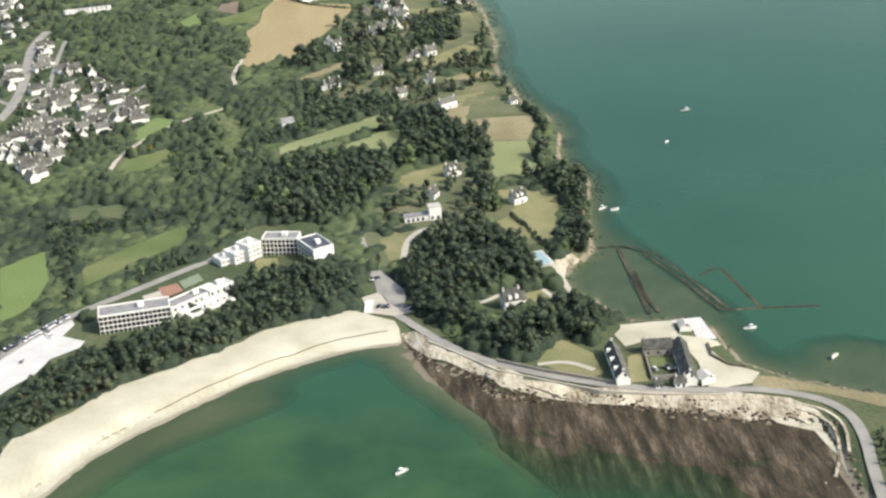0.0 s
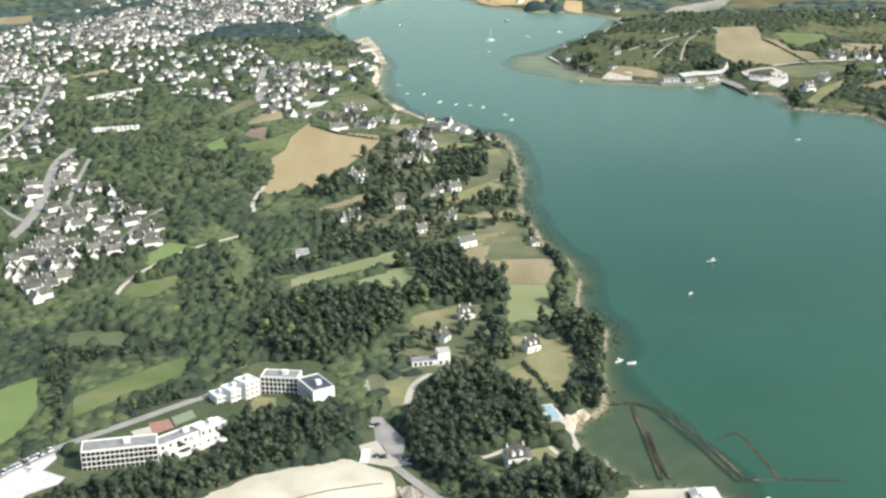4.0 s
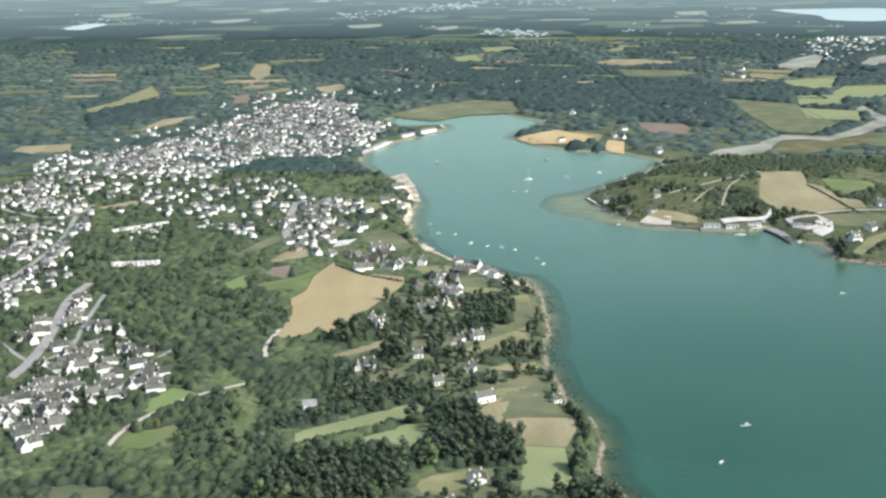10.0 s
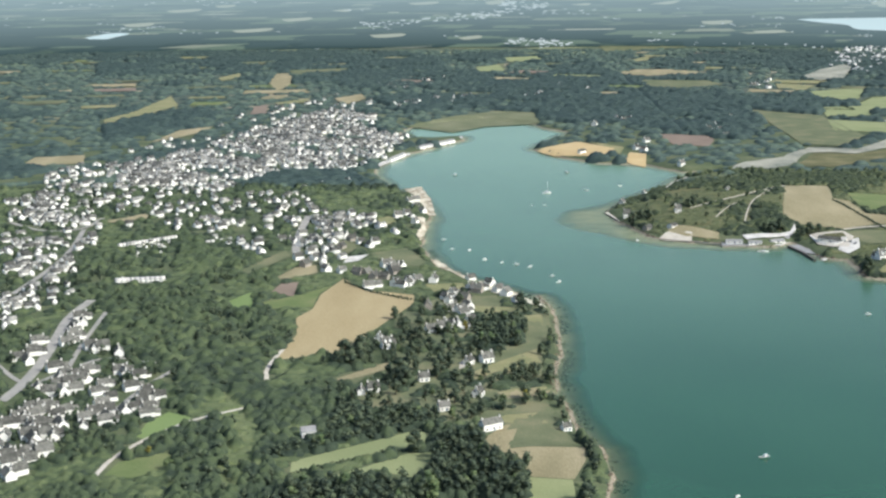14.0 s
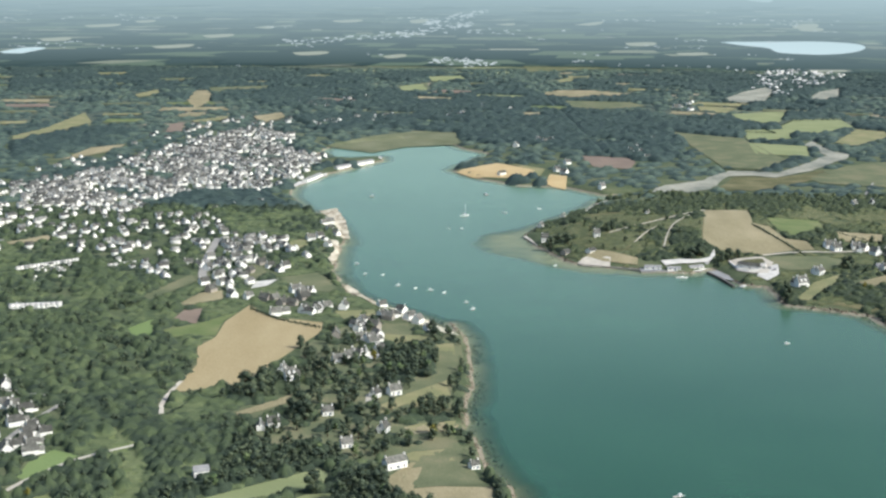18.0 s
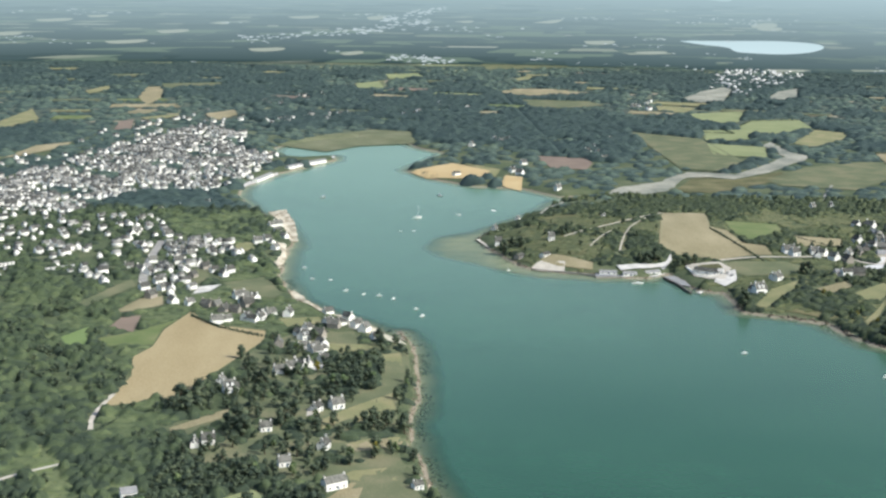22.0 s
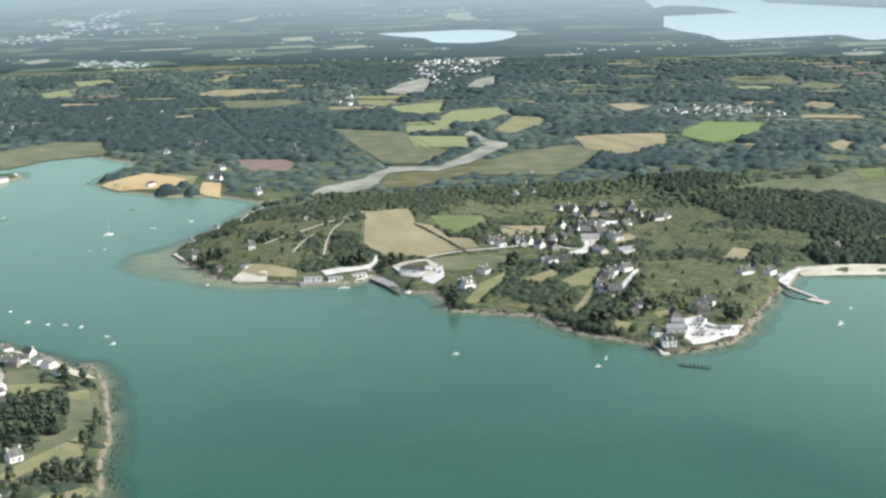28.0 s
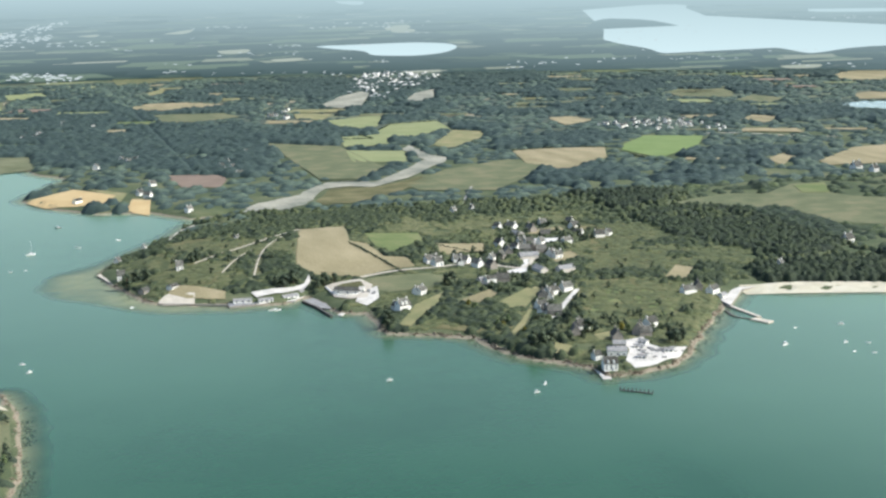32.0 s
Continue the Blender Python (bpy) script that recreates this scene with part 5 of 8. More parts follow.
def soup(name, templates, places, mat, label, category, kind="stuff"):
    """One joined mesh of many copies; places are x, y, z, size, turn, template."""
    cos, tris, base = [], [], 0
    places = np.asarray(places)
    if not len(places):
        return None
    for k, (tc, tt) in enumerate(templates):
        p = places[places[:, 5] == k]
        if not len(p):
            continue
        c, s = np.cos(p[:, 4])[:, None], np.sin(p[:, 4])[:, None]
        x = tc[None, :, 0] * c - tc[None, :, 1] * s
        y = tc[None, :, 0] * s + tc[None, :, 1] * c
        co = np.stack([x, y, np.broadcast_to(tc[None, :, 2], x.shape)], -1) * p[:, 3][:, None, None] + p[:, None, :3]
        tri = tt[None] + (np.arange(len(p)) * len(tc))[:, None, None] + base
        cos.append(co.reshape(-1, 3)), tris.append(tri.reshape(-1, 3))
        base += len(p) * len(tc)
    ob = new(name, mesh_of(name, np.concatenate(cos), np.concatenate(tris)))
    ob.data.materials.append(mat)
    return tagged(ob, label, category, kind=kind)


TREES_NEAR = [crown_mesh(11 + i, 4.8, 11, 7, 190, 0.15 * (i % 3)) for i in range(5)]
TREES_MID = [crown_mesh(31 + i, 4.6, 10.0, 6, 70, 0.2 * (i % 2), 1.3) for i in range(5)]
BUSHES = [clump_mesh(51 + i, 5, 2.6, 3.6, 0, 0.45) for i in range(4)]

WOODS = [  # label, density spacing, size, outline
    ("dark belt of evergreen oaks and pines behind a beach", 6.5, 0.92, [(-191, 592), (-179, 614), (-162, 646), (-147, 643), (-140, 658), (-126, 672), (-110, 677), (-84, 707), (-79, 723), (-60, 727), (-40, 735), (-15, 703), (-13, 687), (-27, 675), (-49, 669), (-48, 657), (-51, 649), (-85, 632), (-117, 610), (-147, 590), (-160, 572), (-175, 559), (-181, 550)]),
    ("dense dark wood of tall evergreen trees", 7.0, 1.05, [(4, 706), (12, 724), (29, 763), (35, 777), (59, 777), (80, 746), (88, 708), (86, 681), (75, 680), (62, 680), (52, 673), (42, 658), (46, 636), (69, 634), (93, 660), (107, 648), (112, 620), (102, 602), (86, 612), (70, 591), (48, 601), (39, 628), (20, 645), (9, 675)]),
    ("dense dark wood beside villas", 7.0, 1.1, [(-86, 859), (-67, 908), (-45, 917), (-30, 923), (4, 915), (11, 888), (10, 866), (5, 842), (-12, 825), (-24, 796), (-57, 794), (-82, 809)]),
    ("tall dark trees by the strip fields", 7.0, 1.1, [(15, 976), (32, 1012), (48, 991), (59, 959), (82, 951), (82, 922), (74, 885), (55, 887), (41, 885), (15, 885), (10, 907), (18, 934)]),
    ("dark trees on the shore bank", 6.5, 0.95, [(125, 867), (133, 843), (131, 801), (123, 769), (120, 739), (111, 711), (96, 710), (96, 727), (109, 759), (116, 805), (105, 828), (105, 860)]),
    ("mixed trees and hedges among gardens", 8.0, 0.85, [(-55, 1077), (-27, 1039), (6, 1064), (12, 1014), (-49, 969), (-89, 943), (-97, 974), (-66, 989), (-56, 995), (-53, 1041)]),
    ("woodland between gardens", 8.0, 0.8, [(22, 1290), (60, 1318), (84, 1317), (86, 1233), (64, 1198), (42, 1208), (50, 1250)]),
    ("woodland of the far town gardens", 9.0, 0.9, [(-169, 1977), (-118, 2043), (-57, 1958), (-45, 1843), (-103, 1811), (-147, 1818)]),
    ("dark wood on the headland road", 8.0, 0.7, [(416, 2038), (490, 2043), (623, 2143), (764, 2165), (708, 1961), (639, 1825), (594, 1882), (507, 1871), (492, 1923), (433, 1908)]),
    ("wooded slope beyond the bay", 10.0, 1.0, [(316, 2387), (462, 2354), (486, 2256), (394, 2179), (374, 2124), (334, 2127), (300, 2189)]),
    ("dark wood above the beach", 9.0, 1.0, [(871, 1902), (1010, 1969), (1079, 1909), (1074, 1757), (1029, 1658), (931, 1601), (899, 1654), (859, 1754)]),
    ("trees round the village", 8.0, 0.8, [(760, 1637), (767, 1603), (712, 1512), (698, 1419), (726, 1444), (768, 1490), (829, 1579), (816, 1615), (769, 1544), (734, 1544)]),
    ("garden trees near the sea", 8.0, 0.85, [(529, 1399), (561, 1428), (572, 1402), (564, 1346), (542, 1318), (517, 1341)]),
]
WOODS += [
    ("garden trees round a village", 15.0, 0.65, [(521, 1642), (595, 1642), (659, 1678), (650, 1591), (608, 1489), (552, 1431), (517, 1424), (499, 1496), (472, 1554)]),
    ("hedgerow trees above a village", 13.0, 0.7, [(682, 1928), (796, 1947), (829, 1846), (783, 1729), (723, 1718), (694, 1802), (640, 1787)]),
    ("dark oaks along a rocky shore", 8.0, 0.8, [(504, 1373), (538, 1395), (572, 1402), (585, 1377), (559, 1311), (532, 1329), (514, 1346)]),
    ("shrubs along the shore lane", 10.0, 0.5, [(602, 1423), (649, 1427), (677, 1405), (662, 1348), (641, 1332), (641, 1376), (598, 1388)]),
    ("dark pines on the point", 14.0, 0.6, [(232, 1816), (281, 1855), (296, 1823), (272, 1770), (240, 1738), (219, 1727)]),
    ("dark trees on the tip of a headland", 7.0, 0.72, [(230, 1875), (268, 1909), (290, 1929), (289, 1865), (277, 1811), (257, 1769), (251, 1784), (267, 1834), (229, 1817)]),
    ("dark shrubs above a stone quay", 6.5, 0.55, [(223, 1725), (241, 1752), (265, 1731), (264, 1701), (241, 1685), (226, 1681)]),
    ("dark trees above an oyster quay", 7.0, 0.75, [(359, 1683), (385, 1725), (407, 1747), (404, 1694), (390, 1665), (366, 1658)]),
    ("shrubby point above the quay", 8.0, 0.5, [(219, 1732), (262, 1730), (263, 1688), (229, 1680)]),
]
WOODS += [
    ("dark hedgerow trees in a marsh", 6.5, 0.6, [(-209, 810), (-194, 811), (-180, 752), (-174, 697), (-179, 701), (-192, 763), (-206, 791)]),
    ("dark hedgerow across a marsh", 6.5, 0.62, [(-222, 830), (-172, 828), (-125, 834), (-121, 812), (-164, 802), (-196, 803)]),
    ("dark scrub beside a coast road", 5.5, 0.42, [(209, 514), (212, 509), (210, 483), (195, 444), (192, 452), (200, 485)]),
    ("bushy bank beside an access road", 6.5, 0.5, [(-147, 752), (-116, 772), (-99, 758), (-136, 724), (-148, 723)]),
]
FAR_WOODS = [
    ("dark far wood around a hamlet", [(95, 3629), (373, 3464), (546, 3190), (596, 2946), (517, 2565), (451, 2558), (364, 2597), (296, 2664), (206, 2689), (167, 2954), (97, 3080)]),
    ("far dark wood", [(983, 2765), (1216, 2822), (1211, 2677), (1093, 2564), (941, 2616)]),
    ("wood along the creek", [(617, 2382), (698, 2484), (733, 2469), (707, 2395), (634, 2310)]),
    ("scattered far trees and hedges", [(934, 2379), (1115, 2298), (1221, 2182), (1014, 2058), (885, 1933), (877, 1985), (858, 2097), (808, 2146)]),
    ("far woodland belt", [(913, 3999), (1203, 4242), (1614, 4401), (1957, 4065), (1803, 3681), (1432, 3494), (1352, 3684), (1168, 3782), (1017, 3677), (899, 3669)]),
    ("far wood beyond the green field", [(1231, 2383), (1316, 2460), (1338, 2383), (1261, 2269), (1195, 2277)]),
    ("far wood on the right bank", [(1067, 2092), (1156, 2071), (1132, 2007), (1038, 2020)]),
    ("dark far woodland", [(-1211, 4574), (-1091, 5038), (-734, 4893), (-339, 4735), (-102, 4381), (-51, 3878), (-239, 3615), (-512, 3845), (-818, 3823), (-967, 3727)]),
    ("dark woodland beyond the bay", [(-197, 3147), (-33, 3342), (41, 3713), (344, 3906), (453, 3509), (610, 3379), (565, 2967), (426, 2710), (324, 2740), (215, 2676), (157, 2804), (48, 2974), (-107, 2886)]),
    ("woodland left of the town", [(-670, 2699), (-589, 2963), (-479, 2869), (-488, 2706), (-568, 2544), (-601, 2457)]),
    ("far woodland strip", [(924, 4718), (1091, 4257), (1585, 4524), (1399, 3982), (1175, 3707), (870, 3854)]),
]
TOWNS = []  # filled below; trees thin out inside


def scatter(poly, gap, rng, tall=0.0):
    xs, ys = [p[0] for p in poly], [p[1] for p in poly]
    gx, gy = np.meshgrid(np.arange(min(xs), max(xs), gap), np.arange(min(ys), max(ys), gap))
    x = gx.ravel() + rng.uniform(-0.42, 0.42, gx.size) * gap
    y = gy.ravel() + rng.uniform(-0.42, 0.42, gx.size) * gap
    ok = inside(poly, x, y) & inside(LAND, x, y)
    if tall:  # crowns stay inside the outline as well as trunks
        ok &= inside(poly, x + (x - 60) * tall / 330, y + (y - 100) * tall / 330)
    return x[ok], y[ok]


def plant(x, y, size, rng, templates, spread=0.25):
    s = size * rng.uniform(1 - spread, 1 + spread, len(x))
    return np.column_stack([x, y, height(x, y) - 0.3, s, rng.uniform(0, 6.28, len(x)), rng.integers(0, len(templates), len(x))])

# ---------------------------------------------------------------- towns
rng = np.random.default_rng(5)
ESTATE = [(-332, 1187), (-317, 1240), (-309, 1316), (-284, 1317), (-259, 1215), (-229, 1162), (-181, 1121), (-177, 1082), (-173, 1006), (-188, 982), (-214, 985), (-215, 938), (-232, 912), (-247, 888)]
ESTATE_FAR = [(-569, 1862), (-562, 1994), (-519, 2011), (-428, 1833), (-374, 1585), (-363, 1497), (-334, 1391), (-339, 1324), (-354, 1263), (-373, 1227)]
TOWN_MID = [(-280, 1925), (-221, 2010), (-147, 1818), (-87, 1788), (-69, 1709), (-117, 1629), (-121, 1521), (-152, 1525), (-177, 1725), (-219, 1809)]
TOWN_EDGE = [(-608, 2154), (-529, 2256), (-419, 2297), (-366, 2009), (-413, 1970), (-512, 1986), (-555, 1969)]
BAY_HOUSES = [(-78, 1977), (-16, 1800), (-20, 1748), (-36, 1800), (-65, 1914)]
CLUSTER = [(-7, 1345), (11, 1394), (45, 1327), (44, 1274), (18, 1249), (-1, 1257)]
CAMP = [(-357, 1614), (-299, 1655), (-260, 1483), (-263, 1431), (-310, 1407), (-314, 1451), (-286, 1473)]
TOWN = [(-522, 2184), (-418, 2382), (-367, 2720), (-270, 2948), (-172, 2864), (-156, 2637), (-82, 2503), (-114, 2223), (-155, 2136), (-262, 2103), (-310, 1921), (-425, 2004), (-454, 1947)]
TOWN_SOUTH = [(-319, 1881), (-225, 1883), (-170, 1798), (-72, 1748), (-34, 1765), (-23, 1700), (-74, 1638), (-73, 1569), (-98, 1530), (-114, 1505), (-141, 1537), (-183, 1713), (-250, 1796)]
SHORE_TOWN = [(-63, 1518), (-27, 1494), (-14, 1459), (30, 1426), (62, 1395), (92, 1365), (82, 1346), (37, 1374), (-6, 1415), (-46, 1459)]
VILLAGE = [(679, 1879), (750, 1908), (806, 1827), (779, 1775), (724, 1753), (676, 1671), (651, 1707), (602, 1663), (534, 1666), (550, 1715), (635, 1754)]
HAMLET = [(1292, 2998), (1428, 3008), (1523, 2835), (1438, 2693), (1315, 2774), (1250, 2873)]
INDUSTRY = [(872, 3615), (1234, 4775), (1332, 4779), (1458, 4493), (1307, 4183), (1176, 4025), (980, 3644)]
LEFT_HAMLET = [(96, 3257), (176, 3368), (237, 3426), (332, 3418), (329, 3295), (205, 3205), (97, 3080)]
SPRAWL = [(-581, 2390), (-481, 2673), (-418, 3024), (-283, 3263), (-117, 3039), (-122, 2792), (-175, 2903), (-273, 2979), (-371, 2746), (-423, 2408), (-530, 2211)]
SPRAWL_WEST = [(-519, 2011), (-370, 2035), (-258, 1877), (-199, 1766), (-158, 1526), (-226, 1565), (-296, 1671), (-372, 1682), (-428, 1833)]
TOWNS += [SPRAWL, SPRAWL_WEST, TOWN_MID, TOWN_EDGE, BAY_HOUSES, CLUSTER, ESTATE, ESTATE_FAR, CAMP, TOWN, TOWN_SOUTH, SHORE_TOWN, VILLAGE, HAMLET]

small_house = make_house("house", "white rendered house with grey slate roof and gable chimneys", 8.6, 6.6, 3.6, 3.3, detail=False, chimneys=1, group="estate houses")
long_house = make_house("house", "long white rendered house with grey slate roof", 10.0, 6.4, 3.6, 3.2, detail=False, wing=1.8, chimneys=2, group="estate houses")
taken = []


def rows_of_houses(poly, gap, turn, patterns, seed, jitter=3.0, keep=0.85):
    r = random.Random(seed)
    x, y = scatter(poly, gap, np.random.default_rng(seed))
    n = 0
    for a, b in zip(x, y):
        soft = keep * (0.75 + 0.5 * float(ripple(np.array(a), np.array(b), 28.0, seed))) * min(1.0, 0.35 + float(edge_distance(poly, a, b)) / 30)
        if r.random() > soft or not inside(LAND, a, b) or edge_distance(LAND, a, b) < 8:
            continue
        if not clear_of(np.array([a]), np.array([b]), 3.5)[0]:
            continue
        put(r.choice(patterns), a, b, turn + r.choice((0, 90, 0)) + r.uniform(-12, 12), r.uniform(0.95, 1.25))
        taken.append((a, b, 7.0))
        n += 1
    return n


ESTATE_LOW = [(-293, 1036), (-270, 1041), (-237, 1012), (-222, 998), (-227, 954), (-240, 934), (-237, 884), (-244, 870)]
n_low = rows_of_houses(ESTATE_LOW, 13.0, 20, [small_house, long_house], 5, keep=0.7)
n_estate = rows_of_houses(ESTATE, 12.5, 30, [small_house, long_house], 3, keep=0.8)
stone_house = make_house("house", "grey granite house with slate roof and gable chimneys", 9.5, 6.8, 3.8, 3.6, "stone", detail=False, chimneys=2, group="village houses")
low_barn = make_house("barn", "long low farm barn with a pale grey roof", 15.0, 7.5, 3.2, 2.4, "wall2", "flatroof", detail=False, chimneys=0, group="village barns")
VILLAGE_PLAN = (  # kind, spots, turn
    (small_house, [(741, 1887), (777, 1885), (768, 1851), (771, 1782), (677, 1872), (688, 1757), (673, 1756), (637, 1753), (539, 1675), (565, 1683), (578, 1656), (673, 1687), (581, 1482), (578, 1462), (650, 1394), (588, 1401), (648, 1731), (786, 1791), (628, 1535)], 15),
    (long_house, [(719, 1755), (753, 1801), (665, 1759), (536, 1685), (571, 1677), (601, 1678), (608, 1525), (693, 1866), (490, 1574), (737, 1493)], 25),
    (stone_house, [(666, 1723), (654, 1718), (630, 1705), (614, 1685), (671, 1712), (590, 1646), (594, 1511), (584, 1455), (576, 1389), (585, 1404), (581, 1586), (708, 1839), (756, 1507), (712, 1803), (603, 1362), (629, 1373), (632, 1367)], 70),
    (small_house, [(450, 2602), (466, 2649), (464, 2573), (462, 2489), (445, 2552), (300, 2764), (309, 2720), (322, 2738), (520, 2774), (320, 2432), (302, 2310), (251, 2668)], 40),
    (low_barn, [(565, 1590), (633, 1617), (658, 1610), (644, 1680), (681, 1815)], 8),
    (stone_house, [(-67, 1466), (-76, 1466), (-58, 1448), (-39, 1471), (-48, 1448), (0, 1330), (-133, 1501), (32, 1361), (-105, 1591), (-98, 1633), (44, 1397)], 60),
    (small_house, [(-87, 1619), (-75, 1600), (-71, 1619), (-129, 1659), (-151, 1738), (-135, 1719), (-145, 1535), (-109, 1479), (-93, 1475), (-44, 1487), (-35, 1499), (-35, 1422), (-52, 1413), (-23, 1433), (-15, 1437), (-60, 1407), (15, 1367), (21, 1385), (30, 1319), (36, 1330), (39, 1286), (6, 1252), (56, 1427), (71, 1387), (81, 1359), (-82, 1732), (-46, 1791), (-55, 1777), (-195, 1968), (-172, 2000), (-162, 1807), (-205, 1810), (-202, 1828), (-176, 1629), (-143, 2032), (5, 1514), (37, 1449), (48, 1442), (64, 1401), (-40, 1889), (-27, 1813), (-33, 1743), (-121, 1693), (-107, 1648), (-117, 1619), (-157, 1662), (-181, 1741), (-151, 1604), (-136, 1564)], 35),
    (long_house, [(-137, 1618), (-121, 1535), (-127, 1535), (-50, 1506), (-29, 1415), (18, 1357), (34, 1312), (21, 1265), (38, 1410), (47, 1405), (-116, 1749), (1, 1439), (20, 1323), (-162, 1618)], 50),
)
for k, (pattern, spots, turn) in enumerate(VILLAGE_PLAN):
    for i, (a, b) in enumerate(spots):
        if inside(LAND, a, b) and edge_distance(LAND, a, b) > 5:
            put(pattern, a, b, turn + (0, 90, 8, -14, 98, 30)[i % 6], (1.15 if k < 5 else 1.0) + 0.06 * (i % 4))
            taken.append((a, b, 7.5))
forget(stone_house, low_barn)

n_more = rows_of_houses(BAY_HOUSES, 15, 40, [small_house], 7, keep=0.8)


def house_template(length, width, wall, rise):
    """Walls and roof of a far house as points and triangles: first the walls, then the roof."""
    out = []
    for maker in (lambda b: gable_solid(b, length / 2, width / 2, -1, wall, rise), lambda b: roof_slabs(b, length / 2, width / 2, wall, rise, 0.3, 0.3)):
        bm = bmesh.new()
        maker(bm)
        bmesh.ops.triangulate(bm, faces=bm.faces[:])
        out.append((np.array([tuple(v.co) for v in bm.verts]), np.array([[v.index for v in f.verts] for f in bm.faces])))
        bm.free()
    return out


FAR_HOUSES = [house_template(8.5, 6.2, 4.6, 3.0), house_template(11.5, 6.4, 4.8, 3.1), house_template(7, 5.8, 4.2, 2.8)]


def far_town(name, poly, gap, label, seed, keep=0.85, tall=1.0, roof="roofmix"):
    r = np.random.default_rng(seed)
    x, y = scatter(poly, gap, r)
    soft = keep * (0.72 + 0.75 * ripple(x, y, 38.0, seed)) * np.clip(0.3 + edge_distance(poly, x, y) / 50, 0, 1)
    ok = (r.random(len(x)) < soft) & clear_of(x, y, 4.0) & inside(LAND, x, y) & (edge_distance(LAND, x, y) > 8)
    x, y = x[ok], y[ok]
    p = np.column_stack([x, y, height(x, y), tall * r.uniform(0.78, 1.12, len(x)), r.choice([0.4, 1.97, 0.9], len(x)) + r.uniform(-0.2, 0.2, len(x)), r.integers(0, 3, len(x))])
    body = soup(name, [h[0] for h in FAR_HOUSES], p, M["wall"], label, "houses")
    roofs = soup("roof_slopes", [h[1] for h in FAR_HOUSES], p, M[roof], "grey slate roofs" if roof == "roofmix" else "pale sheet roofs", "")
    roofs.parent = body
    taken.extend((a, b, 6.0) for a, b in zip(x, y))
    return len(x)


for args in (("town_houses", ESTATE_FAR, 12.0, "distant white houses with slate roofs", 11, 0.95), ("town_houses", TOWN, 11.8, "white houses of a far town with slate roofs", 12, 1.0, 1.05),
             ("town_houses", TOWN_SOUTH, 18, "white houses along the far shore road", 13, 0.75), ("holiday_cabins", CAMP, 9.0, "rows of small white holiday cabins", 14, 0.8, 0.5),
             ("town_houses", TOWN_MID, 15, "white houses in leafy gardens", 19, 0.8), ("town_houses", TOWN_EDGE, 15, "white houses at the edge of a town", 20, 0.85),
             ("town_houses", SPRAWL, 30, "scattered white houses round a town", 25, 0.55), ("town_houses", SPRAWL_WEST, 19, "scattered white houses in gardens", 26, 0.6), ("town_houses", HAMLET, 20, "distant white hamlet houses", 15, 0.6), 
             ("industrial_sheds", INDUSTRY, 24, "distant pale industrial sheds", 17, 0.75, 1.25, "paving"), ("town_houses", LEFT_HAMLET, 40, "distant hamlet houses", 18, 0.5, 1.2)):
    far_town(*args)

for seed, poly in enumerate([[(-235, 3427), (-156, 3639), (-32, 3745), (-23, 3541), (-140, 3391), (-212, 3321)],
                             [(-183, 2994), (-77, 3179), (45, 3271), (48, 3150), (-68, 3000), (-163, 2894)],
                             [(666, 3397), (757, 3589), (731, 3374), (649, 3266)],
                             [(165, 3479), (264, 3558), (259, 3415), (168, 3342)]]):
    far_town("town_houses", poly, 24, "scattered white houses among far woods", 40 + seed, 0.7, 1.1)


def cabin_row(line, n, label, size):
    (x0, y0), (x1, y1) = line
    t = (np.arange(n) + 0.5) / n
    p = np.column_stack([x0 + (x1 - x0) * t, y0 + (y1 - y0) * t, height(x0 + (x1 - x0) * t, y0 + (y1 - y0) * t), np.full(n, size), np.full(n, math.atan2(y1 - y0, x1 - x0)), np.full(n, 2)])
    soup("cabin_row", [h[0] for h in FAR_HOUSES], p, M["wall"], label, "cabins")
    soup("cabin_row_roofs", [h[1] for h in FAR_HOUSES], p, M["concrete"], "pale roofs of " + label, "roofs")


cabin_row([(-353, 1599), (-298, 1646)], 16, "row of white holiday cabins among trees", 0.55)
cabin_row([(-310, 1428), (-264, 1437)], 10, "long row of white sheds", 0.8)
cabin_row([(-259, 1612), (-232, 1631)], 6, "short row of white cabins", 0.6)
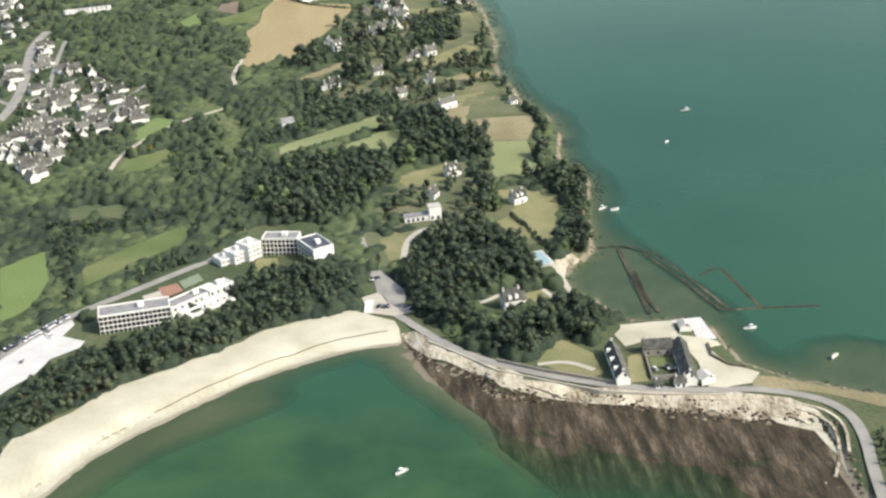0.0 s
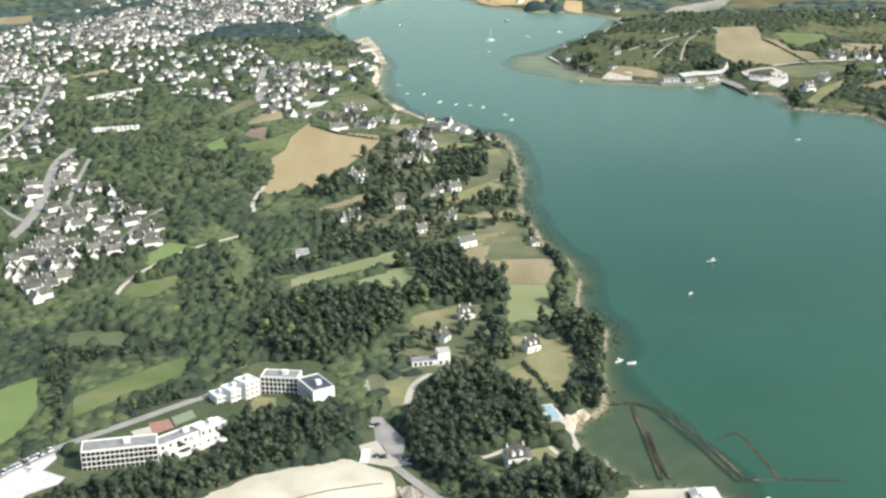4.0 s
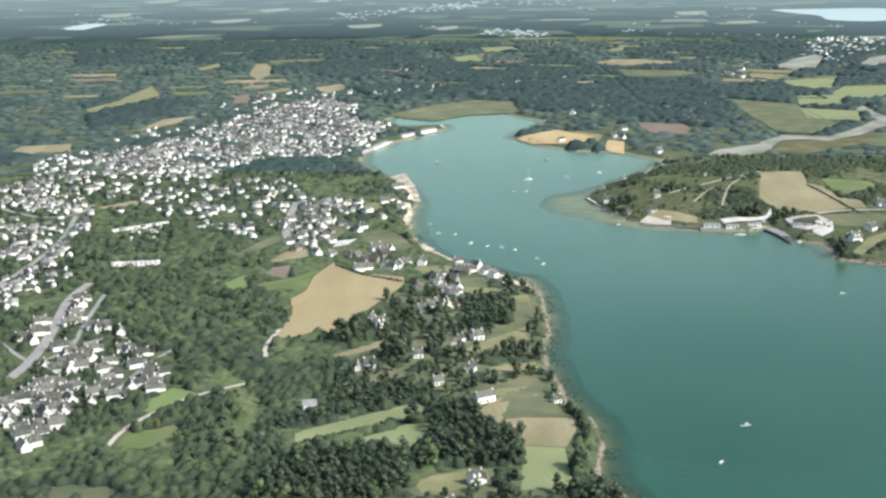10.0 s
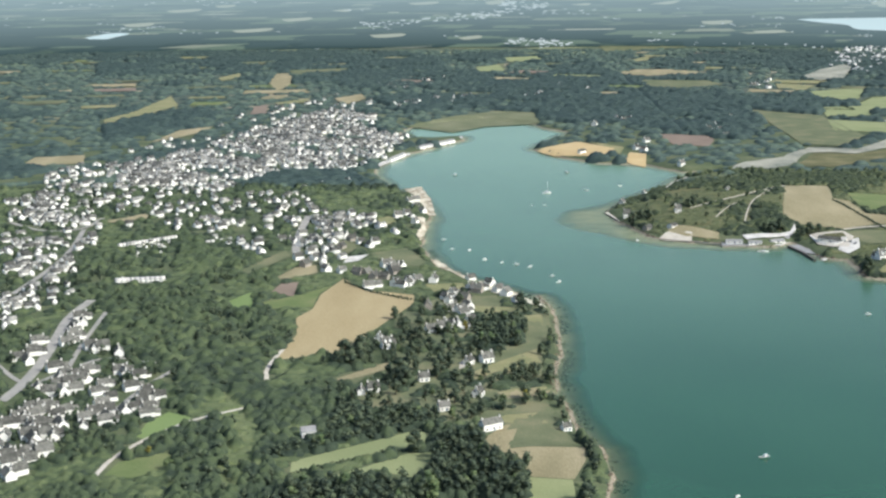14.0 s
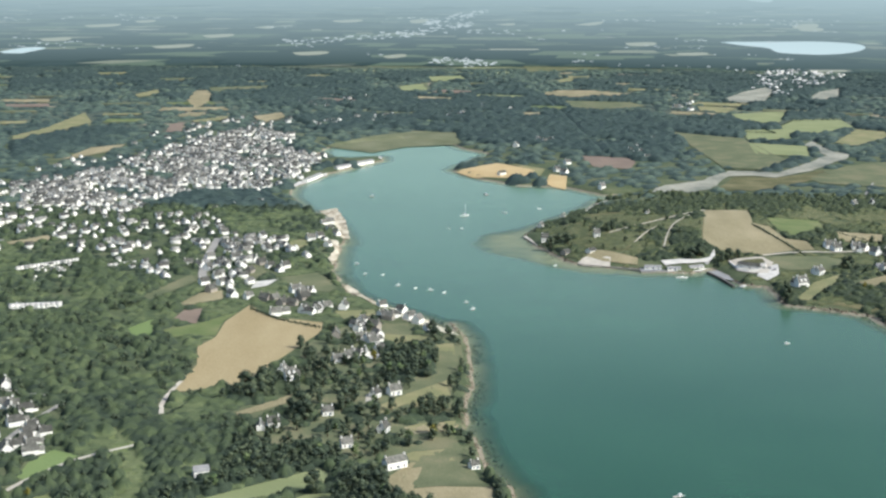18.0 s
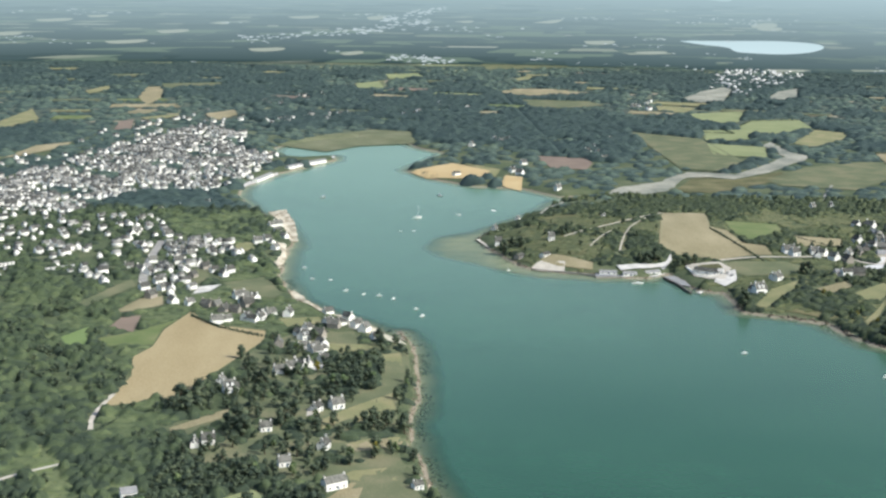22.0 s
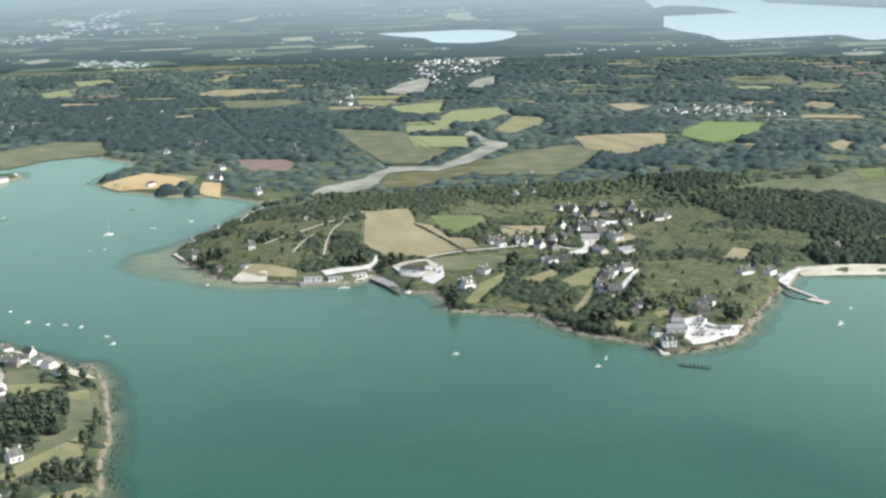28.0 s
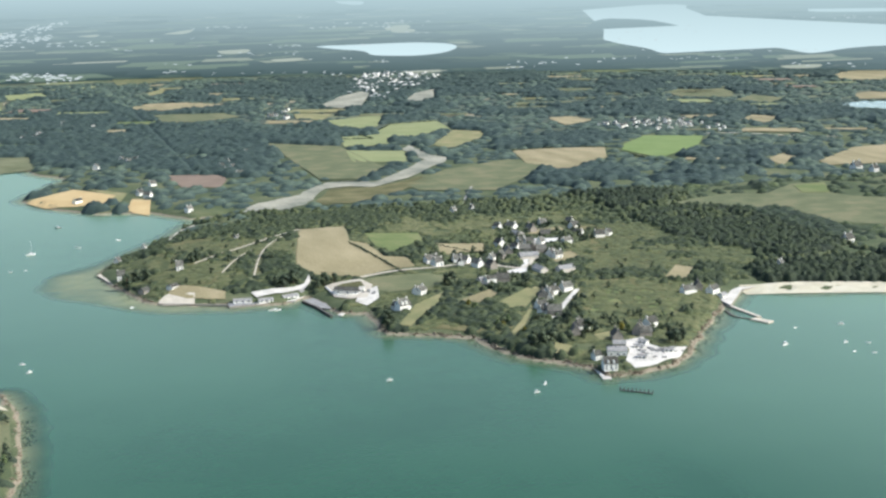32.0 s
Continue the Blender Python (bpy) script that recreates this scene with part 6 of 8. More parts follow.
# single houses that stand out: x, y, turn, size, kind
villa = make_house("villa", "white villa with steep slate roof and dormers", 8.2, 6.6, 4.6, 4.2, wing=1.2, dormers=2)
cottage = make_house("cottage", "white cottage with slate roof and gable chimneys", 7.8, 6.0, 3.6, 3.4)
long_white = make_house("house", "long white seaside house with slate roof", 14.5, 7.0, 5.0, 3.0)
FREE = [
    (villa, [(48, 860)], 20, 1.0), (cottage, [(33, 822)], 60, 1.0), (villa, [(85, 803)], 30, 1.0), (long_white, [(56, 1011)], 32, 1.0),
    (cottage, [(23, 1049)], 20, 1.0), (cottage, [(47, 1082)], 70, 1.1), (cottage, [(107, 1013)], 30, 0.8), (villa, [(-28, 1204)], 20, 1.1),
    (cottage, [(-36, 1224)], 80, 1.0), (cottage, [(-30, 1090)], 15, 1.1), (cottage, [(-38, 1084)], 95, 0.9), (cottage, [(6, 1117)], 15, 1.0),
    (cottage, [(53, 1168)], 30, 1.2), (cottage, [(39, 1161)], 60, 1.0), (villa, [(20, 1355)], 40, 1.0), (cottage, [(33, 1308)], 20, 1.1),
    (cottage, [(15, 1262)], 10, 1.1), (cottage, [(28, 1273)], 100, 1.0), (cottage, [(-40, 1483)], 30, 1.3), (cottage, [(-23, 1422)], 70, 1.1),
    (villa, [(64, 655)], 15, 1.15), (cottage, [(261, 1935)], 60, 0.8), (cottage, [(225, 1859)], 60, 1.0), (cottage, [(362, 1883)], 30, 0.6),
    (villa, [(460, 1527)], 20, 1.3), (cottage, [(491, 1571)], 40, 1.1), (cottage, [(456, 1535)], 100, 1.0), (long_white, [(569, 1586)], 15, 1.0),
    (cottage, [(601, 1511)], 60, 1.2), (cottage, [(576, 1463)], 20, 1.1), (cottage, [(675, 1675)], 20, 1.3), (cottage, [(650, 1396)], 60, 0.9),
    (cottage, [(883, 1567)], 40, 1.2), (cottage, [(540, 1673)], 20, 1.2), (cottage, [(564, 1669)], 80, 1.0), (cottage, [(667, 2016)], 40, 1.1),
    (cottage, [(695, 2023)], 90, 1.1), (long_white, [(204, 2311)], 40, 0.9), (cottage, [(293, 2338)], 40, 1.2), (cottage, [(343, 2174)], 40, 1.2),
    (cottage, [(1360, 2143)], 20, 2.0), (cottage, [(1378, 2122)], 20, 1.5), (cottage, [(1024, 1657)], 20, 1.6), (cottage, [(678, 3393)], 20, 1.6),
]
for pattern, spot, turn, size in FREE:
    (hx, hy), = spot
    put(pattern, hx, hy, turn, size * 1.02)
    taken.append((hx, hy, 10.0))
forget(small_house, long_house, villa, cottage, long_white)


# ---------------------------------------------------------------- the hotel on the beach


def local(p0, p1):
    """Frame with x along p0 to p1, and its length."""
    (x0, y0), (x1, y1) = p0, p1
    return pose(x0, y0, 0, 0, 0, math.degrees(math.atan2(y1 - y0, x1 - x0))), math.hypot(x1 - x0, y1 - y0)


def terrace_block(name, label, line, depth, z0, z1, bays, floors, roof="flatroof", balcony=True, glazed=1.0):
    """A flat-roofed block whose glazed front runs along the line; its depth lies to the left of it."""
    m, n = local(*line)
    h = tagged(new(name), label, "hotel")
    h.matrix_basis = m
    part("body", box(bmesh.new(), 0, n, 0.9, depth, z0 - 3, z1), M["wall"], h)
    deck = part("roof", box(bmesh.new(), 0.6, n - 0.6, 1.4, depth - 0.6, z1, z1 + 0.15), M[roof], h, "grey flat roof")
    for a, b, c, d in ((0, n, 0.0, 0.5), (0, n, depth - 0.4, depth), (0, 0.5, 0.5, depth - 0.4), (n - 0.5, n, 0.5, depth - 0.4)):
        part("parapet", box(bmesh.new(), a, b, c, d, z1 - 0.3, z1 + 0.7), M["wall"], h)
    if balcony:
        for i in range(bays + 1):
            x = n * i / bays
            part("pier", box(bmesh.new(), max(0, x - 0.13), min(n, x + 0.13), 0, 0.9, z0 - 2, z1 - 0.3), M["wall"], h)
        fh = (z1 - z0) / floors
        for k in range(floors):
            part("balcony", box(bmesh.new(), 0.25, n - 0.25, 0.05, 0.85, z0 + k * fh - 0.1, z0 + k * fh + 0.12), M["wall"], h, "balcony slab and rail")
            for i in range(bays):
                gap = 0.16 + n / bays * (1 - glazed) / 2
                a, b = n * i / bays + gap, n * (i + 1) / bays - gap
                part("window", box(bmesh.new(), a, b, 0.78, 0.93, z0 + k * fh + (0.14 if glazed == 1 else 0.9), z0 + (k + 1) * fh - (0.12 if glazed == 1 else 0.6)), M["glass"], h, "dark balcony window")
    for i in range(max(1, int(n / 22))):
        x = n * (i + 0.6) / max(1, int(n / 22))
        part("roof_hut", box(bmesh.new(), x - 1.6, x + 1.6, depth * 0.45, depth * 0.45 + 2.6, z1 + 0.15, z1 + 2.4), M["wall"], deck, "white rooftop hut")
    return h


terrace_block("hotel_wing", "long white terraced hotel wing with glazed balconies", [(-153, 661), (-116, 667)], 13, 4, 15, 16, 4)
terrace_block("hotel_wing", "white stepped hotel wing beside tennis courts", [(-116, 673), (-92, 695)], 10, 4, 11, 7, 2, glazed=0.45)
terrace_block("hotel_wing", "white stepped terrace of a hotel", [(-111, 672), (-88, 692)], 7, 3.5, 8, 7, 1, roof="paving", glazed=0.45)
terrace_block("hotel_wing", "white upper block of a terraced hotel", [(-97, 688), (-85, 699)], 8, 4, 12, 4, 2, roof="paving", glazed=0.45)
terrace_block("hotel_wing", "white end pavilion of a terraced hotel", [(-106, 671), (-84, 690)], 8, 3.0, 5.8, 6, 1, roof="paving", glazed=0.45)
terrace_block("hotel_wing", "white stepped hotel cube", [(-95, 736), (-87, 741)], 11, 3.5, 9, 3, 2, roof="paving", glazed=0.45)
terrace_block("hotel_wing", "white stepped hotel cube", [(-87, 737), (-79, 744)], 11, 3.5, 12, 3, 3, roof="paving", glazed=0.45)
terrace_block("hotel_wing", "white stepped hotel cube", [(-79, 740), (-72, 747)], 11, 3.5, 15, 3, 4, roof="paving", glazed=0.45)
terrace_block("hotel_wing", "glazed hotel wing with long balconies", [(-72, 750), (-51, 746)], 11, 4, 15, 9, 4)
terrace_block("hotel_wing", "glazed angled hotel wing with dark roof panels", [(-51, 746), (-41, 727)], 13, 4, 15, 6, 4, roof="panel")
terrace_block("hotel_annex", "low white hotel annex", [(-41, 738), (-31, 748)], 10, 3.5, 8, 3, 1)
drape("tennis_court", [(-129, 713), (-119, 718), (-114, 707), (-124, 699)], M["clay"], "red clay tennis court", "court", lift=0.5)
drape("tennis_court", [(-118, 720), (-108, 729), (-104, 719), (-114, 709)], M["green_court"], "green tennis court", "court", lift=0.5)
drape("terrace", [(-137, 704), (-127, 710), (-121, 697), (-132, 694)], M["gravel"], "paved hotel terrace", "terrace", lift=0.4)
drape("terrace", [(-75, 745), (-63, 742), (-62, 730), (-79, 723)], M["lawn"], "dry hotel lawn", "lawn", lift=0.3)
drape("car_park", [(-204, 635), (-188, 661), (-172, 682), (-169, 675), (-173, 662), (-160, 654), (-162, 647), (-175, 637), (-180, 621), (-189, 610), (-196, 598)], M["paving"], "bright white concrete car park", "car park", lift=0.35)
drape("parking_strip", [(-203, 650), (-190, 669), (-174, 689), (-171, 682), (-188, 661), (-201, 641)], M["asphalt"], "dark asphalt parking strip", "car park", lift=0.4)
drape("parking", [(-15, 680), (-6, 685), (0, 669), (13, 658), (2, 655), (-12, 661)], M["gravel"], "pale gravel parking by the beach", "car park", lift=0.3)
drape("forecourt", [(-10, 709), (-4, 714), (10, 682), (7, 664), (0, 669)], M["asphalt"], "grey asphalt forecourt in tree shade", "car park", lift=0.3)
tagged(new("beach_slab", bpy.data.meshes.new("beach_slab")), "white concrete slab on a seafront", "slab")
sb = bpy.data.objects["beach_slab"]
bm = bmesh.new()
m, n = local(*[(-12, 661), (-11, 675)])
box(bm, 0, n, -2, 2, 3.6, 5.2)
bm.to_mesh(sb.data)
bm.free()
sb.matrix_basis = m
sb.data.materials.append(M["wall"])


def make_car(label):
    """A small car: body, cabin, four wheels."""
    c = tagged(new("car"), label, "car", "parked cars")
    b = box(bmesh.new(), -2.1, 2.1, -0.88, 0.88, 0.28, 0.88, 0.16)
    part("body", b, M["car"], c)
    k = box(bmesh.new(), -1.5, 1.1, -0.8, 0.8, 0.86, 1.45, 0.05)
    for v in k.verts:
        if v.co.z > 1.2:
            v.co.x *= 0.72
            v.co.y *= 0.86
    part("cabin", k, M["glass"], c, "dark glazed cabin")
    part("car_roof", box(bmesh.new(), -0.98, 0.72, -0.66, 0.66, 1.45, 1.5), M["car"], c)
    w = bmesh.new()
    bmesh.ops.create_cone(w, cap_ends=True, segments=10, radius1=0.32, radius2=0.32, depth=0.22, matrix=Matrix.Rotation(radians(90), 4, "X"))
    first = part("wheel", w, M["rubber"], c)
    first.matrix_basis = pose(-1.3, -0.82, 0.32)
    for x, y in ((1.3, -0.82), (-1.3, 0.82), (1.3, 0.82)):
        share("wheel", first.data, c, pose(x, y, 0.32))
    return c


car = make_car("parked car on asphalt beside a hotel")
(ax, ay), (bx, by) = [(-201, 649), (-174, 685)]
turn0 = math.degrees(math.atan2(by - ay, bx - ax))
for i in range(22):
    if i % 7 != 5:
        t = (i + 0.5) / 22
        put(car, ax + (bx - ax) * t, ay + (by - ay) * t, turn0 + 85 + 4 * (i % 3), dz=0.75)
for i, (x, y) in enumerate([(-8, 701), (-6, 702), (-6, 667), (-3, 666), (-1, 666), (8, 662), (10, 663)]):
    put(car, x, y, 20 + 25 * i, dz=0.65)
for i, (x, y) in enumerate([(-197, 663), (-181, 666), (-179, 662), (-189, 636), (123, 572), (129, 573), (131, 571)]):
    put(car, x, y, 30 * i, dz=0.65)
forget(car)


# ---------------------------------------------------------------- the farm and quay on the spit


def house_along(name, label, line, width, wall, rise, mat="wall", roof="slate", chimneys=2, dormers=0, z=None):
    """A gabled house whose ridge runs along the line."""
    (x0, y0), (x1, y1) = line
    n = math.hypot(x1 - x0, y1 - y0)
    h = make_house(name, label, n, width, wall, rise, mat, roof, chimneys=chimneys, dormers=dormers)
    h.matrix_basis = pose((x0 + x1) / 2, (y0 + y1) / 2, ground_z((x0 + x1) / 2, (y0 + y1) / 2) if z is None else z, 0, 0, math.degrees(math.atan2(y1 - y0, x1 - x0)))
    taken.append(((x0 + x1) / 2, (y0 + y1) / 2, n / 2 + 3))
    return h


def wall_along(name, label, line, high, thick, mat, z=None):
    """A low wall that follows a line."""
    left, right = ribbon_outline(line, thick)
    w = tagged(new(name), label, "wall", kind="structure")
    for i in range(len(line) - 1):
        q = [left[i], left[i + 1], right[i + 1], right[i]]
        g = [ground_z(*p) if z is None else z for p in q]
        part("wall_length", prism(bmesh.new(), q, min(g) - 0.6, max(g) + high), M[mat], w)
    return w


house_along("farmhouse", "long stone farmhouse with grey slate roof and white gable", [(106, 593), (106, 561)], 6.6, 4.2, 3.6, "wall", "slate", 2, 3)
house_along("farmhouse", "stone barn range with grey slate roof", [(121, 591), (135, 590)], 7.5, 4.0, 3.4, "stone", "slate", 1)
house_along("farmhouse", "long slate-roofed farm wing around a walled court", [(139, 591), (136, 555)], 7, 4.2, 3.6, "wall", "slate", 2)
house_along("cottage", "low white cottage beside a coast road", [(129, 556), (134, 556)], 5, 3.0, 2.6, "wall", "slate", 2)
house_along("cottage", "small white lodge beside a coast road", [(120, 557), (123, 557)], 4.5, 2.4, 2.0, "wall", "slate", 1)
house_along("boat_shed", "low white boat shed with pale roof", [(143, 562), (145, 555)], 7, 2.8, 1.8, "wall", "concrete", 0)
house_along("boat_shed", "small white shed on a quay", [(147, 617), (147, 610)], 6, 2.6, 1.4, "wall", "concrete", 0)
drape("garden", [(123, 584), (134, 583), (133, 575), (122, 575)], M["meadow"], "green garden in a walled court", "garden", lift=0.3)
drape("garden", [(113, 587), (121, 592), (118, 562), (108, 562)], M["lawn"], "dry garden in front of a farm", "garden", lift=0.3)
drape("yard", [(111, 612), (117, 621), (134, 621), (143, 623), (142, 606), (160, 599), (161, 594), (153, 590), (159, 573), (171, 562), (164, 552), (151, 550), (144, 552), (145, 579), (142, 602), (124, 602), (114, 598)], M["sand"], "bare white sand round farm buildings", "yard", lift=0.28, step=6.0)
drape("yard", [(113, 611), (128, 612), (140, 608), (145, 577), (147, 567), (155, 557), (167, 560), (156, 575), (154, 592), (159, 599), (140, 603)], M["sand"], "bare pale sandy yard on the quay side", "yard", lift=0.35, step=6.0)
drape("yard", [(116, 623), (132, 624), (142, 623), (141, 612), (115, 614)], M["sand"], "pale sandy track by a quay", "yard", lift=0.3, step=6.0)
OPEN.append([(90, 554), (103, 609), (115, 626), (155, 625), (169, 561), (162, 546)])
OPEN.append([(-196, 594), (-208, 643), (-172, 689), (-158, 659), (-179, 614)])
OPEN.append([(-158, 659), (-162, 702), (-125, 732), (-96, 755), (-80, 796), (-41, 792), (-27, 753), (-40, 743), (-66, 728), (-85, 716), (-110, 681), (-132, 681), (-142, 670)])
OPEN.append([(-120, 658), (-100, 661), (-77, 683), (-84, 693), (-112, 672)])
OPEN.append([(-162, 640), (-136, 646), (-128, 656), (-118, 660), (-112, 668), (-158, 664)])
OPEN.append([(-15, 659), (-13, 709), (-2, 715), (12, 674), (14, 653)])


def quay(name, label, outline, top, mat="concrete"):
    """A solid quay with a paved top and a stone edge."""
    q = tagged(new(name), label, "quay", kind="structure")
    OPEN.append(outline)
    part("quay_body", prism(bmesh.new(), outline, -4, top - 0.25), M["stone"], q)
    cx, cy = sum(p[0] for p in outline) / len(outline), sum(p[1] for p in outline) / len(outline)
    part("quay_deck", prism(bmesh.new(), [(cx + (x - cx) * 1.01, cy + (y - cy) * 1.01) for x, y in outline], top - 0.25, top), M[mat], q)
    return q


quay("quay", "white concrete quay beside farm buildings", [(143, 624), (158, 625), (160, 600), (143, 604)], 3.4, "paving")
wall_along("garden_wall", "dark stone garden wall around a farm court", [(122, 596), (120, 564), (136, 563)], 2.2, 0.6, "stone")
wall_along("sea_wall", "pale sea wall beside a coast road", [(18, 623), (37, 601), (49, 586), (69, 573), (94, 558), (124, 549), (149, 544)], 0.9, 0.8, "gravel")
wall_along("boundary_wall", "dark stone wall along a coast road", [(50, 595), (70, 581), (95, 567), (110, 561)], 1.8, 0.6, "stone")
wall_along("slip_wall", "low stone wall on a sandy shore", [(154, 594), (153, 582), (159, 571), (166, 568)], 1.4, 1.2, "rock")
for line in ([(135, 728), (135, 688), (135, 641)], [(138, 695), (137, 658), (140, 642)], [(148, 718), (160, 683), (172, 638)], [(153, 720), (165, 683), (176, 639)], [(172, 682), (185, 693), (188, 669), (193, 636)],
             [(172, 637), (194, 636), (223, 633)], [(121, 731), (137, 734), (151, 718)]):
    wall_along("fish_weir", "weed-covered low stone wall of an old tidal pond", smooth_line(line, 2), 0.05, 1.9, "weed", z=0.0)

for line in [[(173, 523), (180, 518), (186, 510)], [(177, 527), (186, 521), (190, 510), (186, 492), (178, 475)], [(181, 530), (191, 523), (194, 509), (189, 490)], [(138, 543), (153, 539), (168, 538)], [(61, 570), (78, 558), (93, 552)]]:
    wall_along("rock_ledge", "pale weathered rock ledge on a foreshore", smooth_line(line, 2), 0.5, 1.4, "shingle")

# pool, terraces and villas in the trees
pool = tagged(new("swimming_pool"), "blue swimming pool with a pale paved rim", "pool")
m, n = local(*[(85, 722), (89, 705)])
pz = ground_z(*[(87, 714)][0]) + 0.9
pool.matrix_basis = m
part("pool_rim", box(bmesh.new(), -1.5, n + 1.5, -3.5, 5.5, pz - 2.5, pz), M["concrete"], pool, "pale paved rim")
part("pool_basin", box(bmesh.new(), 0, n, -1.8, 3.8, pz - 1, pz + 0.05), M["pool"], pool, "blue pool water")
OPEN.append([(80, 735), (89, 739), (95, 704), (87, 692), (83, 709)])
flat = tagged(new("modern_house"), "white flat-roofed modern house with a long low wing", "house")
fx, fy = [(32, 787)][0]
flat.matrix_basis = pose(fx, fy, ground_z(fx, fy), 0, 0, 8)
part("tower", box(bmesh.new(), -3.8, 3.8, -3.5, 3.5, -1, 8.2), M["wall"], flat)
part("tower_roof", box(bmesh.new(), -3.9, 3.9, -3.6, 3.6, 8.2, 8.6), M["concrete"], flat)
part("wing", box(bmesh.new(), -19, -3.8, -3.0, 3.2, -1, 3.6), M["wall"], flat)
part("wing_roof", box(bmesh.new(), -19.3, -3.8, -3.3, 3.5, 3.6, 3.9), M["flatroof"], flat, "grey flat roof")
for x in (-17, -14, -11, -8, -2, 1.6):
    part("window", box(bmesh.new(), x - 0.8, x + 0.8, -3.56 if x > -3 else -3.06, -2.9, 0.6, 2.6), M["glass"], flat, "dark glazed window")
taken.append((fx - 6, fy, 14))
drape("terrace", [(58, 652), (67, 676), (73, 667), (73, 649), (62, 647)], M["gravel"], "pale gravel terrace round a villa", "terrace", lift=0.3)
ribbon("road", [(41, 658), (52, 663), (60, 670)], 3.0, M["gravel"], "pale gravel path to a villa", "path")
ribbon("road", [(83, 673), (89, 659)], 2.5, M["gravel"], "pale garden path", "path")
ribbon("road", [(81, 708), (96, 705), (97, 681), (98, 666)], 3.0, M["gravel"], "pale shore path", "path")
ribbon("road", [(69, 588), (83, 589), (95, 578)], 3.0, M["gravel"], "pale path across a lawn", "path")
wh = house_along("house", "white flat-fronted house at the edge of scrub", [(-70, 993), (-61, 996)], 7, 4.2, 2.6, "wall", "flatroof", 0)

# ---------------------------------------------------------------- oyster quays and the far port
quay("quay", "dark stone quay of an oyster farm", [(316, 1654), (343, 1649), (338, 1620), (312, 1618)], 2.0, "flatroof")
quay("quay", "white paved quay of an oyster farm", [(343, 1649), (396, 1663), (396, 1644), (376, 1621), (339, 1620)], 1.8, "concrete")
quay("quay", "pale stepped landing stage", [(385, 1622), (419, 1635), (437, 1594), (410, 1572), (391, 1587)], 1.3, "flatroof")
for line in ([(384, 1617), (392, 1588), (397, 1548)], [(404, 1646), (413, 1611), (418, 1578)]):
    wall_along("pontoon", "dark timber pontoon beside a landing stage", line, 2.0, 2.4, "timber", z=0.0)
wall_along("slipway", "pale concrete slipway into the bay", [(405, 1550), (415, 1565), (428, 1582)], 0.7, 4.0, "concrete", z=0.0)
wall_along("yard_wall", "curved white retaining wall", smooth_line([(413, 1642), (414, 1612), (424, 1595), (437, 1598)]), 1.6, 1.0, "wall")
house_along("oyster_shed", "long low oyster shed with grey roof", [(417, 1617), (440, 1603)], 11, 3.2, 2.6, "wall", "slate", 0)
house_along("oyster_shed", "small white oyster shed", [(438, 1604), (443, 1602)], 7, 3.2, 2.2, "wall", "concrete", 0)
house_along("oyster_shed", "low white oyster shed on a quay", [(342, 1625), (356, 1625)], 7, 2.6, 1.8, "wall", "flatroof", 0, z=1.7)
house_along("oyster_shed", "low white shed on a quay", [(366, 1629), (382, 1636)], 7, 2.6, 1.8, "wall", "flatroof", 0, z=1.7)
drape("yard", [(338, 1646), (359, 1649), (382, 1653), (395, 1661), (404, 1681), (402, 1664), (393, 1649), (368, 1637), (341, 1632)], M["concrete"], "white paved oyster quay yard", "yard", lift=0.9, step=4.0)
drape("yard", [(264, 1702), (288, 1687), (315, 1660), (312, 1641), (276, 1657), (261, 1676)], M["tan"], "pale shelly foreshore yard", "yard", lift=0.4, step=4.0)
for line, mat in (([(336, 1648), (343, 1648)], "flatroof"), ([(361, 1644), (369, 1644)], "slate"), ([(386, 1645), (394, 1653)], "flatroof"), ([(318, 1632), (336, 1630)], "flatroof"), ([(347, 1639), (354, 1639)], "slate")):
    house_along("oyster_shed", "small low oyster shed with grey roof", line, 6, 2.6, 1.6, "wall", mat, 0, z=1.9)
house_along("cottage", "white gabled house on a headland slope", [(278, 1756), (285, 1756)], 8, 5.5, 5.0, "wall", "slate", 1)
house_along("cottage", "tall white gabled house above a stone quay", [(218, 1769), (226, 1769)], 8, 5.0, 5.2, "wall", "slate", 1)
house_along("oyster_shed", "white oyster shed on a headland shore", [(263, 1688), (271, 1696)], 7, 3.0, 2.4, "wall", "slate", 0)
house_along("oyster_shed", "low stone shed on a headland shore", [(236, 1698), (243, 1706)], 7, 3.0, 2.4, "stone", "slate", 0)
drape("yard", [(412, 1645), (422, 1649), (449, 1641), (455, 1617), (440, 1581), (425, 1587), (413, 1605)], M["gravel"], "pale oyster yard inside a curved wall", "yard", lift=0.45, step=5.0)
drape("plot", [(419, 1634), (429, 1638), (447, 1634), (446, 1615), (431, 1603), (419, 1613)], M["heath"], "rough grass inside a curved wall", "plot", lift=0.7, step=4.0)
drape("yard", [(440, 1602), (458, 1611), (451, 1577), (435, 1561), (427, 1576)], M["concrete"], "white paved yard", "yard", lift=0.4)
drape("yard", [(249, 1663), (262, 1679), (286, 1669), (282, 1642), (253, 1651)], M["gravel"], "pale shore yard", "yard", lift=0.4)
wall_along("sea_wall", "pale stone sea wall", [(248, 1657), (282, 1642), (313, 1627)], 1.2, 1.5, "stone", z=0.8)
quay("quay", "pale stone quay round a point", [(200, 1819), (215, 1832), (232, 1800), (213, 1760)], 1.6, "gravel")
house_along("port_house", "long slate-roofed port building with white gable", [(559, 1291), (570, 1289)], 10, 5.5, 4.6, "wall", "slate", 2, 2)
house_along("port_house", "grey-roofed shellfish shed in a white yard", [(578, 1325), (593, 1320)], 12, 4.2, 2.6, "wall", "flatroof", 0)
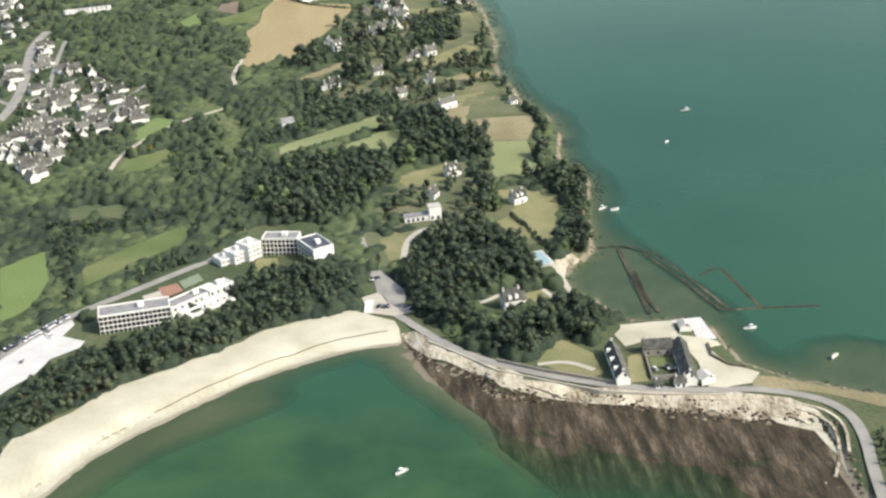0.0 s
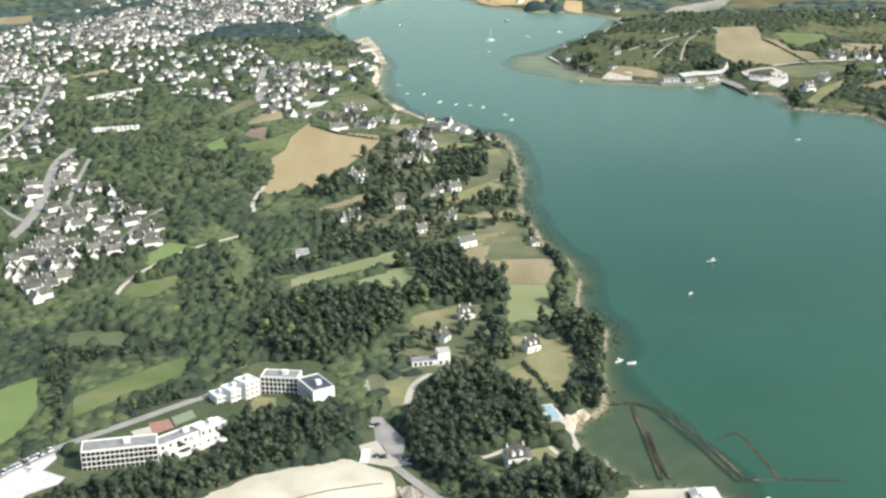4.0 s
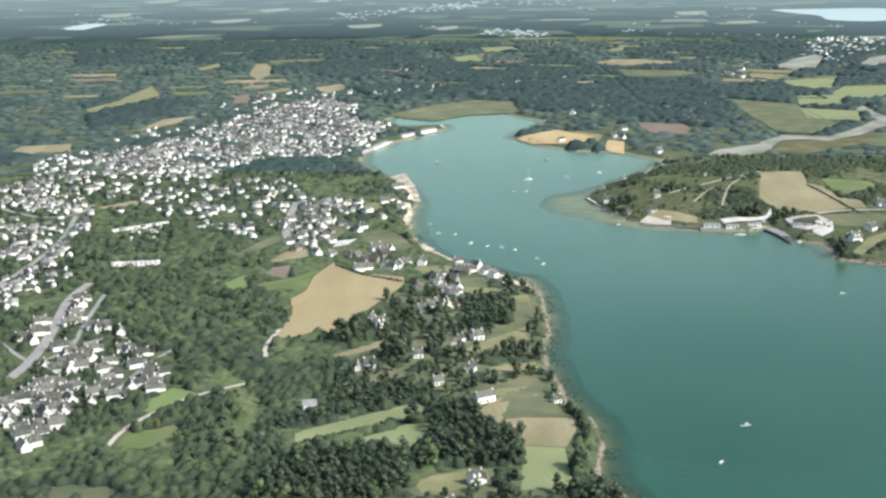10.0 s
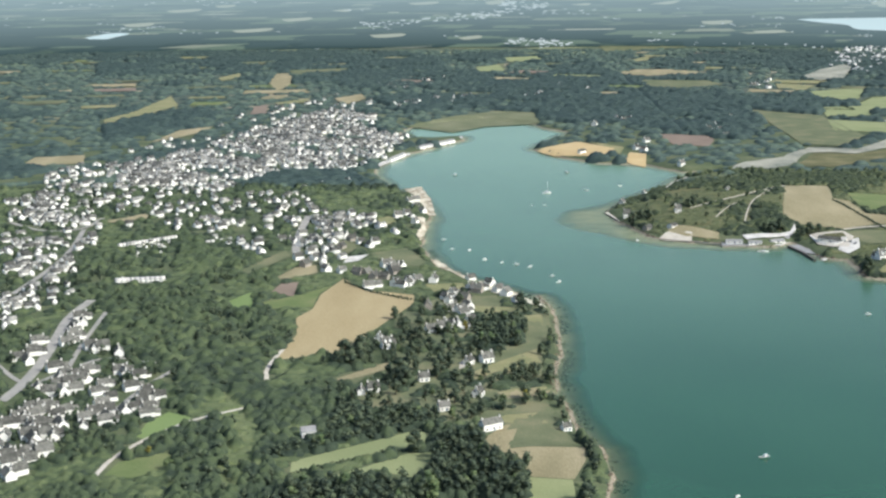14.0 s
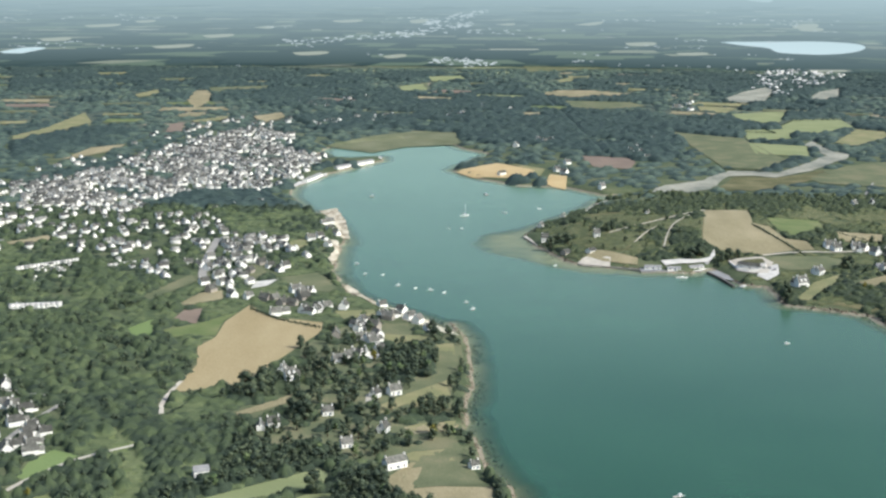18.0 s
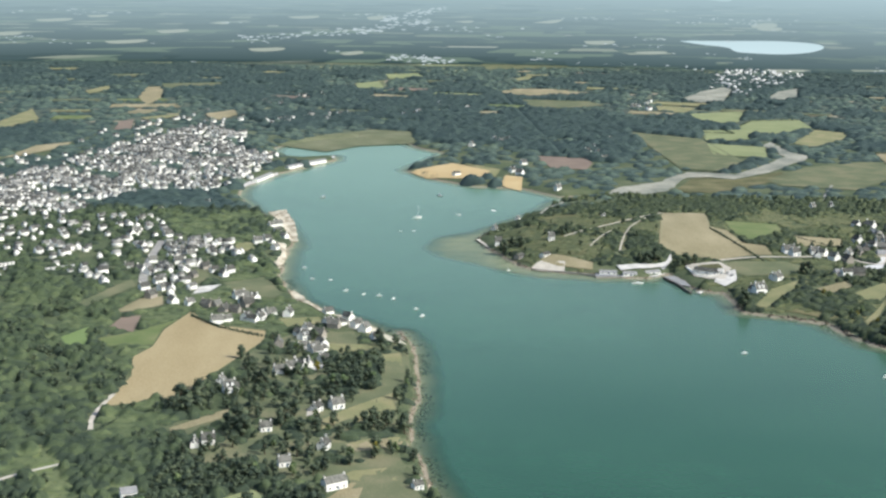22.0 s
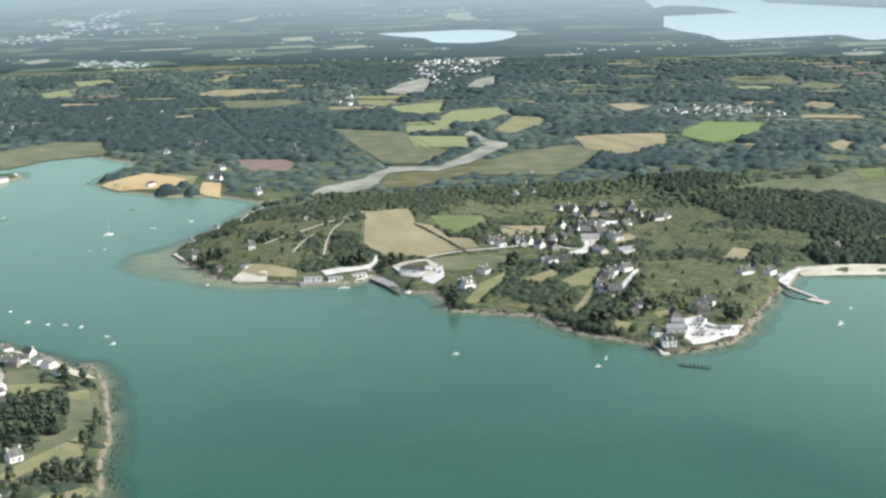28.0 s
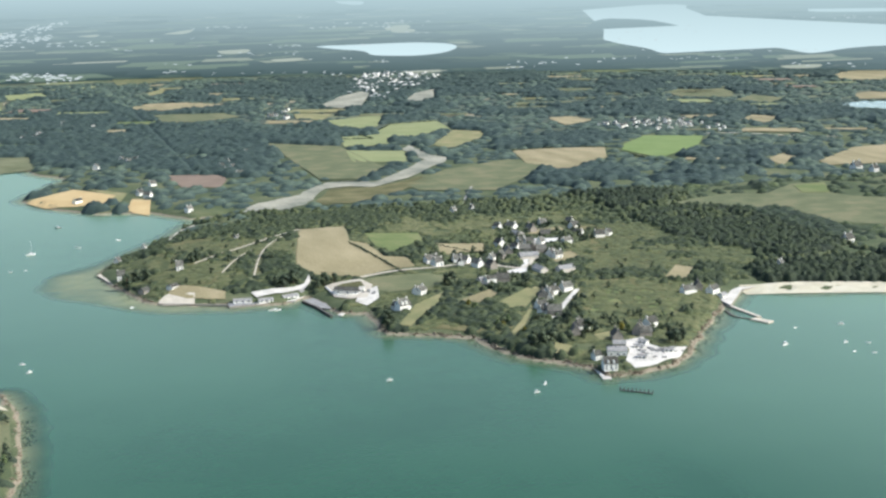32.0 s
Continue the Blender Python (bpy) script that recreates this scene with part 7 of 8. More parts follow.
house_along("port_house", "grey-roofed shed in a white yard", [(591, 1343), (601, 1339)], 8, 3.6, 2.2, "wall2", "flatroof", 0)
house_along("port_house", "white cottage by a slipway", [(562, 1317), (568, 1318)], 7, 4.0, 3.4, "wall", "slate", 1)
for line in ([(606, 1334), (614, 1331)], [(617, 1347), (622, 1341)], [(626, 1318), (633, 1315)], [(596, 1306), (603, 1303)]):
    house_along("port_shed", "small grey-roofed shed in a white yard", line, 5, 2.6, 1.4, "wall", "flatroof", 0)
drape("yard", [(604, 1354), (627, 1361), (623, 1339), (629, 1325), (652, 1328), (634, 1305), (607, 1290), (584, 1284), (584, 1302), (600, 1329)], M["concrete"], "bright white shellfish yard", "yard", lift=0.5, step=5.0)
wall_along("slipway", "pale concrete slipway at a point", [(560, 1305), (558, 1288), (555, 1273)], 0.6, 7.0, "concrete", z=0.0)
wall_along("slipway", "broad pale quay edge", [(564, 1290), (580, 1290), (589, 1297)], 1.4, 4.0, "concrete", z=0.0)
wall_along("jetty", "pale stone jetty beside a beach", [(761, 1455), (763, 1430), (765, 1404)], 1.5, 4.0, "gravel", z=0.0)
wall_along("jetty", "broad pale stone jetty head", [(756, 1401), (765, 1384)], 1.3, 9.0, "gravel", z=0.0)
wall_along("pontoon", "dark timber pontoon beside a jetty", smooth_line([(750, 1440), (744, 1415), (757, 1400)]), 0.7, 2.4, "timber", z=0.0)
quay("quay", "pale paved seafront above a jetty", [(774, 1503), (810, 1532), (837, 1533), (826, 1510), (802, 1503), (759, 1448), (761, 1471)], 3.0, "concrete")
house_along("port_house", "white seafront house above a jetty", [(759, 1489), (770, 1496)], 8, 4.5, 3.6, "wall", "slate", 1)
house_along("port_house", "low white seafront shed", [(764, 1477), (771, 1480)], 7, 3.0, 2.0, "wall", "flatroof", 0, z=3.0)
pon = tagged(new("mooring_stage"), "dark timber mooring stage on posts in the bay", "jetty")
m, n = local(*[(552, 1243), (571, 1226)])
pon.matrix_basis = m
part("deck", box(bmesh.new(), 0, n, -0.9, 0.9, 0.5, 0.8), M["timber"], pon)
post = None
for i in range(9):
    for s in (-0.8, 0.8):
        if post is None:
            b = bmesh.new()
            bmesh.ops.create_cone(b, cap_ends=True, segments=8, radius1=0.22, radius2=0.18, depth=6.5)
            o = part("post", b, M["timber"], pon)
            o.matrix_basis, post = pose(0, s, 0), o.data
        else:
            share("post", post, pon, pose(n * i / 8, s, 0))
quay("pier", "long pale pier at the town", [(-78, 2435), (-42, 2457), (10, 2529), (8, 2558), (-45, 2520), (-96, 2490)], 1.6, "concrete")
quay("quay", "pale quay along the town shore", [(-113, 2205), (-71, 2333), (-78, 2383), (-115, 2272)], 1.8, "concrete")

for line, label in (([(-61, 2388), (-40, 2422)], "white harbour shed on a town quay"), ([(-30, 2442), (-5, 2478)], "long white pier shed"), ([(-100, 2252), (-81, 2318)], "white waterfront hall by a harbour")):
    house_along("harbour_shed", label, line, 8, 3.6, 2.2, "wall", "flatroof", 0, z=1.6)
bins = new("oyster_crates", bpy.data.meshes.new("oyster_crates"))
rc = random.Random(31)
bm = bmesh.new()
for (cx, cy), wide, n in (([(613, 1318)][0], 15, 16), ([(630, 1317)][0], 13, 12), ([(446, 1594)][0], 7, 8)):
    for i in range(n):
        x, y, w, d = cx + rc.gauss(0, wide), cy + rc.gauss(0, wide * 0.5), rc.uniform(0.6, 2.2), rc.uniform(0.6, 1.5)
        if inside(LAND, x, y):
            box(bm, x - w, x + w, y - d, y + d, ground_z(x, y), ground_z(x, y) + rc.uniform(0.9, 2.4))
bm.to_mesh(bins.data)
bm.free()
bins.data.materials.append(M["flatroof"])
tagged(bins, "stacked dark oyster crates and gear on white yards", "crates", kind="stuff")

# ---------------------------------------------------------------- boats


def make_boat(name, label, length, mat="hull", cabin=True, mast=0.0):
    """A boat with a pointed, flared hull, a deck, a cabin and perhaps a mast and boom."""
    t = tagged(new(name), label, "boat", "moored boats")
    w = length * 0.16
    bm = bmesh.new()
    rings_of = []
    for i in range(9):
        u = i / 8
        beam = w * (1 - max(0, (u - 0.35) / 0.65) ** 2.2) * (0.82 + 0.18 * min(1, u / 0.35))
        sheer = 0.75 + 0.5 * u * u
        x = length * (u - 0.5)
        keel = -0.35 + 0.3 * max(0, u - 0.75) * 4 * 0.8
        rings_of.append([bm.verts.new(c) for c in ((x, -max(beam, 0.04), sheer), (x, -max(beam, 0.04) * 0.75, 0.05), (x, 0, keel), (x, max(beam, 0.04) * 0.75, 0.05), (x, max(beam, 0.04), sheer))])
    for a, b in zip(rings_of, rings_of[1:]):
        for k in range(4):
            bm.faces.new((a[k], b[k], b[k + 1], a[k + 1]))
    bm.faces.new(rings_of[0][::-1])
    bmesh.ops.recalc_face_normals(bm, faces=bm.faces[:])
    part("hull", bm, M[mat], t)
    bm = bmesh.new()
    rows2 = []
    for i in range(9):
        u = i / 8
        beam = max(0.04, w * (1 - max(0, (u - 0.35) / 0.65) ** 2.2) * (0.82 + 0.18 * min(1, u / 0.35))) * 0.95
        rows2.append([bm.verts.new((length * (u - 0.5), -beam, 0.66 + 0.5 * u * u)), bm.verts.new((length * (u - 0.5), beam, 0.66 + 0.5 * u * u))])
    for a, b in zip(rows2, rows2[1:]):
        bm.faces.new((a[0], b[0], b[1], a[1]))
    bmesh.ops.recalc_face_normals(bm, faces=bm.faces[:])
    part("deck", bm, M["wall2"], t)
    if cabin:
        k = box(bmesh.new(), -length * 0.08, length * 0.2, -w * 0.6, w * 0.6, 0.6, 1.7 if mast else 2.4, 0.12)
        house = part("cabin", k, M["hull"], t)
        part("window", box(bmesh.new(), -length * 0.05, length * 0.205, -w * 0.61, w * 0.61, 1.25 if mast else 1.5, 1.5 if mast else 2.05), M["glass"], house, "dark cabin window")
    if mast:
        b = bmesh.new()
        bmesh.ops.create_cone(b, cap_ends=True, segments=6, radius1=0.11, radius2=0.07, depth=mast, matrix=pose(length * 0.08, 0, 0.8 + mast / 2))
        pole = part("mast", b, M["hull"], t)
        b = bmesh.new()
        bmesh.ops.create_cone(b, cap_ends=True, segments=6, radius1=0.16, radius2=0.12, depth=length * 0.42, matrix=pose(-length * 0.13, 0, 2.1, 0, 90, 0))
        part("boom", b, M["wall2"], pole, "boom with furled sail")
    return t


motor = make_boat("motor_boat", "small white motor boat at its mooring", 6.5)
yacht = make_boat("sailing_boat", "white sailing boat with bare mast at its mooring", 8.5, mast=11.0)
dark = make_boat("fishing_boat", "dark-hulled fishing boat at its mooring", 8.0, "hull2")
dinghy = make_boat("dinghy", "small white open dinghy at its mooring", 4.2, cabin=False)
big = make_boat("work_barge", "large white work boat beside an oyster quay", 12.0, mast=7.0)
BOATS = [(motor, [(-1, 509), (181, 614), (137, 791)], 1.0), (dinghy, [(144, 787), (212, 577)], 1.3), (dark, [(232, 971)], 1.0), (dinghy, [(203, 905)], 1.0),
         (dark, [(6, 2124), (171, 2144)], 1.2), (yacht, [(134, 1970)], 1.4), (dinghy, [(187, 1997), (239, 2025), (111, 1876), (34, 1604)], 0.9),
         (motor, [(4, 1661), (51, 1556), (84, 1534), (124, 1454)], 0.85), (motor, [(15, 1609), (98, 1522), (119, 1481)], 0.75), (dinghy, [(69, 1541)], 1.0),
         (motor, [(394, 1330), (505, 1278), (491, 1260), (820, 1358), (789, 1303)], 0.85), (dinghy, [(806, 1295), (779, 1275), (792, 1266), (775, 1360), (127, 1878), (237, 2030), (190, 1992)], 0.9), (motor, [(737, 1314)], 1.3),
         (big, [(352, 1594)], 1.0), (motor, [(223, 1654)], 0.8)]
k = 0
for pattern, spots, size in BOATS:
    for x, y in spots:
        k += 1
        c = copy_thing(pattern, pose(x, y, 0.0, 0, 0, (160 + 37 * k) % 70 - 20 + 180 * (k % 2)))
        c.scale = (size, size, size)
forget(motor, yacht, dark, dinghy, big)
ribbon("wake", [(497, 1109), (494, 1097), (492, 1084)], 1.6, M["foam"], "short white wake on the water", "wake", lift=-0.15)

# ---------------------------------------------------------------- trees
VILLA_GARDENS = [(-18, 775), (-8, 800), (10, 855), (40, 884), (74, 884), (108, 870), (112, 800), (97, 738), (84, 735), (60, 785), (30, 790), (6, 722), (-6, 716)]
GARDENS = [(-58, 1010), (60, 1024), (112, 985), (116, 1340), (22, 1400), (-30, 1300), (-20, 1150)]
TAKEN = np.array(taken)


def off_houses(x, y, margin=0.0):
    ok = np.ones(len(x), bool)
    for i in range(0, len(x), 4000):
        d = np.hypot(x[i:i + 4000, None] - TAKEN[None, :, 0], y[i:i + 4000, None] - TAKEN[None, :, 1])
        ok[i:i + 4000] = (d > TAKEN[None, :, 2] + margin).all(1)
    return ok




def make_tree(seed, label, mat="leaf", radius=4.8, tall=11.0, clumps=40, taper=0.1):
    """A tree: tapered trunk with limbs and a crown of many clumps."""
    r = random.Random(seed)
    t = tagged(new("tree"), label, "tree")
    bm = bmesh.new()
    bmesh.ops.create_cone(bm, cap_ends=True, segments=7, radius1=0.42, radius2=0.2, depth=tall * 0.6, matrix=pose(0, 0, tall * 0.28))
    for i in range(5):
        a = i * 1.26 + r.uniform(-0.3, 0.3)
        bmesh.ops.create_cone(bm, cap_ends=True, segments=5, radius1=0.16, radius2=0.06, depth=radius * 0.9, matrix=pose(radius * 0.3 * math.cos(a), radius * 0.3 * math.sin(a), tall * (0.42 + 0.05 * i), 0, 50, math.degrees(a)))
    part("trunk", bm, M["bark"], t, "brown tapered trunk with limbs")
    co, tri = crown_mesh(seed, radius, tall, 7 + clumps // 8, clumps * 9, taper, 0.85)
    c = new("crown", mesh_of("crown", co, tri))
    c.data.materials.append(M[mat])
    c.parent = t
    return t


oaks = [make_tree(101 + i, "round dark green evergreen tree in a coastal wood") for i in range(4)]
pines = [make_tree(111 + i, "tall dark pine with an uneven crown", radius=3.8, tall=12.5, clumps=30, taper=0.55) for i in range(2)]
light = [make_tree(121, "light green garden tree", "leaf2", 3.6, 8.0, 26), make_tree(122, "small yellowing garden tree", "gold", 3.2, 8.0, 26)]
singles = 0
for label, gap, size, poly in WOODS:
    x, y = scatter(poly, gap, rng, 6.5 * size)
    ok = clear_of(x, y, 1.5) & off_houses(x, y, -3.0)
    x, y = x[ok], y[ok]
    if label.startswith(("dark belt", "dense dark wood of")):
        n = 95 if label.startswith("dense") else 85
        order = np.argsort(np.hypot(x - 60, y))
        x, y = x[order], y[order]
        soup("wood", TREES_NEAR, plant(x[n:], y[n:], size, rng, TREES_NEAR), M["leaf"], label, "trees")
        for a, b in zip(x[:n], y[:n]):
            put(oaks[singles % 4] if singles % 5 else pines[singles % 2], a, b, 57 * singles, size * (0.8 + 0.4 * ((singles * 37) % 11) / 10))
            singles += 1
        continue  # the rest of these two woods is joined
    near = np.hypot(np.mean([p[0] for p in poly]) - 60, np.mean([p[1] for p in poly]) - 150) < 820
    far_off = np.hypot(np.mean([p[0] for p in poly]) - 60, np.mean([p[1] for p in poly]) - 150) > 1250
    if far_off:
        continue  # the canopy carries the farther woods
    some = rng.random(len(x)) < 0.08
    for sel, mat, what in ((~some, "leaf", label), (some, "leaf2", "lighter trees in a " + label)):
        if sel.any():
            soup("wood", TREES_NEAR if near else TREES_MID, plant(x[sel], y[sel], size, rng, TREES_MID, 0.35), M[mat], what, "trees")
LONE = [(oaks, [(111, 879), (112, 883), (101, 1117), (-64, 1155), (-53, 1150), (-46, 1160), (-14, 1107), (-8, 1103), (66, 813), (63, 789), (68, 797), (5, 856), (7, 964), (74, 1127), (80, 1129), (89, 1132), (24, 1149), (18, 1133)], 1.25), (oaks, [(112, 885), (-59, 1171), (-46, 1174), (67, 819), (-12, 1116)], 1.6),
        (light, [(-58, 820), (-62, 807), (71, 792), (-74, 863), (-145, 932), (-163, 956), (65, 1065), (81, 1071), (94, 1077), (35, 1259)], 1.0),
        (oaks, [(-13, 868), (-39, 855), (52, 1129), (106, 1061), (-16, 1265), (-6, 1274), (75, 1275), (85, 1335), (97, 1343)], 0.9),
        (oaks, [(366, 1660), (374, 1656), (384, 1663), (404, 1645), (413, 1647), (423, 1648), (429, 1483), (434, 1486), (645, 1346), (645, 1336), (656, 1346), (538, 1367), (530, 1367), (548, 1373), (304, 1784), (297, 1780), (235, 1745), (225, 1734), (246, 1741), (528, 1588), (525, 1597), (588, 1388)], 1.3),
        (light, [(525, 1444), (526, 1433), (536, 1447), (537, 1408), (574, 1394), (521, 1514), (523, 1502), (619, 1387), (624, 1385)], 0.9)]
for kinds, spots, size in LONE:
    for i, (a, b) in enumerate(spots):
        if not inside(LAND, a, b):
            continue
        put(kinds[i % len(kinds)], a, b, 71 * i, size * (0.85 + 0.3 * ((i * 7) % 5) / 4))
x, y = scatter(GARDENS, 14.0, rng)
x2, y2 = scatter(VILLA_GARDENS, 17.0, rng)
x, y = np.r_[x, x2], np.r_[y, y2]
ok = (edge_distance(LAND, x, y) > 8) & clear_of(x, y, 2.0) & off_houses(x, y, -2.0) & (rng.random(len(x)) < 0.62)
for i, (a, b) in enumerate(zip(x[ok], y[ok])):
    put(light[0] if i % 9 == 4 else oaks[i % 4] if i % 4 else pines[i % 2], a, b, 83 * i, 0.62 + 0.55 * ((i * 29) % 13) / 12)
forget(*oaks, *pines, *light)
for line, hi in (([(79, 783), (86, 759), (94, 730)], 0.8), ([(-68, 925), (-32, 950), (13, 973)], 0.55), ([(-86, 1432), (-55, 1390), (-15, 1360)], 0.7), ([(475, 1795), (485, 1732), (497, 1642)], 0.7), ([(450, 1641), (491, 1653)], 0.4),
                 ([(-108, 1113), (-89, 1161), (-63, 1190)], 0.7), ([(558, 1786), (606, 1709)], 0.6), ([(950, 2568), (1053, 2573), (1115, 2527)], 0.9), ([(775, 3246), (764, 3090), (785, 2891), (722, 2910)], 0.9),
                 ([(833, 3033), (886, 3140), (1000, 3162)], 0.9), ([(966, 2765), (861, 2627)], 0.9), ([(1105, 2447), (1121, 2330)], 0.9), ([(563, 2383), (625, 2343)], 0.8)):
    pts = []
    for (x0, y0), (x1, y1) in zip(line, line[1:]):
        n = max(2, int(math.hypot(x1 - x0, y1 - y0) / 2.6))
        pts += [(x0 + (x1 - x0) * i / n, y0 + (y1 - y0) * i / n) for i in range(n)]
    pts = np.array(pts) + rng.uniform(-0.5, 0.5, (len(pts), 2))
    soup("hedge", BUSHES, plant(pts[:, 0], pts[:, 1], hi, rng, BUSHES, 0.25), M["leaf"], "dark clipped field hedge", "hedge")

# canopy of scrub, hedges and woods over all the open land


def lattice(i, j, seed):
    """A fixed random number from 0 to 1 for each pair of whole numbers."""
    h = (i.astype(np.int64) * 374761393 + j.astype(np.int64) * 668265263 + seed * 974634777) & 0xFFFFFFFF
    h = ((h ^ (h >> 13)) * 1274126177) & 0xFFFFFFFF
    h = ((h ^ (h >> 15)) * 668265263) & 0xFFFFFFFF
    return ((h ^ (h >> 16)) & 0xFFFF) / 65535.0


def noise(x, y, size, seed):
    """Smooth noise from 0 to 1 with lumps of that size, in two octaves and a half-size third."""
    total = 0.0
    for k, weight in enumerate((0.55, 0.3, 0.15)):
        u, v = x / size * 2 ** k + 17.3 * k, y / size * 2 ** k - 9.1 * k
        i, j = np.floor(u), np.floor(v)
        fu, fv = u - i, v - j
        fu, fv = fu * fu * (3 - 2 * fu), fv * fv * (3 - 2 * fv)
        row0 = lattice(i, j, seed + k) * (1 - fu) + lattice(i + 1, j, seed + k) * fu
        row1 = lattice(i, j + 1, seed + k) * (1 - fu) + lattice(i + 1, j + 1, seed + k) * fu
        total = total + weight * (row0 * (1 - fv) + row1 * fv)
    return total


HEATH = [(204, 1797), (298, 2003), (378, 2076), (458, 1898), (509, 1878), (573, 1814), (625, 1691), (777, 1732), (805, 1619), (706, 1417), (615, 1290), (532, 1304), (434, 1455), (365, 1622), (234, 1673)]
SLOPE = [(776, 1899), (846, 1883), (879, 1793), (899, 1654), (866, 1585), (776, 1590), (724, 1674)]
GLADE = [(-145, 1098), (-116, 1051), (-99, 985), (-93, 918), (-97, 876), (-111, 914), (-124, 989)]
MARSH = [(-262, 914), (-222, 951), (-131, 894), (-96, 833), (-99, 768), (-166, 688), (-203, 648)]
COPSES = [[(-35, 866), (6, 855), (33, 824), (49, 787), (-42, 791)], [(-154, 1036), (-123, 1034), (-89, 960), (-66, 896), (-64, 792), (-112, 793), (-135, 899)], [(-120, 1075), (-72, 1109), (10, 1015), (3, 979), (-59, 970), (-94, 971)], [(-100, 1082), (-62, 1109), (-55, 1077), (-69, 1022), (-102, 1025), (-112, 1068)], [(-166, 881), (-125, 877), (-125, 813), (-166, 816), (-199, 827), (-210, 884), (-197, 925)],
          [(-174, 1175), (-127, 1198), (-114, 1090), (-109, 961), (-90, 907), (-91, 863), (-146, 921), (-169, 1016)]]
ORCHARD = [(-28, 1298), (4, 1350), (46, 1290), (45, 1230), (25, 1184), (6, 1134), (-13, 1120), (-23, 1154), (-20, 1207)]
LANE = [(564, 1625), (655, 1589), (615, 1452), (585, 1419), (557, 1430), (578, 1514), (553, 1574)]


def cover(x, y, r):
    """Height and tone of what grows at each spot: 0 dark wood, 1 pale grass and reeds; height 0 leaves the ground bare."""
    wood = noise(x, y, 75.0, 1) + 0.22 * (r - 0.5)
    gaps = noise(x, y, 26.0, 5)
    q = lattice(np.floor(x * 7), np.floor(y * 7), 3)
    h = np.where(wood > 0.55, 3.8 + 3.4 * q, np.where(wood > 0.42, 1.5 + 2.0 * q, 0.5 + 0.8 * q))
    tone = np.where(wood > 0.55, 0.24 + 0.30 * q, np.where(wood > 0.42, 0.46 + 0.3 * q, 0.58 + 0.28 * q))
    h = np.where(gaps < 0.33, 0.0, h)
    east = (x > 190) & (y < 2100)  # low growth on the headland
    h, tone = np.where(east, h * 0.55, h), np.where(east, tone + 0.10, tone)
    back = (y > 1980) | (x > 830)  # farm country beyond the bay: blocks of wood, lone trees and hedges
    block = noise(x, y, 330.0, 7) * 0.7 + noise(x, y, 110.0, 9) * 0.3
    dark = block > np.where((y < 2700) & (x > 395), 0.575, 0.525)
    h = np.where(back, np.where(dark, 5.5 + 3.5 * q, np.where(r < 0.30, 2.0 + 3.5 * q, 0.0)), h)
    tone = np.where(back, np.where(dark, 0.02 + 0.25 * q, 0.2 + 0.4 * q), tone)
    for zone, low, span, tall, pale in ((MARSH, 0.8, 1.8, 0.56, 0.56), (HEATH, 0.25, 0.65, 0.57, 0.62), (SLOPE, 0.4, 0.8, 0.66, 0.56)):
        k = inside(zone, x, y)
        h = np.where(k, np.where(wood > tall, 1.8 + 2.2 * q, np.where(gaps < 0.3, 0, low + span * q)), h)
        tone = np.where(k, np.where(wood > tall, 0.22, pale) + 0.4 * (q - 0.4), tone)
    town = np.zeros(x.shape, bool)
    for zone in TOWNS + [LANE, ORCHARD]:
        town |= inside(zone, x, y)
    h = np.where(town, np.where((r < 0.45) & (gaps > 0.33), 1.8 + 3.4 * q, 0.0), h)
    tone = np.where(town, 0.12 + 0.45 * q, tone)
    for zone in COPSES:
        k = inside(zone, x, y) & (wood > 0.36)
        h, tone = np.where(k, 3.2 + 3.6 * q, h), np.where(k, 0.14 + 0.34 * q, tone)
    k = inside(GARDENS, x, y) | inside(VILLA_GARDENS, x, y)  # dry grass with hedges and shrubs between the trees
    h, tone = np.where(k, np.where((gaps > 0.5) & (r < 0.6), 1.5 + 2.2 * q, 0.0), h), np.where(k, 0.12 + 0.4 * q, tone)
    k = inside(GLADE, x, y) & (q < 0.8)
    h, tone = np.where(k, 0.3 + 0.7 * r, h), np.where(k, 0.78 + 0.2 * r, tone)
    for label, gap, size, zone in WOODS:
        k = inside(zone, x, y) & (not gap > 9.5)
        if label.startswith("dark belt"):
            k |= edge_distance(zone, x, y) < 9
        deep = zone[0][1] < 1330
        if not deep:  # looser woods on the far shores
            k &= wood > (0.38 if "above the beach" in label else 0.52)
        h = np.where(k, size * ((3.0 if deep else 4.2) + 3.2 * q), h)
        tone = np.where(k, (0.06 if deep else 0.0 if "above the beach" in label else 0.12) + 0.3 * q, tone)
    for label, zone in FAR_WOODS:
        k = inside(zone, x, y) & (noise(x, y, 120.0, 12) > 0.40)
        h, tone = np.where(k, 5.0 + 3.5 * q, h), np.where(k, 0.0 + 0.22 * q, tone)
    return h, tone


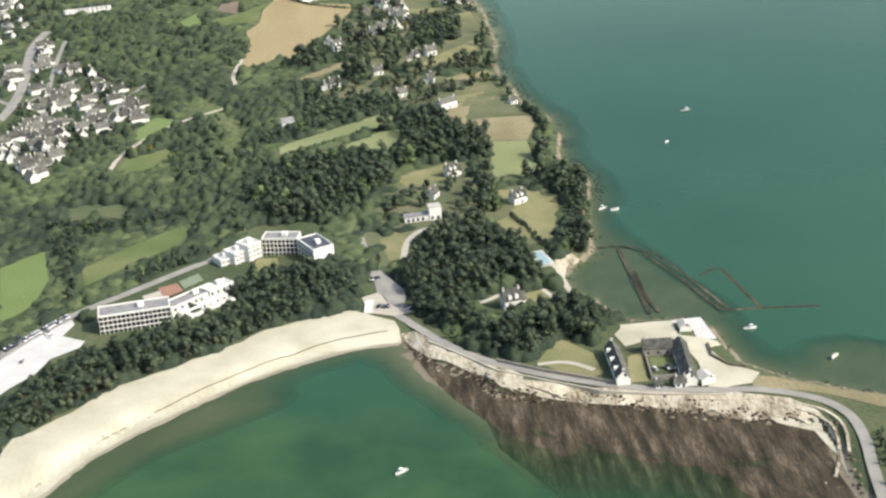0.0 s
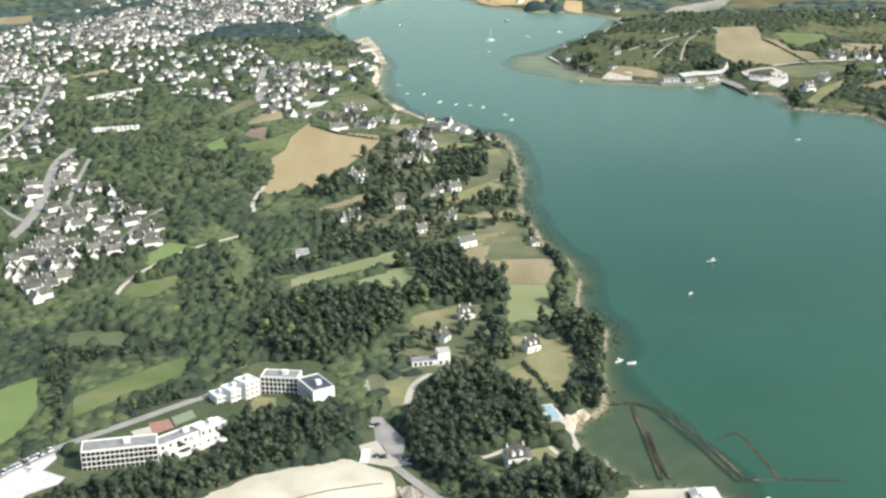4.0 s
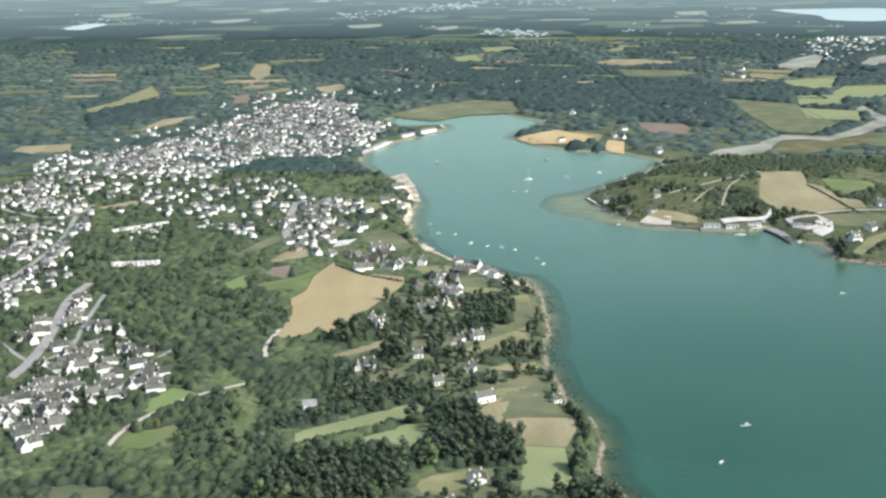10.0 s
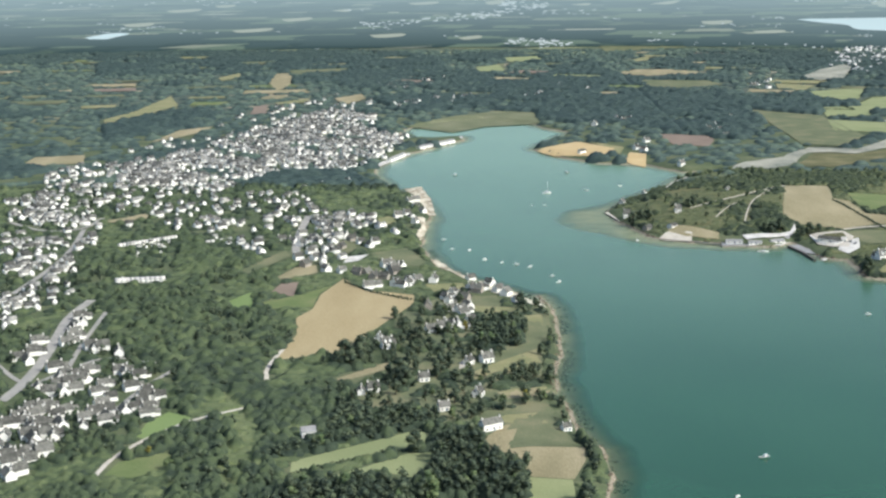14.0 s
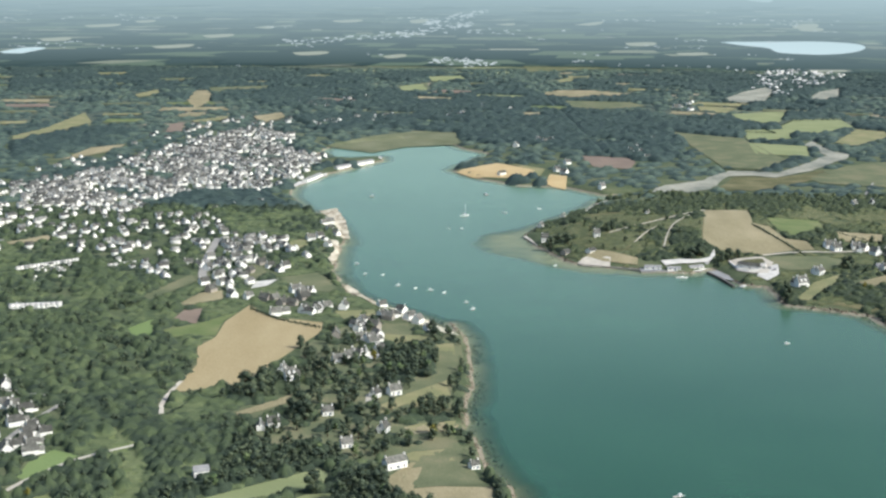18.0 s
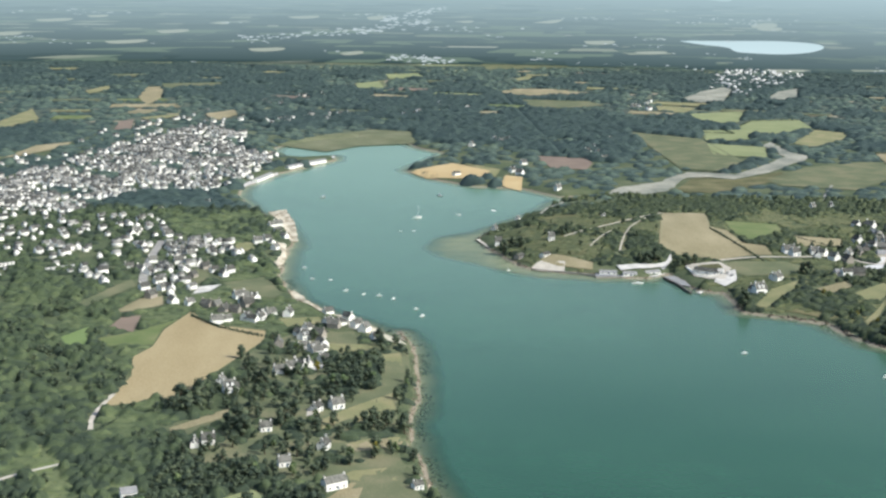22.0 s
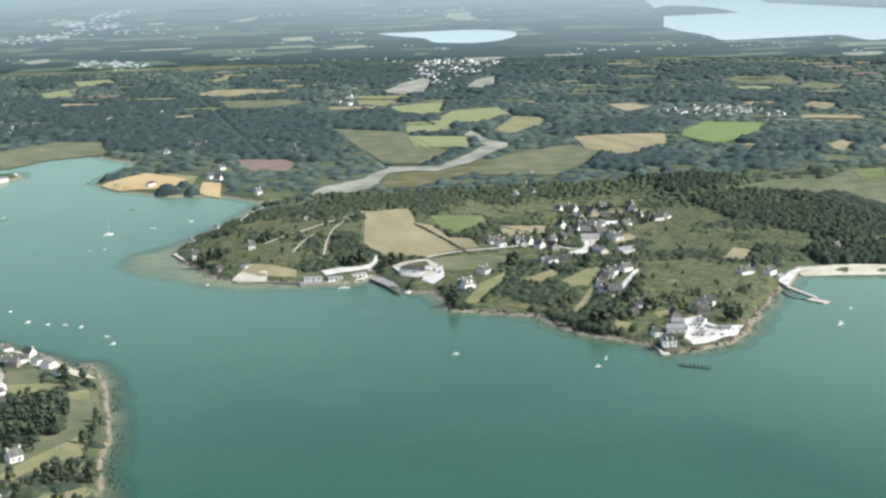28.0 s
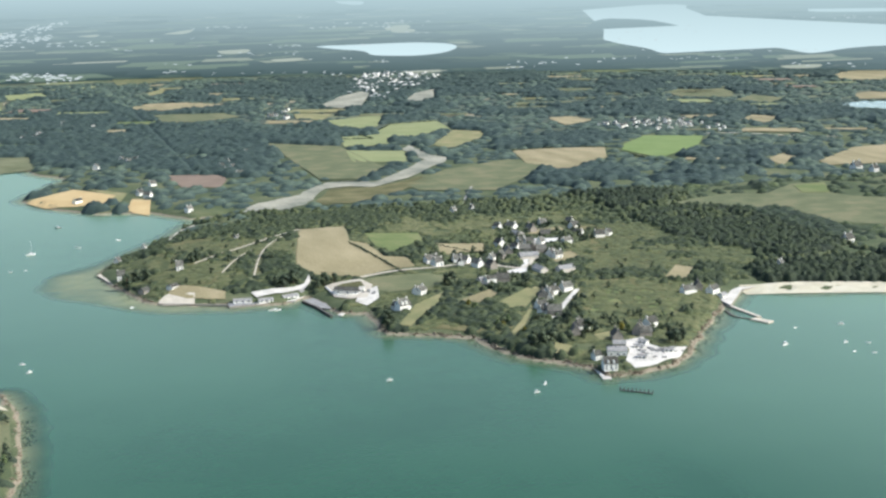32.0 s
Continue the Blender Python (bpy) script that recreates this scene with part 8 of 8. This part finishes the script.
def canopy_material(name, tones):
    """Leaves in tones from dark wood to pale willow, by the kind of plant."""
    m = material(name, [(0.5, 0.5, 0.5), (0.5, 0.5, 0.5)], 0.08, 0.9, rough=0.8, bump=1.0)
    n, l = m.node_tree.nodes, m.node_tree.links
    ramp = n["Color Ramp"]
    e = ramp.color_ramp.elements
    e[0].position, e[-1].position = 0.0, 1.0
    e[0].color, e[-1].color = (*tones[0], 1), (*tones[-1], 1)
    for i, c in enumerate(tones[1:-1]):
        e.new((i + 1) / (len(tones) - 1)).color = (*c, 1)
    old = ramp.inputs[0].links[0].from_socket
    at = n.new("ShaderNodeAttribute")
    at.attribute_name = "tone"
    shift = n.new("ShaderNodeMath")
    shift.operation = "MULTIPLY_ADD"
    l.new(old, shift.inputs[0])
    shift.inputs[1].default_value, shift.inputs[2].default_value = 0.6, -0.3
    total = n.new("ShaderNodeMath")
    total.use_clamp = True
    l.new(shift.outputs[0], total.inputs[0])
    l.new(at.outputs["Fac"], total.inputs[1])
    l.new(total.outputs[0], ramp.inputs[0])
    return m


M["canopy"] = canopy_material("leaf_canopy", [(0.023, 0.035, 0.024), (0.038, 0.054, 0.032), (0.060, 0.082, 0.039), (0.094, 0.118, 0.053), (0.142, 0.165, 0.076)])
M["heath_canopy"] = canopy_material("heath_canopy", [(0.020, 0.030, 0.020), (0.036, 0.050, 0.027), (0.060, 0.076, 0.034), (0.096, 0.107, 0.046), (0.148, 0.148, 0.072)])
# far woods: the blue of distance haze is painted into the leaf colours
M["hazed_wood"] = canopy_material("haze_tinted_canopy", [(0.028, 0.046, 0.043), (0.045, 0.069, 0.060), (0.074, 0.104, 0.079), (0.110, 0.143, 0.094), (0.15, 0.18, 0.11)])


def canopy(name, label, x0, x1, y0, y1, step, cell, mat="canopy"):
    """One rolling sheet of rounded crowns of uneven height, with gaps where nothing grows."""
    ci, cj = np.meshgrid(np.arange(math.floor(x0 / cell) - 1, math.ceil(x1 / cell) + 2), np.arange(math.floor(y0 / cell) - 1, math.ceil(y1 / cell) + 2))
    cx, cy = (ci + 0.1 + 0.8 * lattice(ci, cj, 21)) * cell, (cj + 0.1 + 0.8 * lattice(ci, cj, 22)) * cell
    r = lattice(ci, cj, 23)
    fx, fy, fr = cx.ravel(), cy.ravel(), r.ravel()
    ok = inside(LAND, fx, fy) & (fx > -0.42 * fy - 60) & (fx < 0.86 * fy + 60) & (np.hypot(fx - 60, fy - 150) < 4640)
    h, tone = np.zeros(fx.shape), np.zeros(fx.shape)
    at = np.flatnonzero(ok)
    at = at[(edge_distance(LAND, fx[at], fy[at]) > min(6.0, cell))]
    at = at[clear_of(fx[at], fy[at], cell * 0.42)]
    at = at[off_houses(fx[at], fy[at], min(0.0, cell * 0.3 - 3.0))]
    h[at], tone[at] = cover(fx[at], fy[at], fr[at])
    h, tone = h.reshape(cx.shape), tone.reshape(cx.shape)
    rad = cell * (0.50 + 0.36 * lattice(ci, cj, 24))
    xs, ys = np.arange(x0, x1 + step, step), np.arange(y0, y1 + step, step)
    gx, gy = np.meshgrid(xs, ys)
    gx, gy = gx + step * 0.5 * (lattice(np.round(gx / step), np.round(gy / step), 31) - 0.5), gy + step * 0.5 * (lattice(np.round(gx / step), np.round(gy / step), 32) - 0.5)
    i, j = np.floor(gx / cell).astype(int) - int(ci[0, 0]), np.floor(gy / cell).astype(int) - int(cj[0, 0])
    top, shade = np.zeros(gx.shape), np.zeros(gx.shape)
    for di in (-1, 0, 1):
        for dj in (-1, 0, 1):
            a, b = np.clip(j + dj, 0, h.shape[0] - 1), np.clip(i + di, 0, h.shape[1] - 1)
            d = ((gx - cx[a, b]) ** 2 + (gy - cy[a, b]) ** 2) / rad[a, b] ** 2
            dome = h[a, b] * np.sqrt(np.clip(1 - d, 0, 1)) ** 0.8
            better = dome > top
            top, shade = np.where(better, dome, top), np.where(better, tone[a, b], shade)
    top *= np.clip(np.minimum(np.minimum(gx - x0, x1 - gx), np.minimum(gy - y0, y1 - gy)) / (2.5 * step), 0, 1)
    top *= 0.72 + 0.5 * lattice(np.round(gx / step), np.round(gy / step), 33)
    grow = np.maximum(np.maximum(top[:-1, :-1], top[1:, :-1]), np.maximum(top[:-1, 1:], top[1:, 1:])) > 0.25
    lift = np.where(top > 0.05, 0.15 + 0.0006 * np.maximum(0, np.hypot(gx - 60, gy - 150) - 1000), -0.5)
    co = np.stack([gx, gy, surface(gx, gy) + top + lift], -1).reshape(-1, 3)
    nx = gx.shape[1]
    k = (np.arange(gx.shape[0] - 1)[:, None] * nx + np.arange(nx - 1)[None]).ravel()
    quads = np.stack([k, k + 1, k + nx + 1, k + nx], 1)[grow.ravel()]
    ob = new(name, mesh_of(name, co, quads))
    used = np.unique(quads)
    tones = ob.data.attributes.new("tone", "FLOAT", "POINT")
    tones.data.foreach_set("value", shade.ravel()[used].astype(np.float32))
    ob.data.materials.append(M[mat])
    return tagged(ob, label, "bushes", kind="stuff")


canopy("scrub", "dense mixed green scrub and bushes in a coastal valley", -360, 140, 545, 1063, 1.4, 6.0)
canopy("scrub", "green scrub, hedges and garden bushes above a bay", -760, 150, 1055, 1994, 2.1, 7.6)
canopy("scrub", "olive heath and bushes on a headland", 190, 1026, 1280, 2106, 1.9, 5.6, "heath_canopy")
canopy("far_wood", "dark woods and hedgerow trees beyond a town", -1960, 405, 1982, 4700, 5.0, 14.0, "hazed_wood")
canopy("far_wood", "dark woods and hedgerow trees beyond a headland", 393, 3700, 2090, 4700, 5.0, 14.0, "hazed_wood")
canopy("far_wood", "dark woods and hedges east of a beach", 1014, 2400, 1450, 2104, 4.0, 11.0)

# garden trees and hedgerow oaks of the headland
PORT_GARDENS = [(515, 1350), (560, 1420), (610, 1470), (690, 1420), (655, 1350), (600, 1385), (570, 1330)]
gx, gy = [], []
for poly, gap in ((VILLAGE, 15), (LANE, 13), (PORT_GARDENS, 13), (HEATH, 34)):
    a, b = scatter(poly, gap, rng)
    gx, gy = np.r_[gx, a], np.r_[gy, b]
ok = off_houses(gx, gy, -1.0) & clear_of(gx, gy, 1.5) & (edge_distance(LAND, gx, gy) > 8) & (rng.random(len(gx)) < 0.75)
soup("garden_trees", TREES_MID, plant(gx[ok], gy[ok], 0.68, rng, TREES_MID, 0.4), M["leaf"], "dark garden trees and hedgerow oaks round a village", "trees")

# single trees that stand above the scrub
x, y = scatter([(-360, 545), (140, 545), (140, 1500), (-600, 1500)], 10.0, rng)
ok = (edge_distance(LAND, x, y) > 7) & clear_of(x, y, 2.5) & off_houses(x, y) & (noise(x, y, 75.0, 1) > 0.5) & (rng.random(len(x)) < 0.6) & ~inside(MARSH, x, y)
x, y = x[ok], y[ok]
soup("scattered_trees", TREES_MID, plant(x, y, 0.72, rng, TREES_MID, 0.3), M["leaf"], "scattered dark green trees above scrub", "trees")

# rocks along the shore
def rock_mesh(seed):
    r = random.Random(seed)
    bm = bmesh.new()
    bmesh.ops.create_icosphere(bm, subdivisions=1, radius=1)
    for v in bm.verts:
        v.co = v.co * r.uniform(0.7, 1.25)
        v.co.z *= 0.45
    out = np.array([tuple(v.co) for v in bm.verts]), np.array([[v.index for v in f.verts] for f in bm.faces])
    bm.free()
    return out


ROCKS = [rock_mesh(i) for i in range(4)]
for coast, step, label in ((COAST_SOUTH[9:], 1.6, "pale and brown rocks below the coast road"), (COAST_SPIT, 2.2, "brown weedy rocks round a spit"), (COAST_WEST, 2.4, "brown shore rocks below a bank"), (COAST_BAY[:9], 3.0, "pale shore rocks"), (COAST_EAST[3:], 1.5, "brown rocky foreshore of a headland"), (COAST_EAST[16:29], 0.9, "broad grey-brown rock shelf round a point")):
    pts = []
    for (x0, y0), (x1, y1) in zip(coast, coast[1:]):
        n = max(1, int(math.hypot(x1 - x0, y1 - y0) / step))
        pts += [(x0 + (x1 - x0) * i / n, y0 + (y1 - y0) * i / n) for i in range(n)]
    pts = np.repeat(np.array(pts), 2, 0)
    pts = pts + rng.normal(0, 5.0 if "shelf" in label else 2.6, pts.shape)
    z = height(pts[:, 0], pts[:, 1])
    ok = (z > -1.2) & (z < 2.6) & clear_of(pts[:, 0], pts[:, 1], 0.5)
    pts, z = pts[ok], z[ok]
    soup("shore_rocks", ROCKS, np.column_stack([pts, z - 0.1, rng.uniform(0.5, 1.7, len(pts)), rng.uniform(0, 6.28, len(pts)), rng.integers(0, 4, len(pts))]), M["rock"], label, "rocks")
# weedy stones on the reef, in streaks that run down the shore
x, y = scatter(REEF, 2.6, rng)
z = height(x, y)
ok = (z > -0.35) & (edge_distance(LAND, x, y) < 45) & (ripple(x, y * 0.25, 3.0, 5.0) + 0.4 * ripple(x, y, 8.0) > -0.05)
x, y, z = x[ok], y[ok], z[ok]
soup("reef_stones", ROCKS, np.column_stack([x, y, z - 0.15, rng.uniform(0.35, 1.0, len(x)), rng.uniform(0, 6.28, len(x)), rng.integers(0, 4, len(x))]), M["weed"], "dark weed-covered stones of a tidal reef", "rocks")
# dark weed along the western shore
pts = []
for coast in (COAST_WEST, COAST_BAY[:5]):
    for (x0, y0), (x1, y1) in zip(coast, coast[1:]):
        n = max(1, int(math.hypot(x1 - x0, y1 - y0) / 0.5))
        pts += [(x0 + (x1 - x0) * i / n, y0 + (y1 - y0) * i / n) for i in range(n)]
pts = np.repeat(np.array(pts), 2, 0)
pts = pts + np.column_stack([np.abs(rng.normal(0, 7.0, len(pts))), rng.normal(0, 4.0, len(pts))])
z = height(pts[:, 0], pts[:, 1])
ok = (z > -1.6) & (z < 0.1) & (noise(pts[:, 0], pts[:, 1], 22.0, 40) > 0.5)
pts, z = pts[ok], z[ok]
soup("shore_weed", ROCKS, np.column_stack([pts, np.maximum(z - 0.1, -0.72), rng.uniform(0.35, 0.95, len(pts)), rng.uniform(0, 6.28, len(pts)), rng.integers(0, 4, len(pts))]), M["weed"], "brown weed-covered stones in shallow water below a bank", "rocks")
# dark fingers of weed over the pale bank
pts = []
for (x0, y0), (x1, y1) in zip(COAST_SOUTH[12:20], COAST_SOUTH[13:21]):
    n = max(1, int(math.hypot(x1 - x0, y1 - y0) / 0.35))
    pts += [(x0 + (x1 - x0) * i / n, y0 + (y1 - y0) * i / n) for i in range(n)]
pts = np.array(pts)
reach = noise(pts[:, 0], 0 * pts[:, 0], 4.5, 50) - 0.38
pts = pts + np.column_stack([rng.normal(0, 0.4, len(pts)), rng.uniform(-0.6, 1, len(pts)) * np.maximum(reach, 0.0) * 34])
z = surface(pts[:, 0], pts[:, 1])
ok = (reach > 0) & (z < 3.0)
pts, z = pts[ok], z[ok]
soup("reef_stones", ROCKS, np.column_stack([pts, z + 0.35, rng.uniform(0.4, 1.0, len(pts)), rng.uniform(0, 6.28, len(pts)), rng.integers(0, 4, len(pts))]), M["weed"], "dark weed-covered stones over a pale bank", "rocks")
